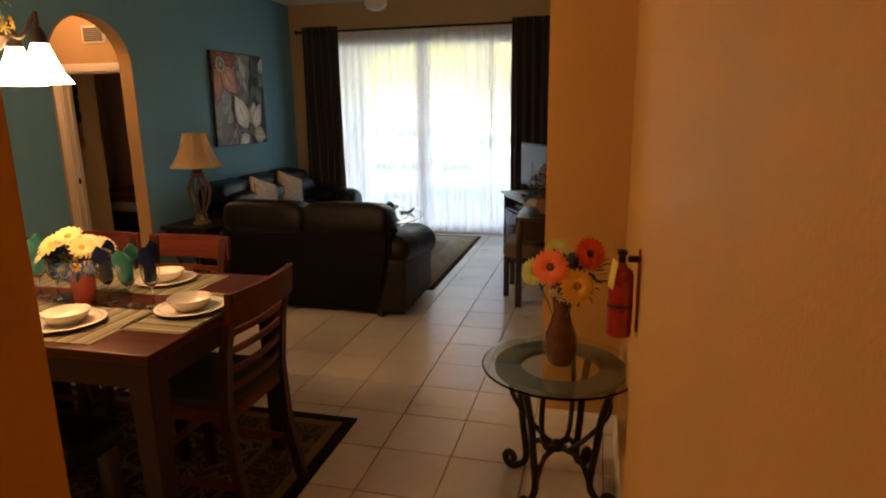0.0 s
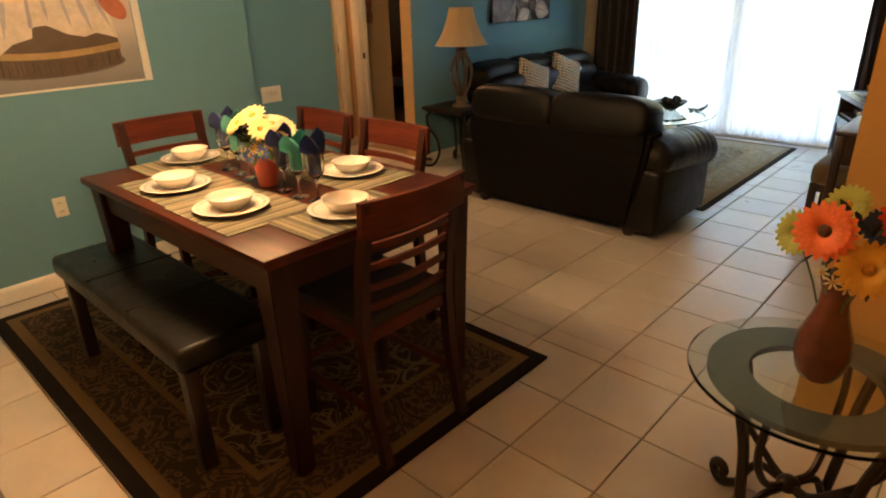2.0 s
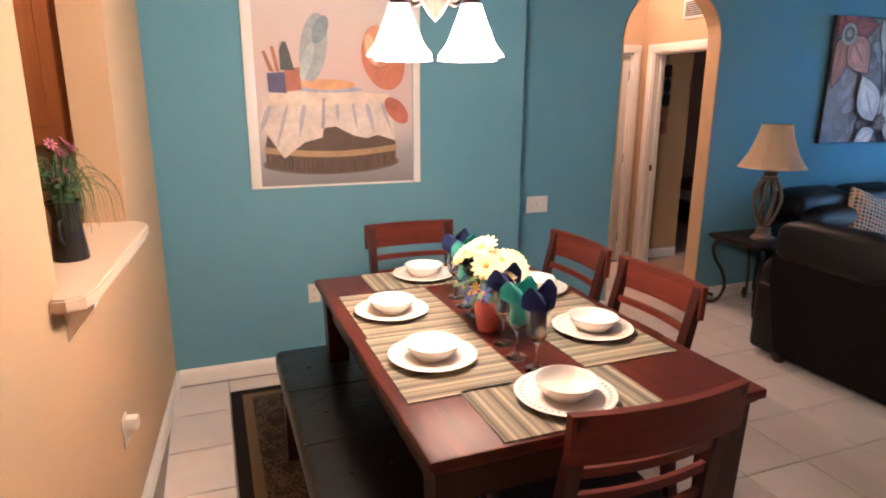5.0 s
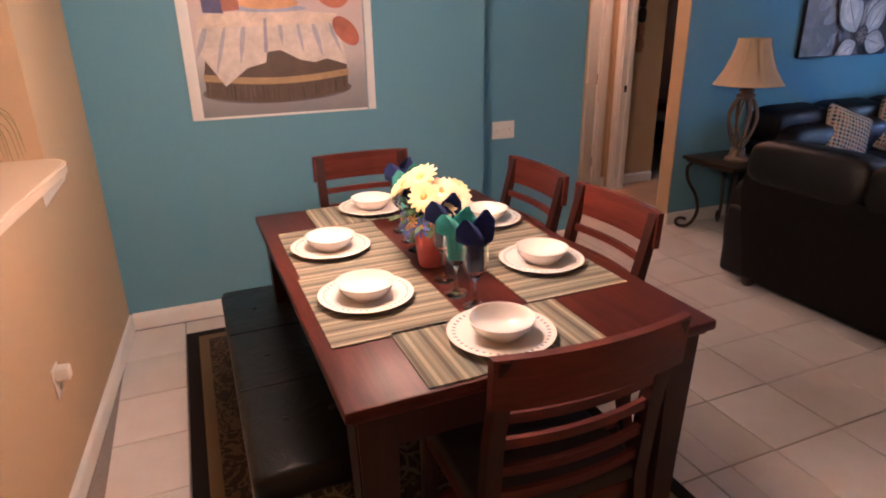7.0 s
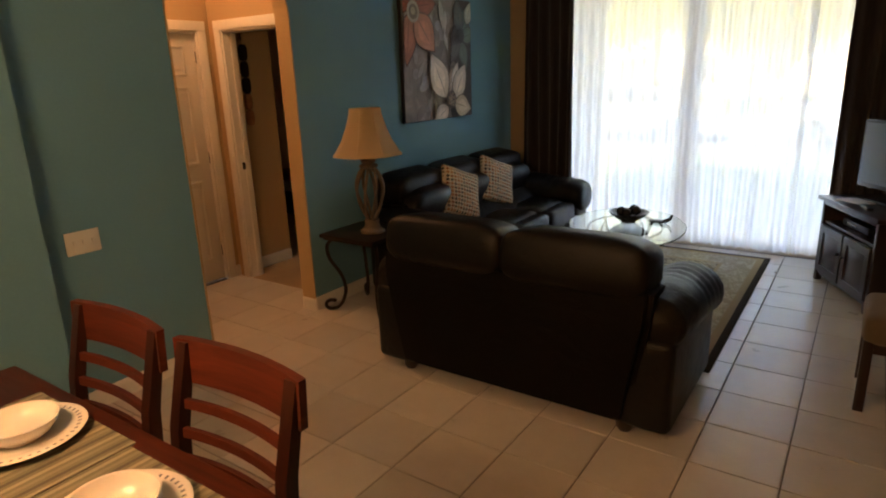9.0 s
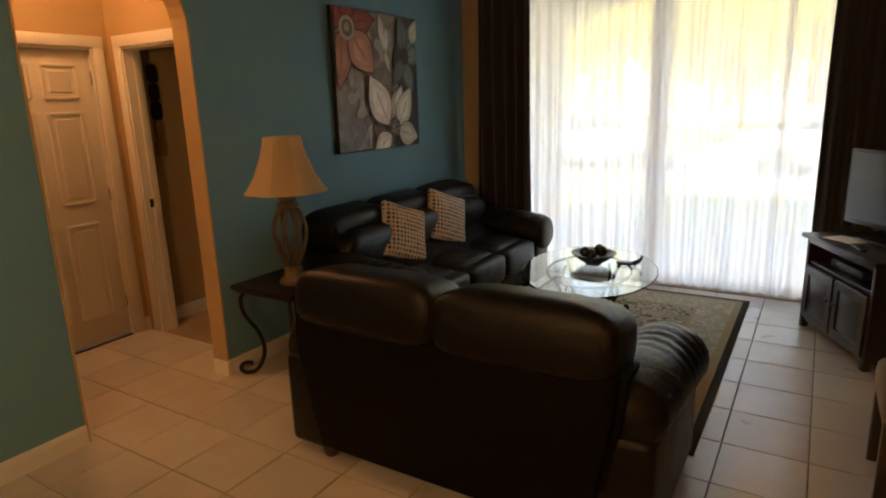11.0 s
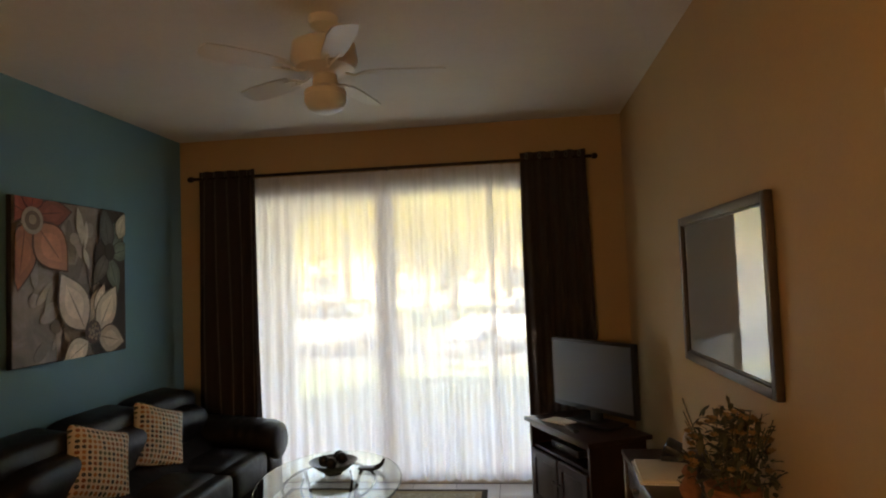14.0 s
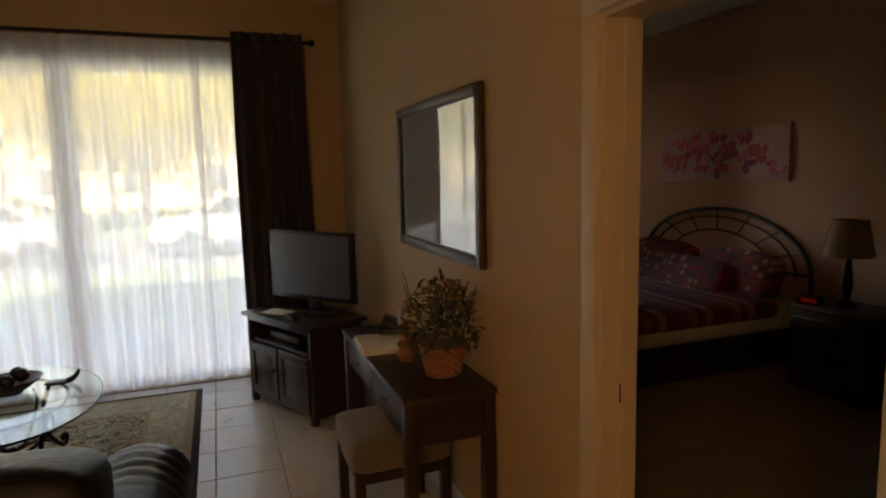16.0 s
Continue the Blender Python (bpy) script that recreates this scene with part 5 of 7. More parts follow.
for sx in (-0.195, 0.195):
    part("apron", box(nb(), (sx, 0, 0.335), (0.025, 0.345, 0.05)), ESPRESSO, ob)
ob = thing("guest_book", (0.60, 7.22, 0.779), "cream guest book lying open-edged on the desk", "book", rz=-4)
part("cover", box(nb(), (0, 0, 0.004), (0.25, 0.33, 0.007), bev=0.001), PAPER, ob)
part("paper_block", box(nb(), (0.004, 0, 0.014), (0.235, 0.315, 0.013), bev=0.002), paint("cream_pages", (0.66, 0.60, 0.48), 0.7, vary=0.06), ob)
ob = thing("telephone", (0.74, 7.40, 0.779), "dark desk telephone with a silver handset", "telephone", rz=70)
bm = box(nb(), (0, 0, 0.025), (0.18, 0.20, 0.045), bev=0.01)
box(bm, (0, 0.04, 0.06), (0.17, 0.10, 0.04), bev=0.01, rx=25)
part("base", bm, BLACKPLASTIC, ob)
bm = nb()
tube(bm, curve_points([(-0.09, -0.02, 0.075), (-0.05, -0.02, 0.12), (0.03, -0.02, 0.125), (0.09, -0.02, 0.10)], 6), 0.017, 10)
part("handset", bm, paint("silver_plastic", (0.45, 0.45, 0.46), 0.3, metal=0.4, vary=0.05, grain=0.0), ob, "silver handset")

# dried flower basket
WICKER = paint("terracotta_wicker", (0.30, 0.13, 0.06), 0.75, vary=0.3, scale=20, grain=0.6)
DRYLEAF = paint("dried_leaves", (0.085, 0.080, 0.038), 0.8, vary=0.45, scale=12, grain=0.1)
DRYGOLD = paint("dried_gold_flowers", (0.30, 0.17, 0.055), 0.8, vary=0.4, scale=15, grain=0.1)
ob = thing("flower_basket", (0.73, 6.68, 0.779), "bushy dried flower arrangement in a small woven basket on the desk", "plant")
bm = nb()
for j in range(9):
    z = 0.008 + 0.0145 * j
    r = 0.068 + 0.0032 * j
    pts = [((r + 0.004 * math.sin(12 * a + (j % 2) * math.pi)) * math.cos(a), (r + 0.004 * math.sin(12 * a + (j % 2) * math.pi)) * math.sin(a) * 0.95, z) for a in [2 * math.pi * k / 60 for k in range(61)]]
    tube(bm, pts, 0.008, 6)
lathe(bm, [(0.0, 0.004), (0.066, 0.004), (0.09, 0.125)], seg=20)
part("basket", bm, WICKER, ob)
rnd = random.Random(4)
bm, bg2 = nb(), nb()
for k in range(330):
    a, e = rnd.uniform(0, 6.283), rnd.uniform(0.0, 1.45)
    r = rnd.uniform(0.05, 0.215)
    c = Vector((r * math.cos(a) * math.cos(e), r * math.sin(a) * math.cos(e), 0.19 + r * math.sin(e) * 1.0 - 0.05 * (1 - e)))
    c.x = min(c.x, 0.13)
    petal(bm, c, (rnd.gauss(0, 1), rnd.gauss(0, 1), rnd.gauss(0.4, 0.8)), rnd.uniform(0.03, 0.065), rnd.uniform(0.012, 0.026), 0.01, 0.02)
for k in range(46):
    a, e = rnd.uniform(0, 6.283), rnd.uniform(0.1, 1.45)
    r = rnd.uniform(0.15, 0.215)
    c = (min(0.13, r * math.cos(a) * math.cos(e)), r * math.sin(a) * math.cos(e), 0.19 + r * math.sin(e))
    for j in range(7):
        petal(bg2, c, (math.cos(j * 0.9), math.sin(j * 0.9), 0.5 + 0.2 * math.sin(j)), 0.022, 0.014, 0.004)
stems = nb()
for k in range(26):
    a = rnd.uniform(0, 6.283)
    tube(stems, [(0.03 * math.cos(a), 0.03 * math.sin(a), 0.08), (min(0.11, 0.10 * math.cos(a)), 0.10 * math.sin(a), 0.25), (min(0.12, 0.16 * math.cos(a)), 0.16 * math.sin(a), rnd.uniform(0.28, 0.46))], 0.002, 4)
part("greenery", stems, DRYLEAF, ob)
part("foliage", bm, DRYLEAF, ob)
part("blossoms", bg2, DRYGOLD, ob, "golden dried blossoms")
ob = thing("figurine", (0.64, 6.93, 0.779), "small rust-coloured rounded ornament on the desk", "ornament")
bm = lathe(nb(), [(0.0, 0), (0.035, 0.0), (0.045, 0.03), (0.03, 0.065), (0.022, 0.075), (0.032, 0.10), (0.02, 0.125), (0, 0.13)], seg=16)
part("body", bm, WICKER, ob)

# ceiling fan
FANWHITE = paint("white_fan_enamel", (0.66, 0.62, 0.55), 0.35, vary=0.05, grain=0.05)
BLADE = paint("whitewashed_blade", (0.58, 0.55, 0.50), 0.4, vary=0.06, grain=0.1)
ob = thing("ceiling_fan", (-0.93, 7.15, 2.55), "white five-blade ceiling fan with a frosted bowl light, switched off", "ceiling fan")
part("canopy", lathe(nb(), [(0.0, 0.48), (0.075, 0.48), (0.07, 0.44), (0.03, 0.41), (0.016, 0.40), (0.016, 0.36), (0, 0.36)], seg=24), FANWHITE, ob)
part("motor", lathe(nb(), [(0.0, 0.37), (0.11, 0.365), (0.155, 0.34), (0.165, 0.26), (0.145, 0.22), (0.10, 0.20), (0.06, 0.19), (0.06, 0.13), (0.0, 0.13)], seg=32), FANWHITE, ob)
part("light_fitter", lathe(nb(), [(0.0, 0.14), (0.06, 0.135), (0.10, 0.11), (0.105, 0.085), (0, 0.085)], seg=28), FANWHITE, ob)
part("bowl", lathe(nb(), [(0.10, 0.085), (0.102, 0.06), (0.085, 0.025), (0.05, 0.005), (0.0, 0.0)], seg=28), paint("frosted_glass", (0.62, 0.60, 0.54), 0.3, vary=0.03, grain=0.0), ob, "frosted glass bowl")
for k in range(5):
    a = 8 + 72 * k
    bm = nb()
    outline = [(0.22, -0.05), (0.30, -0.062), (0.50, -0.068), (0.585, -0.055), (0.60, -0.03), (0.60, 0.03), (0.585, 0.055), (0.50, 0.068), (0.30, 0.062), (0.22, 0.05)]
    prism(bm, outline, 0.007, Matrix(((1, 0, 0, 0), (0, 0, 1, 0), (0, 1, 0, 0.0), (0, 0, 0, 1))))
    b = part("blade", bm, BLADE, ob)
    b.matrix_local = pose(0, 0, 0.20, 0, 0, a) @ pose(0, 0, 0, 11, 0, 0)
    iron = tube(nb(), curve_points([(0.10, 0.0, 0.0), (0.15, 0.0, -0.012), (0.20, 0.02, 0.0), (0.27, 0.025, 0.003)], 5), 0.007, 6)
    tube(iron, curve_points([(0.15, 0.0, -0.012), (0.20, -0.02, 0.0), (0.27, -0.025, 0.003)], 5), 0.007, 6)
    part("blade_iron", iron, FANWHITE, b).matrix_local = Matrix()
ob = thing("smoke_detector", (0.879, 6.30, 2.66), "round white smoke detector high on the wall", "smoke detector", rz=-90)
part("case", lathe(nb(), [(0.0, 0.045), (0.04, 0.045), (0.062, 0.035), (0.07, 0.0)], seg=28), FANWHITE, ob).matrix_local = pose(0, 0, 0, 90, 0, 0)

# ---- dining area ----
HX2, HY2 = 1.24, 0.835
RUGD = rug_material("dark_paisley_rug", HX2, HY2, (0.050, 0.037, 0.024), (0.22, 0.175, 0.105), (0.14, 0.088, 0.050), (0.20, 0.135, 0.060), (0.012, 0.008, 0.007), 3.3, 0.062)
solid("dining_rug", box(nb(), (0, 0, 0.006), (2 * HX2, 2 * HY2, 0.012), bev=0.004), RUGD, "dark brown paisley rug with a black border under the table", "rug", at=(-1.34, 3.495, 0.0))

TC = (-1.015, 3.545)
ob = thing("dining_table", (*TC, 0.012), "dark cherry rectangular dining table set for six", "dining table", rz=0.6)
part("tabletop", box(nb(), (0, 0, 0.858), (1.46, 0.99, 0.03), bev=0.007), CHERRYTOP, ob, "polished cherry tabletop")
part("edge_moulding", box(nb(), (0, 0, 0.836), (1.43, 0.96, 0.016), bev=0.005), CHERRY, ob)
for sx in (-1, 1):
    for sy in (-1, 1):
        bm = nb()
        t = nb()
        for z, k in ((0.0, 0.034), (0.45, 0.041), (0.83, 0.050)):
            for q in ((-k, -k), (k, -k), (k, k), (-k, k)):
                t.verts.new((sx * 0.655 + q[0], sy * 0.42 + q[1], z))
        t.verts.ensure_lookup_table()
        for i in range(2):
            for j in range(4):
                a, b = 4 * i + j, 4 * i + (j + 1) % 4
                t.faces.new((t.verts[a], t.verts[b], t.verts[b + 4], t.verts[a + 4]))
        t.faces.new([t.verts[j] for j in (3, 2, 1, 0)])
        t.faces.new([t.verts[8 + j] for j in range(4)])
        bmesh.ops.bevel(t, geom=t.edges[:], offset=0.005, segments=2, affect="EDGES")
        part("leg", merge(bm, t), CHERRY_Z_SHADED, ob)
# aprons in the darkened cherry, for the shade below the top
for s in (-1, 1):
    part("apron", box(nb(), (0, s * 0.435, 0.775), (1.21, 0.024, 0.105)), CHERRY_Z_SHADED, ob)
    part("apron", box(nb(), (s * 0.668, 0, 0.775), (0.024, 0.74, 0.105)), CHERRY_Z_SHADED, ob)

SEATPAD = paint("black_woven_seat", (0.020, 0.018, 0.017), 0.75, vary=0.3, scale=30, grain=0.8, gscale=140)


def dining_chair():
    """Local: the sitter faces +y; the origin is on the floor under the seat's middle."""
    ob = thing("dining_chair", (0, 0, 0), "dark cherry slat-back dining chair with a woven black seat", "chair", group="chairs round the dining table")
    part("seat", box(nb(), (0, 0.0, 0.555), (0.44, 0.43, 0.045), bev=0.014, seg=3), SEATPAD, ob, "woven black seat pad")
    for sy in (-0.20, 0.20):
        part("seat_rail", box(nb(), (0, sy, 0.505), (0.36, 0.022, 0.055), bev=0.003), CHERRY, ob)
    for sx in (-0.20, 0.20):
        part("seat_rail", box(nb(), (sx, 0, 0.505), (0.022, 0.36, 0.055), bev=0.003), CHERRY, ob)
        part("front_leg", box(nb(), (sx, 0.195, 0.265), (0.040, 0.040, 0.53), bev=0.004), CHERRY_Z_SHADED, ob)
        bm = nb()
        pts = [(-0.275, 0.0, 0.020), (-0.215, 0.30, 0.021), (-0.200, 0.56, 0.021), (-0.222, 0.78, 0.018), (-0.275, 1.005, 0.014)]
        ring = []
        for y, z, k in pts:
            ring.append([bm.verts.new((sx * 1.03 + a * 0.019, y + b * k, z)) for a, b in ((-1, -1), (1, -1), (1, 1), (-1, 1))])
        for a, b in zip(ring, ring[1:]):
            for j in range(4):
                bm.faces.new((a[j], a[(j + 1) % 4], b[(j + 1) % 4], b[j]))
        bm.faces.new(ring[0][::-1]), bm.faces.new(ring[-1])
        part("back_post", bm, CHERRY_Z_SHADED, ob)
        part("side_stretcher", box(nb(), (sx, -0.01, 0.20), (0.02, 0.38, 0.028), bev=0.003), CHERRY, ob)
    part("front_stretcher", box(nb(), (0, 0.195, 0.26), (0.36, 0.02, 0.028), bev=0.003), CHERRY, ob)

    def slat(z, h, thick, bow, wide):
        bm = nb()
        rows = []
        for k in range(11):
            u = k / 10
            x = (u - 0.5) * wide
            base = np.interp(z, (0.56, 0.78, 1.005), (-0.200, -0.222, -0.275))
            y = base - bow * (1 - (2 * u - 1) ** 2)
            rows.append([bm.verts.new((x, y - thick / 2, z - h / 2)), bm.verts.new((x, y + thick / 2, z - h / 2)), bm.verts.new((x, y + thick / 2 - 0.3 * h * 0.2, z + h / 2)), bm.verts.new((x, y - thick / 2 - 0.3 * h * 0.2, z + h / 2))])
        for a, b in zip(rows, rows[1:]):
            for j in range(4):
                bm.faces.new((a[j], a[(j + 1) % 4], b[(j + 1) % 4], b[j]))
        bm.faces.new(rows[0][::-1]), bm.faces.new(rows[-1])
        return bm
    part("crest_rail", slat(0.952, 0.120, 0.022, 0.030, 0.475), CHERRY, ob, "curved crest rail")
    for z in (0.845, 0.768, 0.69, 0.615):
        part("slat", slat(z, 0.026, 0.014, 0.022, 0.385), CHERRY, ob)
    return ob


first = dining_chair()
first.matrix_world = pose(-0.415, 3.555, 0.012, 0, 0, 90)
copy_thing(first, pose(-1.86, 3.60, 0.012, 0, 0, -90))
copy_thing(first, pose(-1.515, 3.955, 0.012, 0, 0, 180))
copy_thing(first, pose(-0.965, 3.955, 0.012, 0, 0, 180))

ob = thing("bench", (-1.215, 3.055, 0.012), "black tufted vinyl dining bench with dark wooden legs", "bench")
bm = box(nb(), (0, 0, 0.475), (1.27, 0.38, 0.10), bev=0.028, seg=3)
part("seat", bm, BLACKHIDE, ob, "black tufted vinyl seat")
for k in range(3):
    for sy in (-0.07, 0.07):
        part("button", ball(nb(), (-0.40 + 0.40 * k, sy, 0.524), 0.012, (1, 1, 0.4), 10, 6), BLACKHIDE, ob)
for k in range(2):
    part("seam", tube(nb(), [(-0.2 + 0.4 * k, -0.18, 0.5245), (-0.2 + 0.4 * k, 0.18, 0.5245)], 0.004, 6), BLACKHIDE, ob)
for sx in (-0.575, 0.575):
    for sy in (-0.14, 0.14):
        part("leg", box(nb(), (sx, sy, 0.215), (0.055, 0.055, 0.43), bev=0.004), ESPRESSO_Z, ob)

# place mats, plates and bowls
ZT = 0.886
MATCOLOURS = [(0.165, 0.158, 0.105), (0.31, 0.29, 0.20), (0.165, 0.158, 0.105), (0.22, 0.21, 0.145), (0.165, 0.158, 0.105), (0.085, 0.08, 0.058)]
MATX = stripes("striped_mat_weave", 0, 0.062, MATCOLOURS)
MATY = stripes("striped_mat_weave_across", 1, 0.062, MATCOLOURS)
for x, y, sx, sy, mat in ((-1.235, 3.275, 0.455, 0.36, MATX), (-0.775, 3.270, 0.455, 0.36, MATX), (-0.430, 3.485, 0.27, 0.48, MATY),
                          (-0.805, 3.815, 0.455, 0.34, MATX), (-1.265, 3.825, 0.455, 0.34, MATX), (-1.605, 3.47, 0.25, 0.46, MATY)):
    solid("place_mat", box(nb(), (0, 0, 0.0018), (sx, sy, 0.0036), bev=0.001, seg=1), mat, "beige and grey striped woven place mat", "place mat", at=(x, y, ZT), rz=0.6, group="place mats")


def china_rim():
    m, t, b = nodes_of("dotted_china")
    c = t.nodes.new("ShaderNodeTexCoord")
    sep = t.nodes.new("ShaderNodeSeparateXYZ")
    t.links.new(c.outputs["Object"], sep.inputs[0])
    ang = math_node(t, "ARCTAN2", sep.outputs[1], sep.outputs[0])
    dots = math_node(t, "GREATER_THAN", math_node(t, "SINE", math_node(t, "MULTIPLY", ang, 44.0)), 0.35)
    r = math_node(t, "SQRT", math_node(t, "ADD", math_node(t, "MULTIPLY", sep.outputs[0], sep.outputs[0]), math_node(t, "MULTIPLY", sep.outputs[1], sep.outputs[1])))
    band = math_node(t, "MULTIPLY", math_node(t, "GREATER_THAN", r, 0.113), math_node(t, "LESS_THAN", r, 0.122))
    t.links.new(mix(t, math_node(t, "MULTIPLY", dots, band), (0.70, 0.67, 0.61), (0.22, 0.22, 0.24)), b.inputs["Base Color"])
    b.inputs["Roughness"].default_value = 0.15
    b.inputs["Coat Weight"].default_value = 0.5
    return m


RIM = china_rim()
SPOTS = ((-1.214, 3.240), (-0.785, 3.245), (-0.432, 3.490), (-0.814, 3.832), (-1.275, 3.862), (-1.612, 3.500))
for x, y in SPOTS:
    ob = thing("dinner_plate", (x, y, ZT + 0.0036), "white china dinner plate with a dotted rim, on a place mat", "plate", group="dinner plates")
    part("plate", lathe(nb(), [(0.0, 0.0), (0.072, 0.0), (0.078, 0.004), (0.092, 0.009), (0.132, 0.017), (0.135, 0.0195), (0.131, 0.0205), (0.09, 0.0135), (0.072, 0.009), (0.0, 0.008)], seg=44), RIM, ob)
    ob = thing("soup_bowl", (x, y, ZT + 0.0118), "white china bowl set on a dinner plate", "bowl", group="soup bowls")
    part("bowl", lathe(nb(), [(0.0, 0.0), (0.046, 0.0), (0.048, 0.005), (0.066, 0.016), (0.078, 0.034), (0.082, 0.045), (0.0845, 0.047), (0.0795, 0.046), (0.072, 0.031), (0.058, 0.015), (0.034, 0.008), (0.0, 0.007)], seg=36), CHINA, ob)

NAVY = paint("navy_napkin", (0.028, 0.045, 0.17), 0.85, vary=0.25, scale=12, grain=0.4)
AQUA = paint("aqua_napkin", (0.11, 0.43, 0.40), 0.85, vary=0.25, scale=12, grain=0.4)


def wine_glass(x, y, napkin, turn, tall):
    ob = thing("wine_glass", (x, y, ZT), "clear stemmed wine glass on the table runner line", "glass", group="wine glasses")
    prof = [(0.0, 0.0), (0.034, 0.0), (0.035, 0.003), (0.012, 0.009), (0.0045, 0.020), (0.004, 0.075), (0.010, 0.088), (0.027, 0.105), (0.035, 0.130), (0.036, 0.155), (0.0315, 0.188), (0.0300, 0.188), (0.0345, 0.155), (0.0335, 0.131), (0.0255, 0.107), (0.008, 0.091), (0.0, 0.089)]
    g = part("glass", lathe(nb(), prof, seg=28), GLASS, ob)
    g.visible_shadow = False
    nk = thing("napkin", (x, y, ZT + 0.095), ("navy blue" if napkin is NAVY else "aqua green") + " cloth napkin fanned out of a wine glass", "napkin", rz=turn, group="folded napkins")
    bm = nb()
    for s, lean, h in ((-1, -0.030, tall * 0.92), (1, 0.032, tall), (0, 0.004, tall * 0.78)):
        rows = []
        for k in range(9):
            u = k / 8
            w = 0.014 + 0.032 * math.sin(math.pi * min(1, 0.12 + u * 0.80)) ** 0.8 * (1 if s else 0.85) if k < 8 else 0.012
            cx = lean * u ** 1.4
            rows.append([bm.verts.new((cx + w * 0.85 * q, 0.012 * s + 0.016 * (s or 0.6) * math.sin(2.5 * u) * (1 - q * q) + 0.006 * math.sin(5 * q + 4 * u + s) * u, 0.012 + h * (u - 0.05 * q * q * u))) for q in (-1, -0.5, 0, 0.5, 1)])
        for a, b in zip(rows, rows[1:]):
            for j in range(4):
                bm.faces.new((a[j], a[j + 1], b[j + 1], b[j]))
    for v in bm.verts:
        if v.co.z < 0.09:
            r = math.hypot(v.co.x, v.co.y)
            if r > 0.024:
                v.co.x *= 0.024 / r
                v.co.y *= 0.024 / r
    bmesh.ops.solidify(bm, geom=bm.faces[:], thickness=0.003)
    part("cloth", bm, napkin, nk, sharp=70)


for x, y, nap, turn, tall in ((-0.615, 3.505, NAVY, 75, 0.165), (-0.715, 3.492, AQUA, 60, 0.15), (-0.825, 3.500, NAVY, 70, 0.16),
                              (-1.10, 3.515, NAVY, 65, 0.16), (-1.20, 3.52, AQUA, 80, 0.17), (-1.31, 3.53, NAVY, 60, 0.17)):
    wine_glass(x, y, nap, turn, tall)

# daisies in a coral pot
GREENLEAF = paint("green_leaves", (0.055, 0.115, 0.030), 0.6, vary=0.4, scale=15, grain=0.1)
STEM = paint("green_stems", (0.06, 0.11, 0.035), 0.6, vary=0.3, grain=0.1)
PETALS = {
    "cream": paint("cream_petals", (0.58, 0.47, 0.19), 0.6, vary=0.08, scale=30, grain=0.1),
    "white": paint("white_petals", (0.60, 0.53, 0.33), 0.6, vary=0.06, scale=30, grain=0.1),
    "yellow": paint("yellow_petals", (0.72, 0.42, 0.05), 0.6, vary=0.12, scale=30, grain=0.1),
    "blue": paint("blue_petals", (0.07, 0.13, 0.42), 0.6, vary=0.15, scale=30, grain=0.1),
    "orange": paint("orange_petals", (0.80, 0.17, 0.045), 0.55, vary=0.12, scale=30, grain=0.1),
    "red": paint("coral_red_petals", (0.74, 0.085, 0.04), 0.55, vary=0.12, scale=30, grain=0.1),
    "lime": paint("lime_petals", (0.36, 0.38, 0.06), 0.6, vary=0.2, scale=30, grain=0.1),
    "plum": paint("plum_petals", (0.16, 0.020, 0.060), 0.6, vary=0.25, scale=30, grain=0.1),
    "pink": paint("pink_petals", (0.50, 0.16, 0.20), 0.6, vary=0.2, scale=30, grain=0.1),
}
EYE_Y = paint("yellow_flower_eye", (0.50, 0.27, 0.03), 0.8, vary=0.3, scale=60, grain=0.5)
EYE_D = paint("dark_flower_eye", (0.10, 0.04, 0.02), 0.8, vary=0.3, scale=60, grain=0.5)


def blossom(parent, c, facing, radius, kind, layers=2, count=16, eye=None):
    """A daisy: rings of petals round an eye, turned to face a way."""
    q = Vector(facing).to_track_quat("Z", "Y").to_matrix().to_4x4()
    bm = nb()
    for layer in range(layers):
        for k in range(count):
            a = 2 * math.pi * (k + 0.5 * layer) / count
            d = Vector((math.cos(a), math.sin(a), 0.16 + 0.22 * layer))
            petal(bm, (0.16 * radius * math.cos(a), 0.16 * radius * math.sin(a), 0.01 * layer * radius), d, radius * (0.86 - 0.2 * layer), radius * 0.30, 0.05 * radius, 0.12 * radius)
    f = part("flower", bm, PETALS[kind], parent, sharp=60)
    f.matrix_local = Matrix.Translation(c) @ q
    part("eye", ball(nb(), (0, 0, 0.04 * radius), radius * 0.24, (1, 1, 0.5), 12, 7), eye or EYE_Y, f)


def stems_to(parent, root, tips, r=0.003):
    bm = nb()
    for tip in tips:
        mid = (Vector(root) + Vector(tip)) / 2 + Vector((0, 0, 0.02))
        tube(bm, curve_points([root, mid, tip], 5), r, 5)
    part("greenery", bm, STEM, parent)


def foliage(parent, centre, spread, count, seed, size=(0.03, 0.06), material=None):
    rnd = random.Random(seed)
    bm = nb()
    for _ in range(count):
        v = Vector((rnd.gauss(0, 1), rnd.gauss(0, 1), rnd.gauss(0.2, 0.7)))
        v.normalize()
        c = Vector(centre) + Vector((v.x * spread[0], v.y * spread[1], v.z * spread[2])) * rnd.uniform(0.3, 1)
        petal(bm, c, (v.x, v.y, v.z + rnd.uniform(-0.5, 0.5)), rnd.uniform(*size), rnd.uniform(*size) * 0.4, 0.006, 0.012)
    part("foliage", bm, material or GREENLEAF, parent)


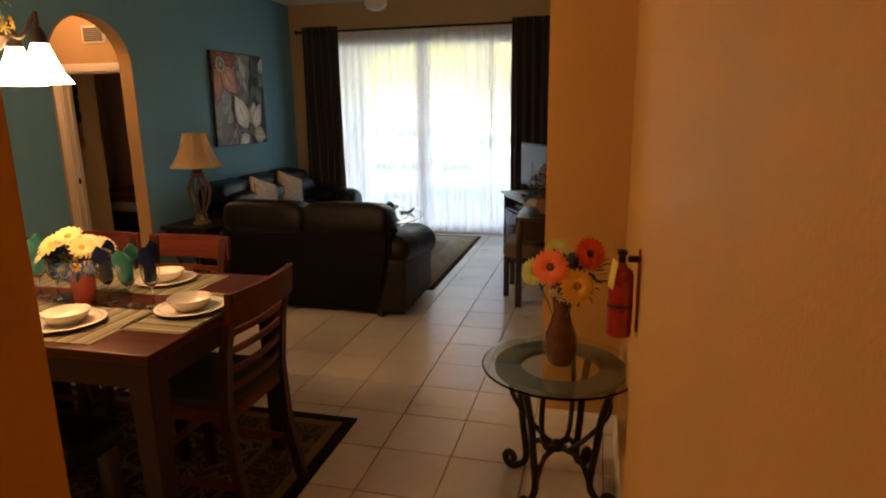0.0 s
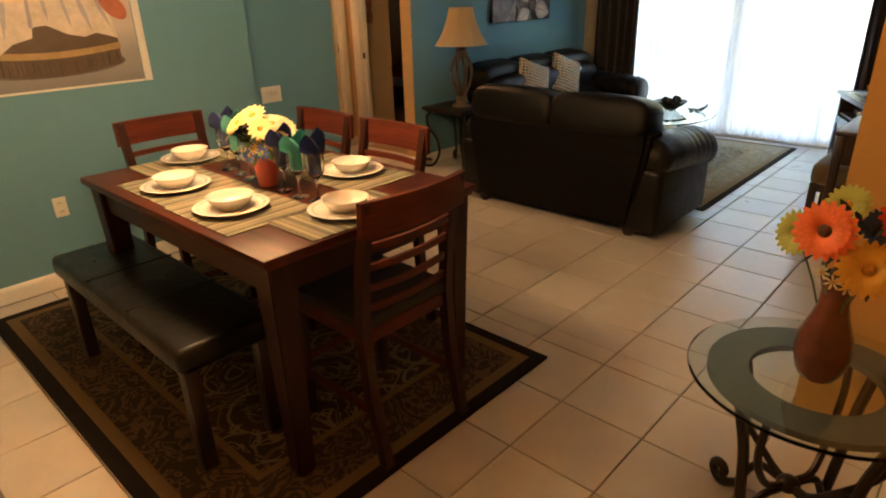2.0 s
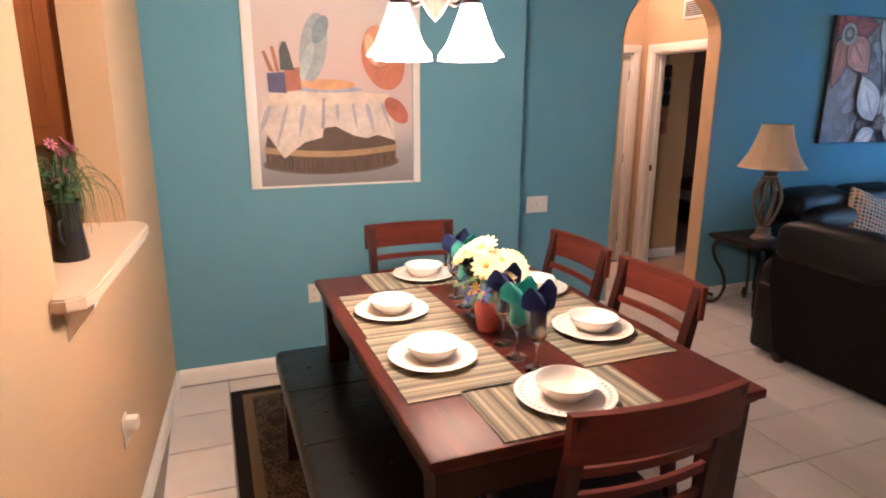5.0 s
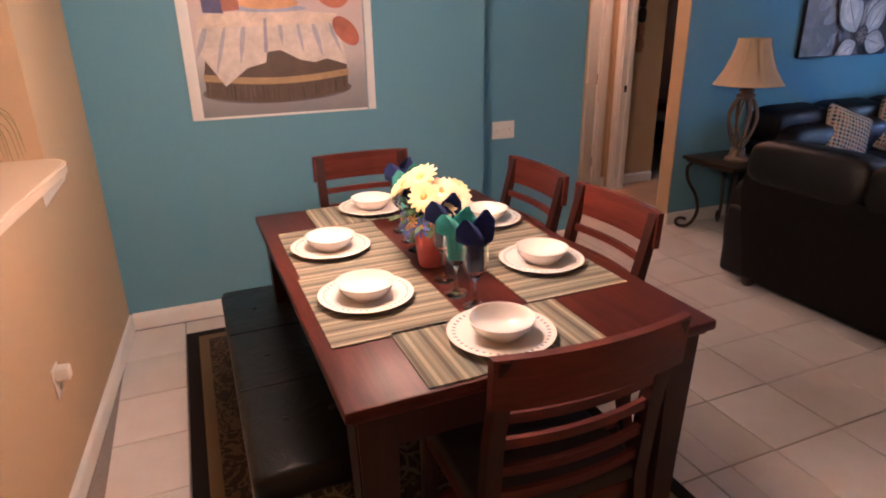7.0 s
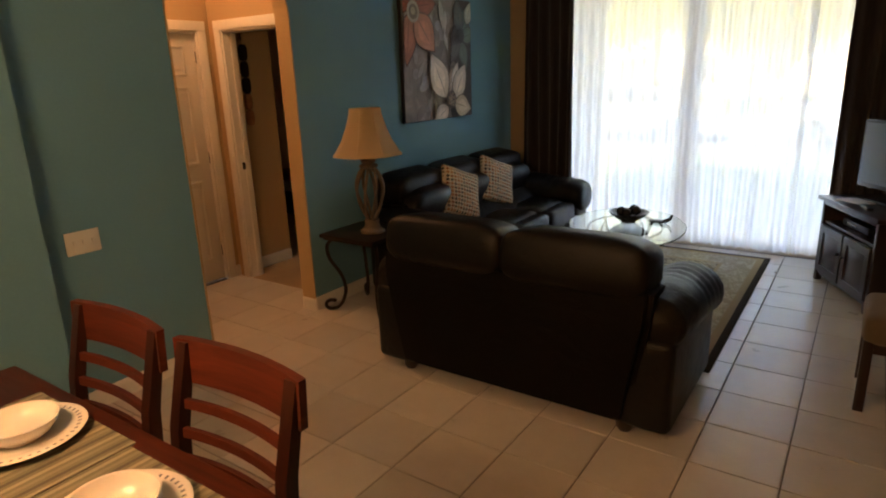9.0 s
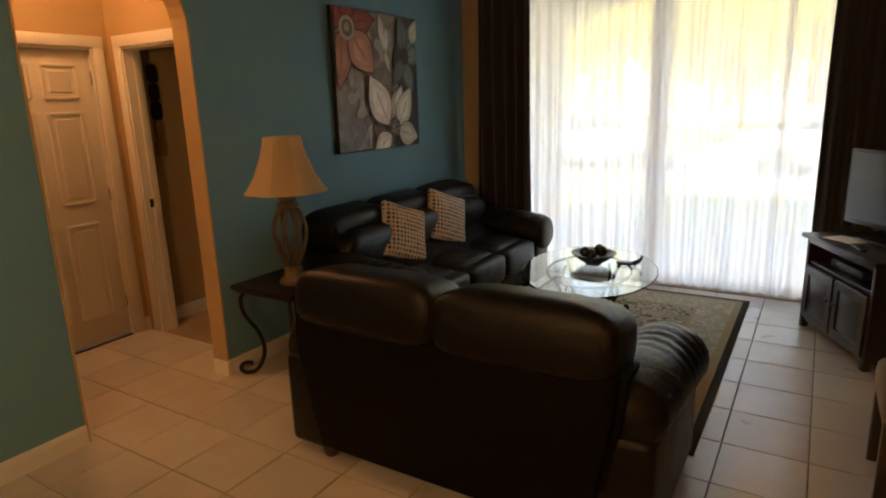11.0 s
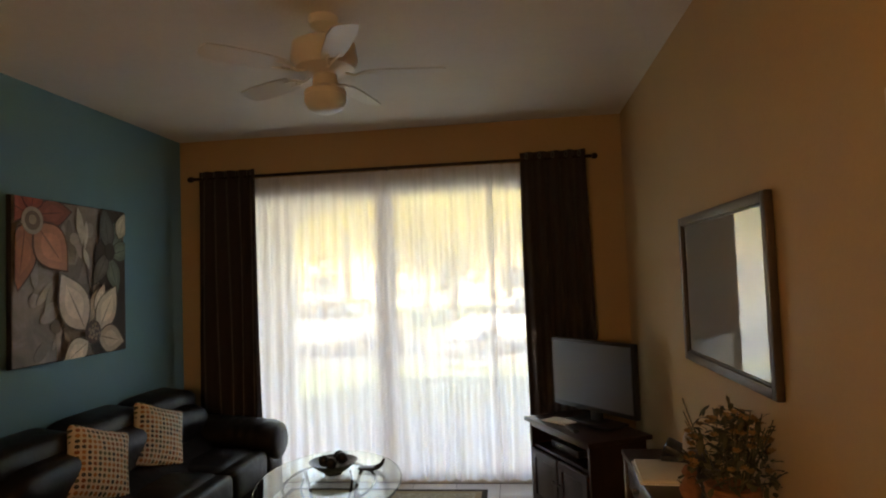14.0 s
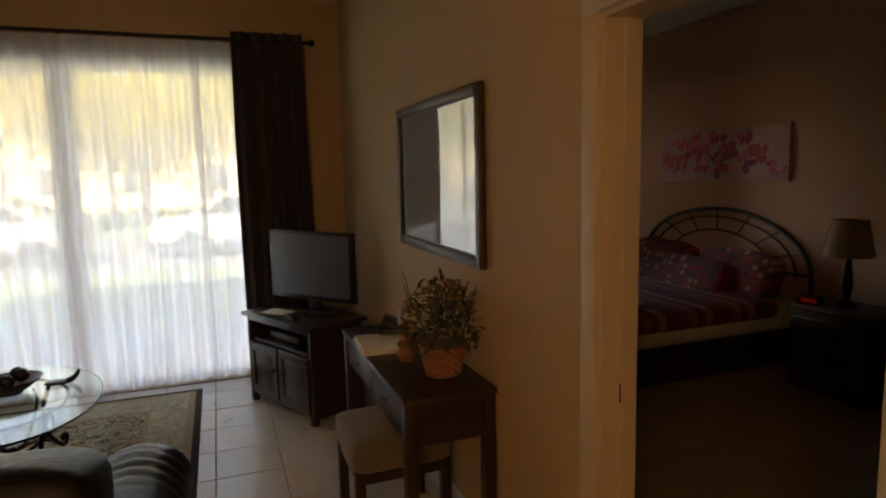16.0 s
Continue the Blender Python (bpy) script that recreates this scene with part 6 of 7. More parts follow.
ob = thing("daisy_pot", (-0.955, 3.508, ZT), "coral pot of cream and yellow daisies as a table centrepiece", "flowers")
part("pot", lathe(nb(), [(0.0, 0.0), (0.036, 0.0), (0.040, 0.01), (0.052, 0.115), (0.055, 0.125), (0.048, 0.125), (0.038, 0.02), (0, 0.016)], seg=24), paint("coral_pot", (0.62, 0.13, 0.10), 0.4, vary=0.08, grain=0.05), ob, "coral pink pot")
tips = []
rnd = random.Random(11)
DA = [(-0.075, -0.055, 0.255, 0.062, "cream"), (-0.02, -0.02, 0.285, 0.058, "cream"), (0.035, 0.03, 0.25, 0.052, "white"), (0.085, 0.055, 0.235, 0.050, "white"), (0.02, 0.08, 0.245, 0.05, "cream"), (-0.10, 0.02, 0.235, 0.055, "cream"), (-0.05, 0.075, 0.23, 0.05, "white"), (0.11, -0.005, 0.215, 0.046, "white"), (0.06, -0.04, 0.245, 0.05, "cream"), (-0.13, -0.05, 0.21, 0.05, "white")]
for x, y, z, r, kind in DA:
    blossom(ob, (x, y, z), (x + 0.05, y - 0.05, 0.12), r, kind, count=14)
    tips.append((x, y, z))
for k in range(9):
    x, y, z = rnd.uniform(-0.08, 0.09), rnd.uniform(-0.09, 0.06), rnd.uniform(0.15, 0.22)
    blossom(ob, (x, y, z), (x, y - 0.06, 0.08), 0.022, "yellow", 1, 8)
for x, y, z in ((-0.03, -0.08, 0.155), (0.03, -0.085, 0.145), (0.085, -0.06, 0.16)):
    blossom(ob, (x, y, z), (x, y - 0.1, 0.05), 0.034, "blue", 1, 9)
stems_to(ob, (0, 0, 0.03), tips)
foliage(ob, (0, 0, 0.17), (0.10, 0.10, 0.06), 90, 5)

# chandelier
ob = thing("chandelier", (CHANDELIER[0], CHANDELIER[1], 1.765), "bronze four-light chandelier with lit bell shades and a flower garland", "chandelier")
part("canopy", lathe(nb(), [(0.0, 1.265), (0.065, 1.265), (0.06, 1.24), (0.012, 1.225), (0, 1.225)], seg=24), IRON, ob)
bm = nb()
z = 1.23
while z > 0.52:
    turn = 0 if int(z * 100) % 2 else 90
    pts = [pose(0, 0, 0, 0, 0, turn) @ Vector((0.010 * math.cos(q), 0, z - 0.016 + 0.018 * math.sin(q))) for q in [2 * math.pi * k / 10 for k in range(11)]]
    tube(bm, pts, 0.0028, 5)
    z -= 0.027
part("chain", bm, IRON, ob)
part("column", lathe(nb(), [(0.0, 0.53), (0.012, 0.52), (0.016, 0.46), (0.034, 0.40), (0.018, 0.34), (0.014, 0.25), (0.04, 0.21), (0.045, 0.17), (0.02, 0.13), (0.0, 0.11)], seg=20), IRON, ob)
LITGLASS = lit("lit_frosted_shade", (1.0, 0.62, 0.30), 1.0)
for k in range(4):
    a = radians(25 + 90 * k)
    c, s = math.cos(a), math.sin(a)
    arm = part("arm", tube(nb(), curve_points([(0.03 * c, 0.03 * s, 0.19), (0.09 * c, 0.09 * s, 0.17), (0.14 * c, 0.14 * s, 0.25), (0.145 * c, 0.145 * s, 0.24), (0.145 * c, 0.145 * s, 0.17)], 7), 0.008, 8), IRON, ob)
    part("socket", lathe(nb(), [(0.014, 0.20), (0.026, 0.17), (0.028, 0.14), (0.02, 0.135)], (0.145 * c, 0.145 * s, 0), seg=16), IRON, arm)
    bm = lathe(nb(), [(0.026, 0.145), (0.034, 0.12), (0.050, 0.08), (0.066, 0.04), (0.088, 0.012), (0.092, 0.006)], (0.145 * c, 0.145 * s, 0), seg=28)
    bm.faces.ensure_lookup_table()
    bmesh.ops.delete(bm, geom=[f for f in bm.faces if len(f.verts) > 8], context="FACES")
    bmesh.ops.solidify(bm, geom=bm.faces[:], thickness=0.003)
    part("shade", bm, LITGLASS, arm, "lit frosted glass bell shade").visible_shadow = False
rnd = random.Random(9)
for k in range(16):
    z = 0.20 + 0.022 * k
    a = k * 1.1
    r = 0.05 + 0.012 * math.sin(k)
    blossom(ob, (r * math.cos(a), r * math.sin(a), z), (math.cos(a), math.sin(a), 0.2), 0.028, "yellow" if k % 2 else "cream", 1, 8)
foliage(ob, (0, 0, 0.36), (0.07, 0.07, 0.18), 60, 8, (0.02, 0.04))

# mural panel: a painted still life on the dining wall
ob = thing("mural", (-2.778, 3.372, 1.14), "painted wall panel of a cloth-covered barrel with white border", "painting", rz=90)
MW, MH = 1.005, 1.32
sky_m, skt, skb = nodes_of("mural_ground")
sp = skt.nodes.new("ShaderNodeSeparateXYZ")
tc = skt.nodes.new("ShaderNodeTexCoord")
skt.links.new(tc.outputs["Object"], sp.inputs[0])
hz = math_node(skt, "ADD", math_node(skt, "MULTIPLY", sp.outputs[2], 0.75), math_node(skt, "MULTIPLY", noise_of(skt, coords(skt), 3.0, 4), 0.12))
skt.links.new(ramp(skt, hz, ((0.05, (0.20, 0.19, 0.18)), (0.20, (0.34, 0.31, 0.29)), (0.30, (0.55, 0.47, 0.42)), (0.55, (0.60, 0.44, 0.38)), (0.9, (0.62, 0.55, 0.48)))), skb.inputs["Base Color"])
skb.inputs["Roughness"].default_value = 0.6
part("painted_ground", box(nb(), (0, -0.004, MH / 2), (MW - 0.10, 0.008, MH - 0.02)), sky_m, ob)
part("border", box(nb(), (-MW / 2 + 0.028, -0.006, MH / 2), (0.056, 0.012, MH), bev=0.002), WHITE, ob)
part("border", box(nb(), (MW / 2 - 0.022, -0.006, MH / 2), (0.044, 0.012, MH), bev=0.002), WHITE, ob)
part("border", box(nb(), (0, -0.006, 0.006), (MW - 0.10, 0.012, 0.012)), WHITE, ob)
BROWN, CLOTH, SHADOWC = (0.10, 0.062, 0.032), (0.62, 0.52, 0.42), (0.34, 0.30, 0.34)
mural = [
    (oval(0.00, 0.13, 0.40, 0.075, 30), (0.13, 0.11, 0.10)),
    ([(-0.38, 0.24)] + [(-0.38 + 0.76 * k / 16, 0.11 - 0.05 * math.sin(math.pi * k / 16)) for k in range(17)] + [(0.38, 0.26), (0.34, 0.46), (-0.34, 0.46)], BROWN),
    ([(-0.385, 0.23)] + [(-0.385 + 0.77 * k / 16, 0.205 - 0.035 * math.sin(math.pi * k / 16)) for k in range(17)] + [(0.385, 0.23)] + [(0.385 - 0.77 * k / 16, 0.245 - 0.035 * math.sin(math.pi * k / 16)) for k in range(17)], (0.38, 0.24, 0.09)),
    ([(-0.38, 0.56), (-0.40, 0.40), (-0.37, 0.33), (-0.28, 0.17), (-0.16, 0.27), (-0.06, 0.30), (-0.05, 0.36), (0.02, 0.37), (0.12, 0.31), (0.20, 0.29), (0.27, 0.31), (0.38, 0.27), (0.34, 0.56)], CLOTH),
    ([(-0.38, 0.56), (-0.385, 0.50), (0.345, 0.52), (0.34, 0.575), (0.0, 0.60), (-0.30, 0.585)], (0.66, 0.52, 0.38)),
    ([(-0.065, 0.36), (-0.05, 0.55), (-0.035, 0.55), (-0.045, 0.35)], SHADOWC),
    (oval(-0.01, 0.605, 0.19, 0.020, 24), (0.36, 0.36, 0.46)),
    (oval(-0.02, 0.635, 0.16, 0.034, 24), (0.62, 0.33, 0.12)),
    ([(-0.345, 0.585), (-0.35, 0.70), (-0.25, 0.71), (-0.245, 0.58)], (0.09, 0.075, 0.16)),
    ([(-0.25, 0.59), (-0.255, 0.73), (-0.17, 0.74), (-0.165, 0.60)], (0.36, 0.12, 0.05)),
    ([(-0.335, 0.71), (-0.37, 0.83), (-0.355, 0.835), (-0.31, 0.71)], (0.33, 0.13, 0.05)),
    ([(-0.30, 0.71), (-0.325, 0.86), (-0.305, 0.86), (-0.28, 0.71)], (0.36, 0.15, 0.06)),
    ([(-0.275, 0.72), (-0.275, 0.84), (-0.26, 0.89), (-0.24, 0.89), (-0.225, 0.84), (-0.20, 0.72)], (0.06, 0.065, 0.05)),
    (oval(0.31, 0.80, 0.125, 0.20, 28, turn=12), (0.50, 0.17, 0.07)),
    (oval(0.385, 0.47, 0.055, 0.10, 20, turn=35), (0.40, 0.12, 0.055)),
    (oval(-0.09, 0.86, 0.075, 0.21, 26, turn=-8), (0.34, 0.36, 0.36)),
]
rnd = random.Random(23)
for k in range(34):
    x = -0.37 + 0.74 * k / 33 + rnd.uniform(-0.008, 0.008)
    low = 0.11 - 0.05 * math.sin(math.pi * (x + 0.38) / 0.76) + rnd.uniform(0.0, 0.03)
    tone = rnd.uniform(0.35, 1.5)
    mural.insert(2, ([(x, low), (x + rnd.uniform(0.005, 0.014), low), (x + rnd.uniform(0.004, 0.012), low + rnd.uniform(0.05, 0.11)), (x, low + rnd.uniform(0.05, 0.11))], tuple(tone * c for c in BROWN)))
at = next(k for k, (o, c) in enumerate(mural) if c == CLOTH) + 1
for x, z0, z1, w in ((-0.33, 0.30, 0.54, 0.030), (-0.24, 0.22, 0.54, 0.020), (-0.15, 0.29, 0.55, 0.026), (0.03, 0.39, 0.55, 0.022), (0.12, 0.34, 0.55, 0.018), (0.20, 0.31, 0.55, 0.028), (0.29, 0.32, 0.54, 0.022)):
    mural.insert(at, (leaf_outline(x, z1, z1 - z0, w, -90 + 60 * x), (0.40, 0.36, 0.38)))
mural += [
    (oval(0.28, 0.88, 0.085, 0.13, 24, turn=8), (0.60, 0.28, 0.13)),
    (oval(0.24, 0.86, 0.030, 0.10, 18, turn=14), (0.68, 0.44, 0.22)),
    (oval(-0.05, 0.97, 0.040, 0.09, 20, turn=-20), (0.22, 0.27, 0.27)),
    (oval(-0.13, 0.78, 0.028, 0.12, 20, turn=-16), (0.42, 0.47, 0.45)),
]
mural = [([(x - 0.035, 0.02 + 0.88 * z) for x, z in o], c) for o, c in mural]
for k, (o, c) in enumerate(mural):
    art(o, c, ob, 0.0100 + 0.0002 * k)

# plates on the walls
IVORY = paint("ivory_plastic", (0.70, 0.66, 0.56), 0.4, vary=0.04, grain=0.03)


def outlet(name, m, label):
    o = new(name)
    o.matrix_world = m
    tagged(o, label, "outlet")
    part("plate", box(nb(), (0, -0.003, 0), (0.072, 0.006, 0.116), bev=0.002), IVORY, o)
    for z in (-0.026, 0.026):
        s = part("socket", box(nb(), (0, -0.0065, z), (0.034, 0.003, 0.030), bev=0.001), IVORY, o)
        part("slot", box(nb(), (-0.007, -0.0082, z), (0.003, 0.001, 0.010)), BLACKPLASTIC, s)
        part("slot", box(nb(), (0.007, -0.0082, z), (0.003, 0.001, 0.010)), BLACKPLASTIC, s)
    return o


outlet("outlet", pose(-2.779, 3.19, 0.485, 0, 0, 90), "ivory wall outlet on the teal dining wall")
msw = SW.matrix_world.copy()
o = outlet("outlet", msw @ pose(1.31, 0.001, 0.46, 0, 0, 180), "ivory outlet with a small plug-in on the cream wall")
part("plug_in", box(nb(), (0, -0.028, 0.028), (0.045, 0.045, 0.05), bev=0.008), IVORY, o)
ob = thing("switch_plate", (-2.999, 4.835, 0.905), "ivory double light switch plate on the teal wall", "light switch", rz=90)
part("plate", box(nb(), (0, -0.003, 0), (0.17, 0.006, 0.118), bev=0.002), IVORY, ob)
for x in (-0.046, 0.0, 0.046):
    part("toggle", box(nb(), (x, -0.010, 0.003), (0.010, 0.014, 0.022), bev=0.002), IVORY, ob)
ob = new("thermostat")
ob.matrix_world = msw @ pose(2.635, 0.001, 1.255, 0, 0, 180)
tagged(ob, "white digital thermostat on the cream wall", "thermostat")
part("case", box(nb(), (0, -0.013, 0), (0.15, 0.026, 0.11), bev=0.012), FANWHITE, ob)
part("display", box(nb(), (-0.015, -0.0265, 0.008), (0.06, 0.002, 0.038)), CARGLASS, ob)
for k in range(3):
    part("button", box(nb(), (0.048, -0.027, 0.028 - 0.026 * k), (0.014, 0.004, 0.012), bev=0.002), GREYIRON, ob)

# jug of grasses on the pass-through sill
ob = new("flower_jug")
ob.matrix_world = msw @ pose(1.43, -0.055, 1.15, 0, 0, 0) @ Matrix.Diagonal((0.80, 0.80, 0.80, 1))
tagged(ob, "dark metal jug of wild flowers and trailing grass on the sill", "flowers")
JUG = paint("dark_metal_jug", (0.022, 0.021, 0.022), 0.4, metal=0.5, vary=0.2, grain=0.1)
part("jug", lathe(nb(), [(0.0, 0.0), (0.065, 0.0), (0.066, 0.008), (0.050, 0.165), (0.050, 0.175), (0.064, 0.235), (0.060, 0.235), (0.046, 0.175), (0.055, 0.02), (0, 0.015)], seg=28), JUG, ob)
part("handle", tube(nb(), curve_points([(0.052, 0.0, 0.165), (0.095, 0.0, 0.16), (0.10, 0.0, 0.11), (0.062, 0.0, 0.07)], 6), 0.006, 7), JUG, ob)
bm = nb()
rnd = random.Random(21)
for k in range(70):
    a = rnd.uniform(0, 6.283)
    rr, hh = rnd.uniform(0.12, 0.32), rnd.uniform(0.02, 0.16)
    c, s = math.cos(a), math.sin(a) * 0.6
    pts = curve_points([(0.02 * c, 0.02 * s, 0.18), (0.45 * rr * c, 0.45 * rr * s, 0.27 + hh), (rr * c, rr * s, 0.25 + hh * 0.4), (rr * 1.12 * c, rr * 1.12 * s, 0.13 + hh * 0.2)], 4)
    tube(bm, pts, 0.0022, 4, 0.3)
part("grass", bm, GREENLEAF, ob)
foliage(ob, (0, 0, 0.29), (0.09, 0.06, 0.06), 60, 6, (0.04, 0.08))
tips = []
for k in range(20):
    a = rnd.uniform(0, 6.283)
    r = rnd.uniform(0.01, 0.12)
    p = (r * math.cos(a), r * 0.6 * math.sin(a), rnd.uniform(0.32, 0.47))
    blossom(ob, p, (p[0], p[1] + 0.1, 0.1), rnd.uniform(0.018, 0.030), "pink" if k % 3 == 0 else "plum", 1, 8, EYE_D)
    tips.append(p)
stems_to(ob, (0, 0, 0.12), tips, 0.0018)

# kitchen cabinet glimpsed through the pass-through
# oak lightened so that its colour carries the kitchen lamp's brightness
LAMPLIT_OAK = wood("lamplit_honey_oak", (0.44, 0.20, 0.06), (0.58, 0.30, 0.11), 0.4, 2)
ob = thing("kitchen_cabinet", (-2.74, 1.70, 1.42), "honey-coloured wall cabinet with the kitchen's light in its colour", "cabinet")
part("body", box(nb(), (0, 0, 0.40), (0.31, 0.66, 0.80), bev=0.003), LAMPLIT_OAK, ob)
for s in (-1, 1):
    d = part("door", box(nb(), (0.164, s * 0.166, 0.40), (0.018, 0.322, 0.79), bev=0.004), LAMPLIT_OAK, ob)
    part("panel", box(nb(), (0.174, s * 0.166, 0.40), (0.008, 0.20, 0.62), bev=0.003), LAMPLIT_OAK, d)
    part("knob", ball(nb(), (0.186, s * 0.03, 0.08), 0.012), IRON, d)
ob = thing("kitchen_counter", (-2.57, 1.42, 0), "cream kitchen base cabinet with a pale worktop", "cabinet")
part("body", box(nb(), (0, 0, 0.44), (0.60, 1.20, 0.88), bev=0.003), LAMPLIT_OAK, ob)
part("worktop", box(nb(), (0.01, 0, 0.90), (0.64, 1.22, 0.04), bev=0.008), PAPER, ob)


# ---- hallway ----
ob = thing("flower_vase", (1.0, 3.95, 0.602), "brown ceramic vase of orange and yellow gerberas on glass", "flowers")
VASE = paint("brown_glazed_ceramic", (0.115, 0.036, 0.020), 0.25, vary=0.3, scale=10, grain=0.05, coat=0.4)
part("vase", lathe(nb(), [(0.0, 0.0), (0.045, 0.0), (0.058, 0.022), (0.070, 0.075), (0.066, 0.125), (0.046, 0.180), (0.035, 0.225), (0.036, 0.26), (0.048, 0.30), (0.044, 0.30), (0.031, 0.255), (0.030, 0.225), (0.040, 0.180), (0.0, 0.02)], seg=32), VASE, ob)
GER = [(-0.045, -0.07, 0.435, 0.074, "orange"), (0.105, 0.02, 0.475, 0.070, "red"), (0.062, -0.08, 0.365, 0.070, "yellow"), (-0.115, -0.01, 0.395, 0.062, "lime"), (-0.03, 0.06, 0.47, 0.055, "lime"), (0.05, 0.08, 0.42, 0.05, "blue")]
for x, y, z, r, kind in GER:
    blossom(ob, (x, y, z), (x * 0.8, y - 0.16, 0.06), r, kind, 3, 20, EYE_D if kind in ("orange", "red") else EYE_Y)
stems_to(ob, (0, 0, 0.10), [(x, y, z) for x, y, z, r, k in GER], 0.0028)
foliage(ob, (0.03, 0.01, 0.385), (0.13, 0.08, 0.09), 110, 3, (0.03, 0.06), paint("dark_leaves", (0.020, 0.032, 0.028), 0.6, vary=0.4, scale=15, grain=0.1))
for k, (x, y, z) in enumerate(((-0.03, -0.09, 0.335), (0.0, -0.10, 0.32), (0.03, -0.09, 0.31))):
    blossom(ob, (x, y, z), (x, -0.2, 0.02), 0.020, "white", 1, 7)

RED = paint("red_enamel", (0.33, 0.012, 0.010), 0.28, vary=0.1, grain=0.0, coat=0.6)
ob = thing("fire_extinguisher", (1.205, 3.50, 0.925), "small red fire extinguisher with a yellow tag, hung on the wall", "fire extinguisher")
part("cylinder", lathe(nb(), [(0.0, 0.0), (0.040, 0.0), (0.044, 0.008), (0.044, 0.215), (0.038, 0.240), (0.018, 0.258), (0.016, 0.27), (0, 0.27)], seg=26), RED, ob)
part("band", lathe(nb(), [(0.0445, 0.11), (0.0455, 0.11), (0.0455, 0.122), (0.0445, 0.122)], seg=26), BLACKPLASTIC, ob)
part("valve", lathe(nb(), [(0.013, 0.268), (0.013, 0.295), (0.018, 0.30), (0.018, 0.315), (0, 0.318)], seg=14), IRON, ob)
bm = box(nb(), (-0.005, -0.03, 0.318), (0.016, 0.10, 0.006), rx=-12, bev=0.002)
box(bm, (-0.005, -0.03, 0.302), (0.016, 0.09, 0.006), rx=-4, bev=0.002)
part("lever", bm, IRON, ob)
part("hook", box(nb(), (0.045, 0.0, 0.285), (0.05, 0.03, 0.02), bev=0.003), IRON, ob)
part("bracket", box(nb(), (0.058, 0.0, 0.17), (0.006, 0.035, 0.30), bev=0.002), RED, ob)
part("tag", box(nb(), (-0.03, -0.035, 0.235), (0.002, 0.035, 0.11), rz=30, rx=14), paint("yellow_card", (0.62, 0.46, 0.08), 0.6, vary=0.06), ob, "yellow inspection tag")
ob.matrix_world = pose(1.211, 3.50, 0.915) @ Matrix.Diagonal((0.92, 0.92, 0.92, 1))

# ---- bedrooms seen through the doors ----
QUILT = stripes("striped_bed_quilt", 1, 0.42, [(0.20, 0.035, 0.03), (0.28, 0.10, 0.05), (0.12, 0.03, 0.03), (0.30, 0.16, 0.09), (0.16, 0.02, 0.02), (0.09, 0.04, 0.03)])
QUILTX = stripes("striped_bed_quilt_across", 0, 0.36, [(0.22, 0.035, 0.03), (0.30, 0.12, 0.06), (0.14, 0.03, 0.03), (0.34, 0.20, 0.12), (0.18, 0.02, 0.02), (0.10, 0.04, 0.03)])
FLORAL = dotted("floral_sham", (0.13, 0.035, 0.028), [(0.32, 0.02, 0.025), (0.08, 0.035, 0.028), (0.38, 0.20, 0.11), (0.26, 0.015, 0.02), (0.05, 0.022, 0.02)], 0.055)
LINEN = paint("cream_linen", (0.60, 0.54, 0.44), 0.85, vary=0.06, grain=0.3)


def bed(at, rz, label, widen=1.0):
    """Local: the head is at +y, the bed runs to -y."""
    ob = thing("bed", at, label, "bed", rz=rz)
    part("base", box(nb(), (0, -1.0, 0.17), (1.46, 1.94, 0.30), bev=0.02), ESPRESSO, ob)
    part("mattress", box(nb(), (0, -1.0, 0.43), (1.52, 1.98, 0.24), bev=0.06, seg=3), LINEN, ob)
    part("quilt", box(nb(), (0, -1.12, 0.50), (1.57, 1.76, 0.16), bev=0.07, seg=4), QUILT, ob, "red striped quilt")
    for x in (-0.38, 0.38):
        part("pillow", puff(nb(), (x, -0.20, 0.70), (0.66, 0.22, 0.44), 0.4, rx=-24), FLORAL, ob, "dark floral pillow")
        part("sham", puff(nb(), (x * 0.5, -0.38, 0.66), (0.48, 0.18, 0.34), 0.4, rx=-30), FLORAL, ob)
    head = part("headboard", tube(nb(), [(0.80 * math.cos(q), 0.03, 0.72 + 0.52 * math.sin(q)) for q in [math.pi * k / 24 for k in range(25)]], 0.019, 8), IRON, ob, "arched metal headboard")
    for q0 in (0.86, 0.62):
        part("inner_arch", tube(nb(), [(0.80 * q0 * math.cos(q), 0.03, 0.72 + 0.52 * q0 * math.sin(q)) for q in [math.pi * j / 20 for j in range(21)]], 0.010, 7), IRON, head)
    for x in (-0.80, 0.80):
        part("post", rod(nb(), (x, 0.03, 0.0), (x, 0.03, 0.74), 0.019, seg=10), IRON, head)
    for k in range(7):
        a = math.pi * (k + 1) / 8
        part("spindle", rod(nb(), (0.80 * 0.62 * math.cos(a), 0.03, 0.72 + 0.52 * 0.62 * math.sin(a)), (0.80 * math.cos(a), 0.03, 0.72 + 0.52 * math.sin(a)), 0.007, seg=7), IRON, head)
    part("cross_rail", rod(nb(), (-0.79, 0.03, 0.74), (0.79, 0.03, 0.74), 0.012, seg=8), IRON, head)
    for child in ob.children:
        child.matrix_local = Matrix.Diagonal((widen, 1, 1, 1))
    return ob


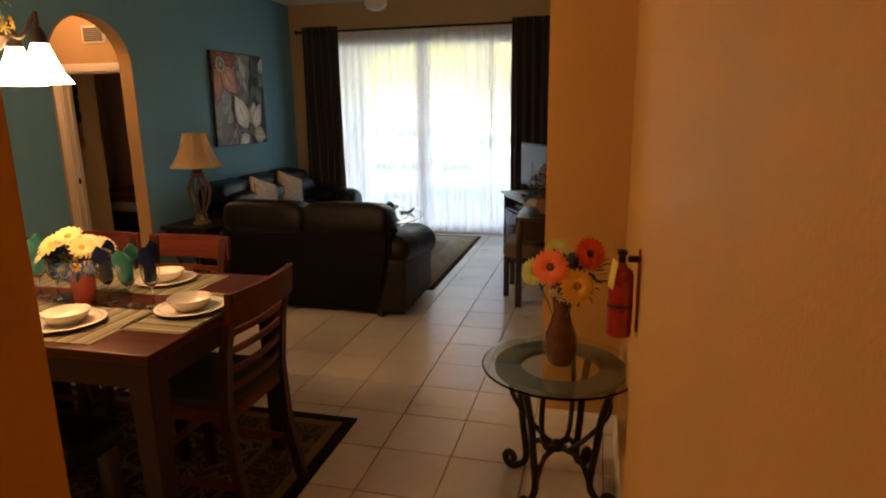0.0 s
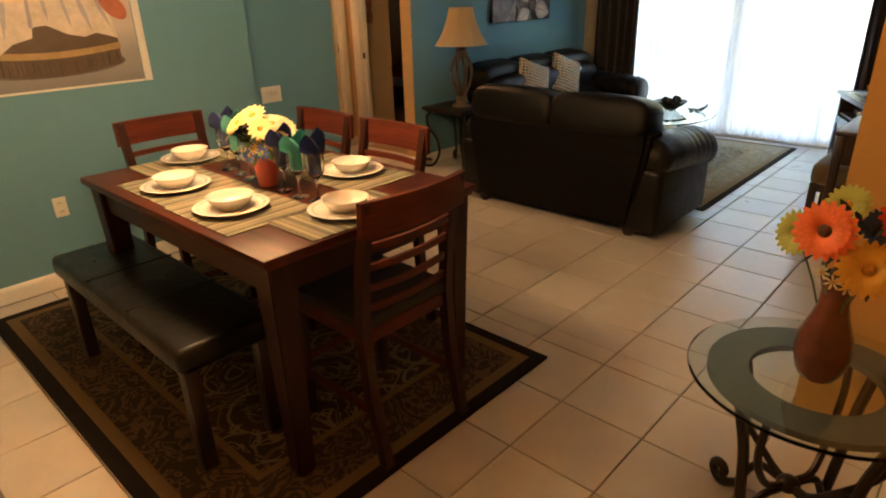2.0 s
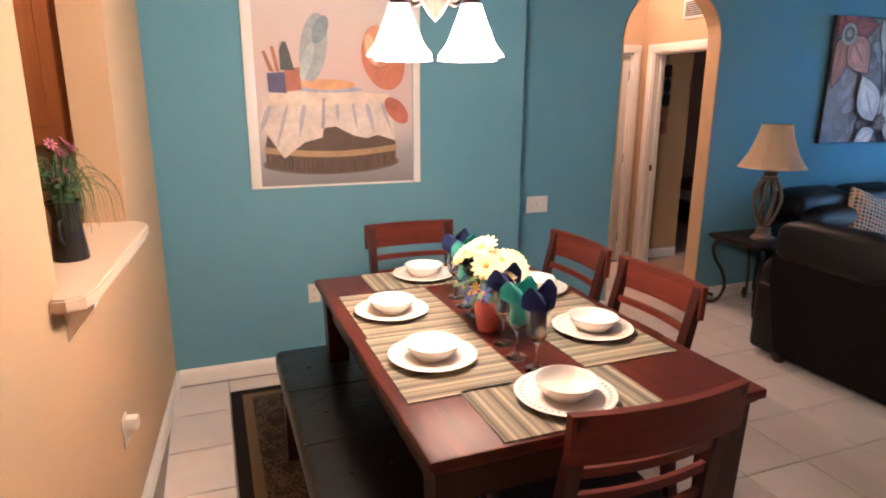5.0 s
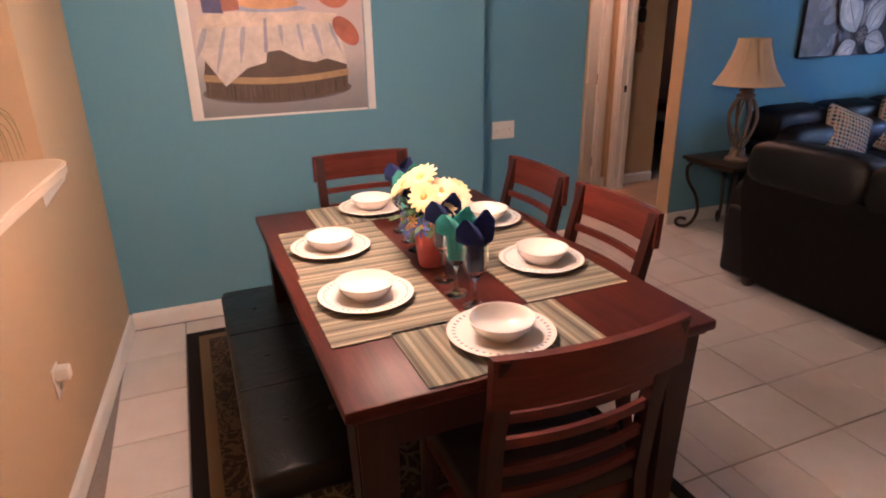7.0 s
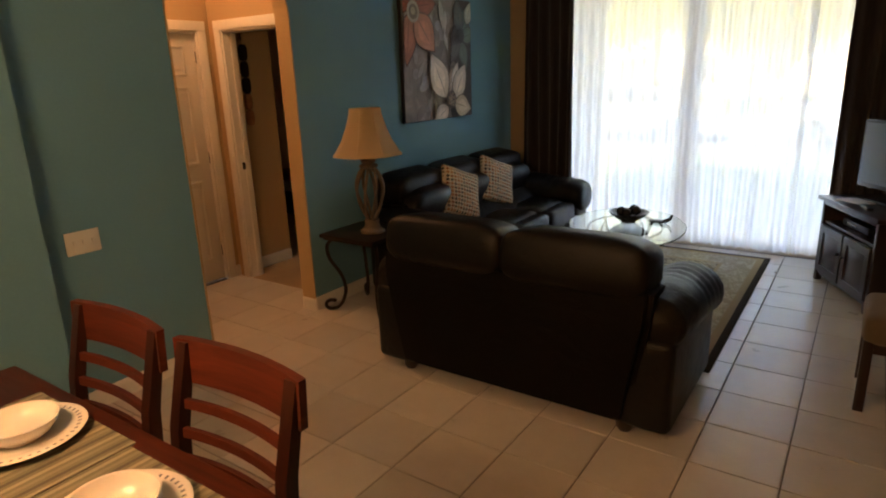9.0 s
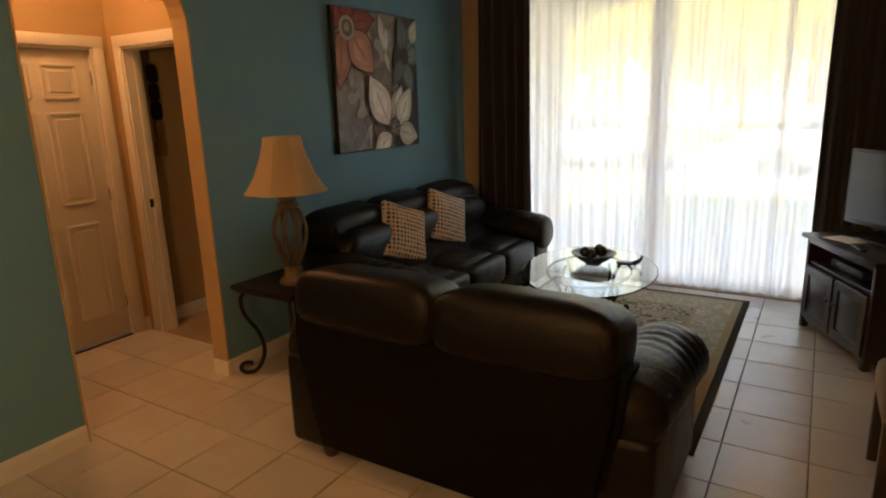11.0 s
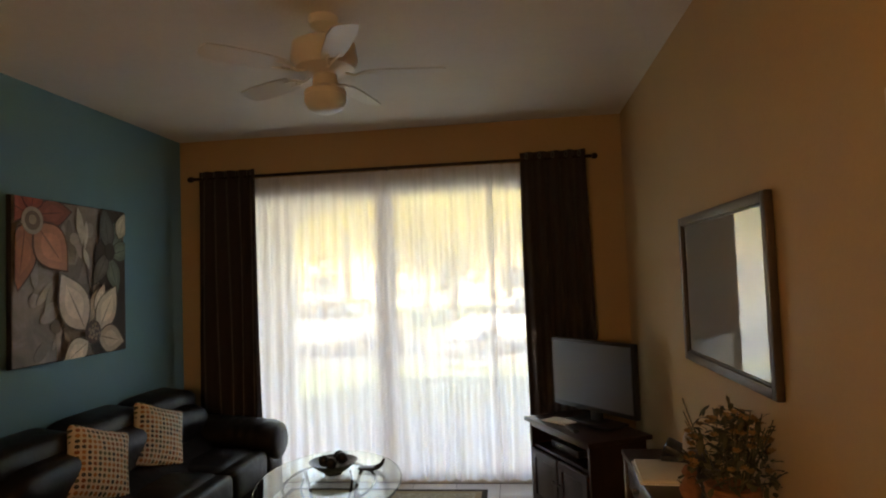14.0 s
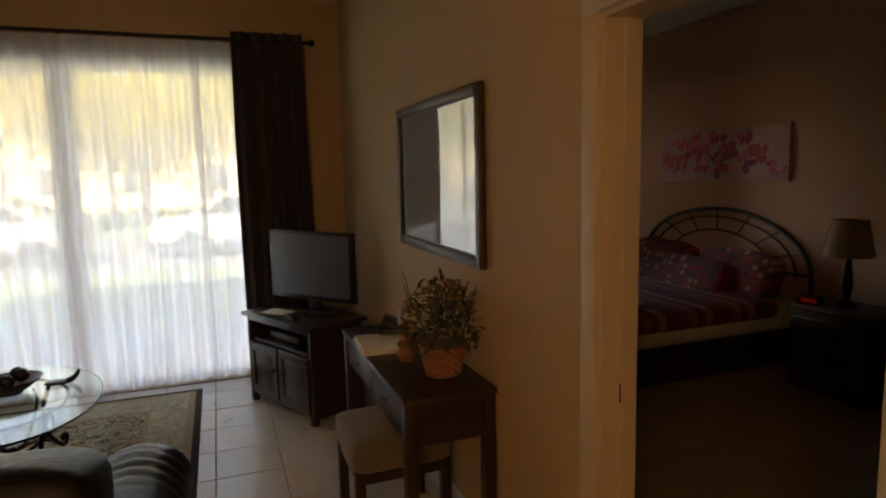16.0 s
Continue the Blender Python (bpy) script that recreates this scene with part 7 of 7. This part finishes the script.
bed((4.23, 8.76, 0.004), -90, "double bed with red striped quilt and arched metal headboard", 1.24)
bed((-5.15, 10.53, 0), 0, "double bed with dark bedding and an arched metal headboard")
ob = thing("towel", (2.72, 8.10, 0.588), "white folded towel lying on the striped quilt", "towel")
part("cloth", puff(nb(), (0, 0, 0.022), (0.30, 0.20, 0.044), 0.4), LINEN, ob)
ob = thing("tree_painting", (4.297, 8.78, 1.50), "wide canvas of a pink and crimson blossoming tree", "picture", rz=-90)
part("canvas", box(nb(), (0, -0.018, 0.24), (1.52, 0.03, 0.48), bev=0.003), paint("pale_pink_canvas", (0.50, 0.27, 0.24), 0.6, vary=0.15, scale=4, grain=0.3), ob)
rnd = random.Random(31)
art([(0.02, 0.02), (0.04, 0.16), (0.20, 0.28), (0.05, 0.20), (0.01, 0.34), (-0.02, 0.19), (-0.18, 0.30), (-0.04, 0.15), (-0.03, 0.02)], (0.07, 0.03, 0.03), ob, 0.0345)
for k in range(110):
    x = rnd.gauss(0, 0.33)
    z = 0.30 + 0.09 * rnd.gauss(0, 1) - 0.25 * x * x
    art(oval(max(-0.68, min(0.68, x)), max(0.10, min(0.43, z)), rnd.uniform(0.03, 0.08), rnd.uniform(0.02, 0.04), 10, rnd.uniform(0, 90)), rnd.choice([(0.42, 0.03, 0.07), (0.55, 0.10, 0.17), (0.30, 0.015, 0.10), (0.62, 0.22, 0.24), (0.48, 0.04, 0.05)]), ob, 0.035 + 0.0001 * k)
ob = thing("nightstand", (3.98, 7.24, 0.004), "dark wooden nightstand beside the bed", "nightstand", rz=-90)
part("body", box(nb(), (0, 0, 0.31), (0.56, 0.46, 0.58), bev=0.006), ESPRESSO_Z, ob)
part("top", box(nb(), (0, 0, 0.61), (0.60, 0.50, 0.025), bev=0.005), ESPRESSO, ob)
for z in (0.20, 0.44):
    d = part("drawer", box(nb(), (0, -0.236, z), (0.50, 0.018, 0.21), bev=0.004), ESPRESSO, ob)
    part("knob", ball(nb(), (0, -0.255, z), 0.014), GREYIRON, d)
ob = thing("alarm_clock", (3.88, 7.46, 0.6265), "small clock with a red display on the nightstand", "clock", rz=-80)
part("case", box(nb(), (0, 0, 0.03), (0.16, 0.07, 0.06), bev=0.006), BLACKPLASTIC, ob)
part("display", box(nb(), (0, -0.036, 0.03), (0.11, 0.002, 0.03)), lit("red_digits", (0.5, 0.01, 0.01), 0.004), ob)
ob = thing("bedside_lamp", (4.02, 7.30, 0.6265), "dim bedside lamp with a dark base and a tapered shade", "lamp")
part("base", lathe(nb(), [(0.0, 0), (0.07, 0), (0.06, 0.02), (0.02, 0.05), (0.035, 0.15), (0.02, 0.32), (0.01, 0.40), (0, 0.40)], seg=20), IRON, ob)
bm = lathe(nb(), [(0.16, 0.36), (0.11, 0.62)], seg=26)
bmesh.ops.delete(bm, geom=[f for f in bm.faces if len(f.verts) > 8], context="FACES")
bmesh.ops.solidify(bm, geom=bm.faces[:], thickness=0.003)
part("shade", bm, paint("tan_linen_shade", (0.38, 0.27, 0.17), 0.8, vary=0.08, grain=0.3), ob)
ob = thing("wall_hanging", (-4.248, 6.94, 1.30), "tall dark carved wall hanging beyond the doorway", "wall decoration", rz=90)
for k in range(5):
    part("plaque", puff(nb(), (0, -0.018, 0.06 + 0.135 * k), (0.085 - 0.008 * (k % 2), 0.03, 0.135), 0.6), IRON if k > 1 else WICKER, ob)
part("cord", rod(nb(), (0, -0.006, 0.70), (0, -0.006, 0.80), 0.004, seg=6), IRON, ob)
ob = thing("tall_picture", (-6.2, 10.597, 1.35), "tall narrow dark picture on the bedroom wall", "picture")
part("canvas", box(nb(), (0, -0.014, 0.45), (0.30, 0.026, 0.90), bev=0.003), paint("dark_canvas", (0.06, 0.035, 0.03), 0.6, vary=0.4, scale=5), ob)
ob = thing("air_vent", (-3.62, 6.649, 2.32), "white square air vent high in the alcove", "vent")
part("frame", box(nb(), (0, -0.006, 0.08), (0.26, 0.012, 0.17), bev=0.003), FANWHITE, ob)
for k in range(7):
    part("slat", box(nb(), (0, -0.014, 0.025 + 0.018 * k), (0.21, 0.008, 0.010), rx=30), GREYIRON, ob)

ob = thing("ceiling_light", (-3.70, 5.85, H - 0.10), "small lit dome light on the alcove ceiling", "ceiling light")
part("base", lathe(nb(), [(0.0, 0.098), (0.14, 0.098), (0.14, 0.075), (0, 0.075)], seg=28), FANWHITE, ob)
part("dome", lathe(nb(), [(0.13, 0.074), (0.125, 0.05), (0.09, 0.015), (0.04, 0.002), (0, 0)], seg=28), LITGLASS, ob, "lit frosted dome")

# ---- floor tiles, laid last ----
P = 0.36
GX, GY = 0.124, 4.095
REGIONS = ((-3.0, 0.88, 4.58, 9.42), (-2.78, 1.27, 2.36, 4.58), (0.33, 1.27, 0.3, 2.36), (-4.25, -3.0, 5.25, 6.65))
shapes = {}


def tile_mesh(w, h):
    key = (round(w, 3), round(h, 3))
    if key not in shapes:
        bm = box(nb(), (0, 0, -0.004), (w, h, 0.008), bev=0.0022, seg=1)
        mesh = bpy.data.meshes.new("tile")
        bm.to_mesh(mesh)
        bm.free()
        mesh.materials.append(TILE)
        shapes[key] = mesh
    return shapes[key]


cells = []
for x0, x1, y0, y1 in REGIONS:
    i0, i1 = math.floor((x0 - GX) / P), math.ceil((x1 - GX) / P)
    j0, j1 = math.floor((y0 - GY) / P), math.ceil((y1 - GY) / P)
    for i in range(i0, i1):
        for j in range(j0, j1):
            a0, a1 = max(x0, GX + i * P), min(x1, GX + (i + 1) * P)
            b0, b1 = max(y0, GY + j * P), min(y1, GY + (j + 1) * P)
            if a1 - a0 < 0.03 or b1 - b0 < 0.03:
                continue
            g0x, g1x = (0.0028 if a0 > x0 else 0), (0.0028 if a1 < x1 else 0)
            g0y, g1y = (0.0028 if b0 > y0 else 0), (0.0028 if b1 < y1 else 0)
            cells.append(((a0 + g0x + a1 - g1x) / 2, (b0 + g0y + b1 - g1y) / 2, a1 - a0 - g0x - g1x, b1 - b0 - g0y - g1y))
cells.sort(key=lambda c: abs(c[0] + 0.6) + 0.35 * abs(c[1] - 5.2))
rest = nb()
for k, (x, y, w, h) in enumerate(cells):
    if k < 300:
        t = new("tile", tile_mesh(w, h))
        t.parent = floor
        t.location = (x, y, random.uniform(-0.0004, 0.0004))
    else:
        box(rest, (x, y, -0.004), (w, h, 0.008), bev=0.0022, seg=1)
if len(rest.verts):
    far = part("tiles", rest, TILE, floor, smooth=False)
    far["kind"] = "stuff"
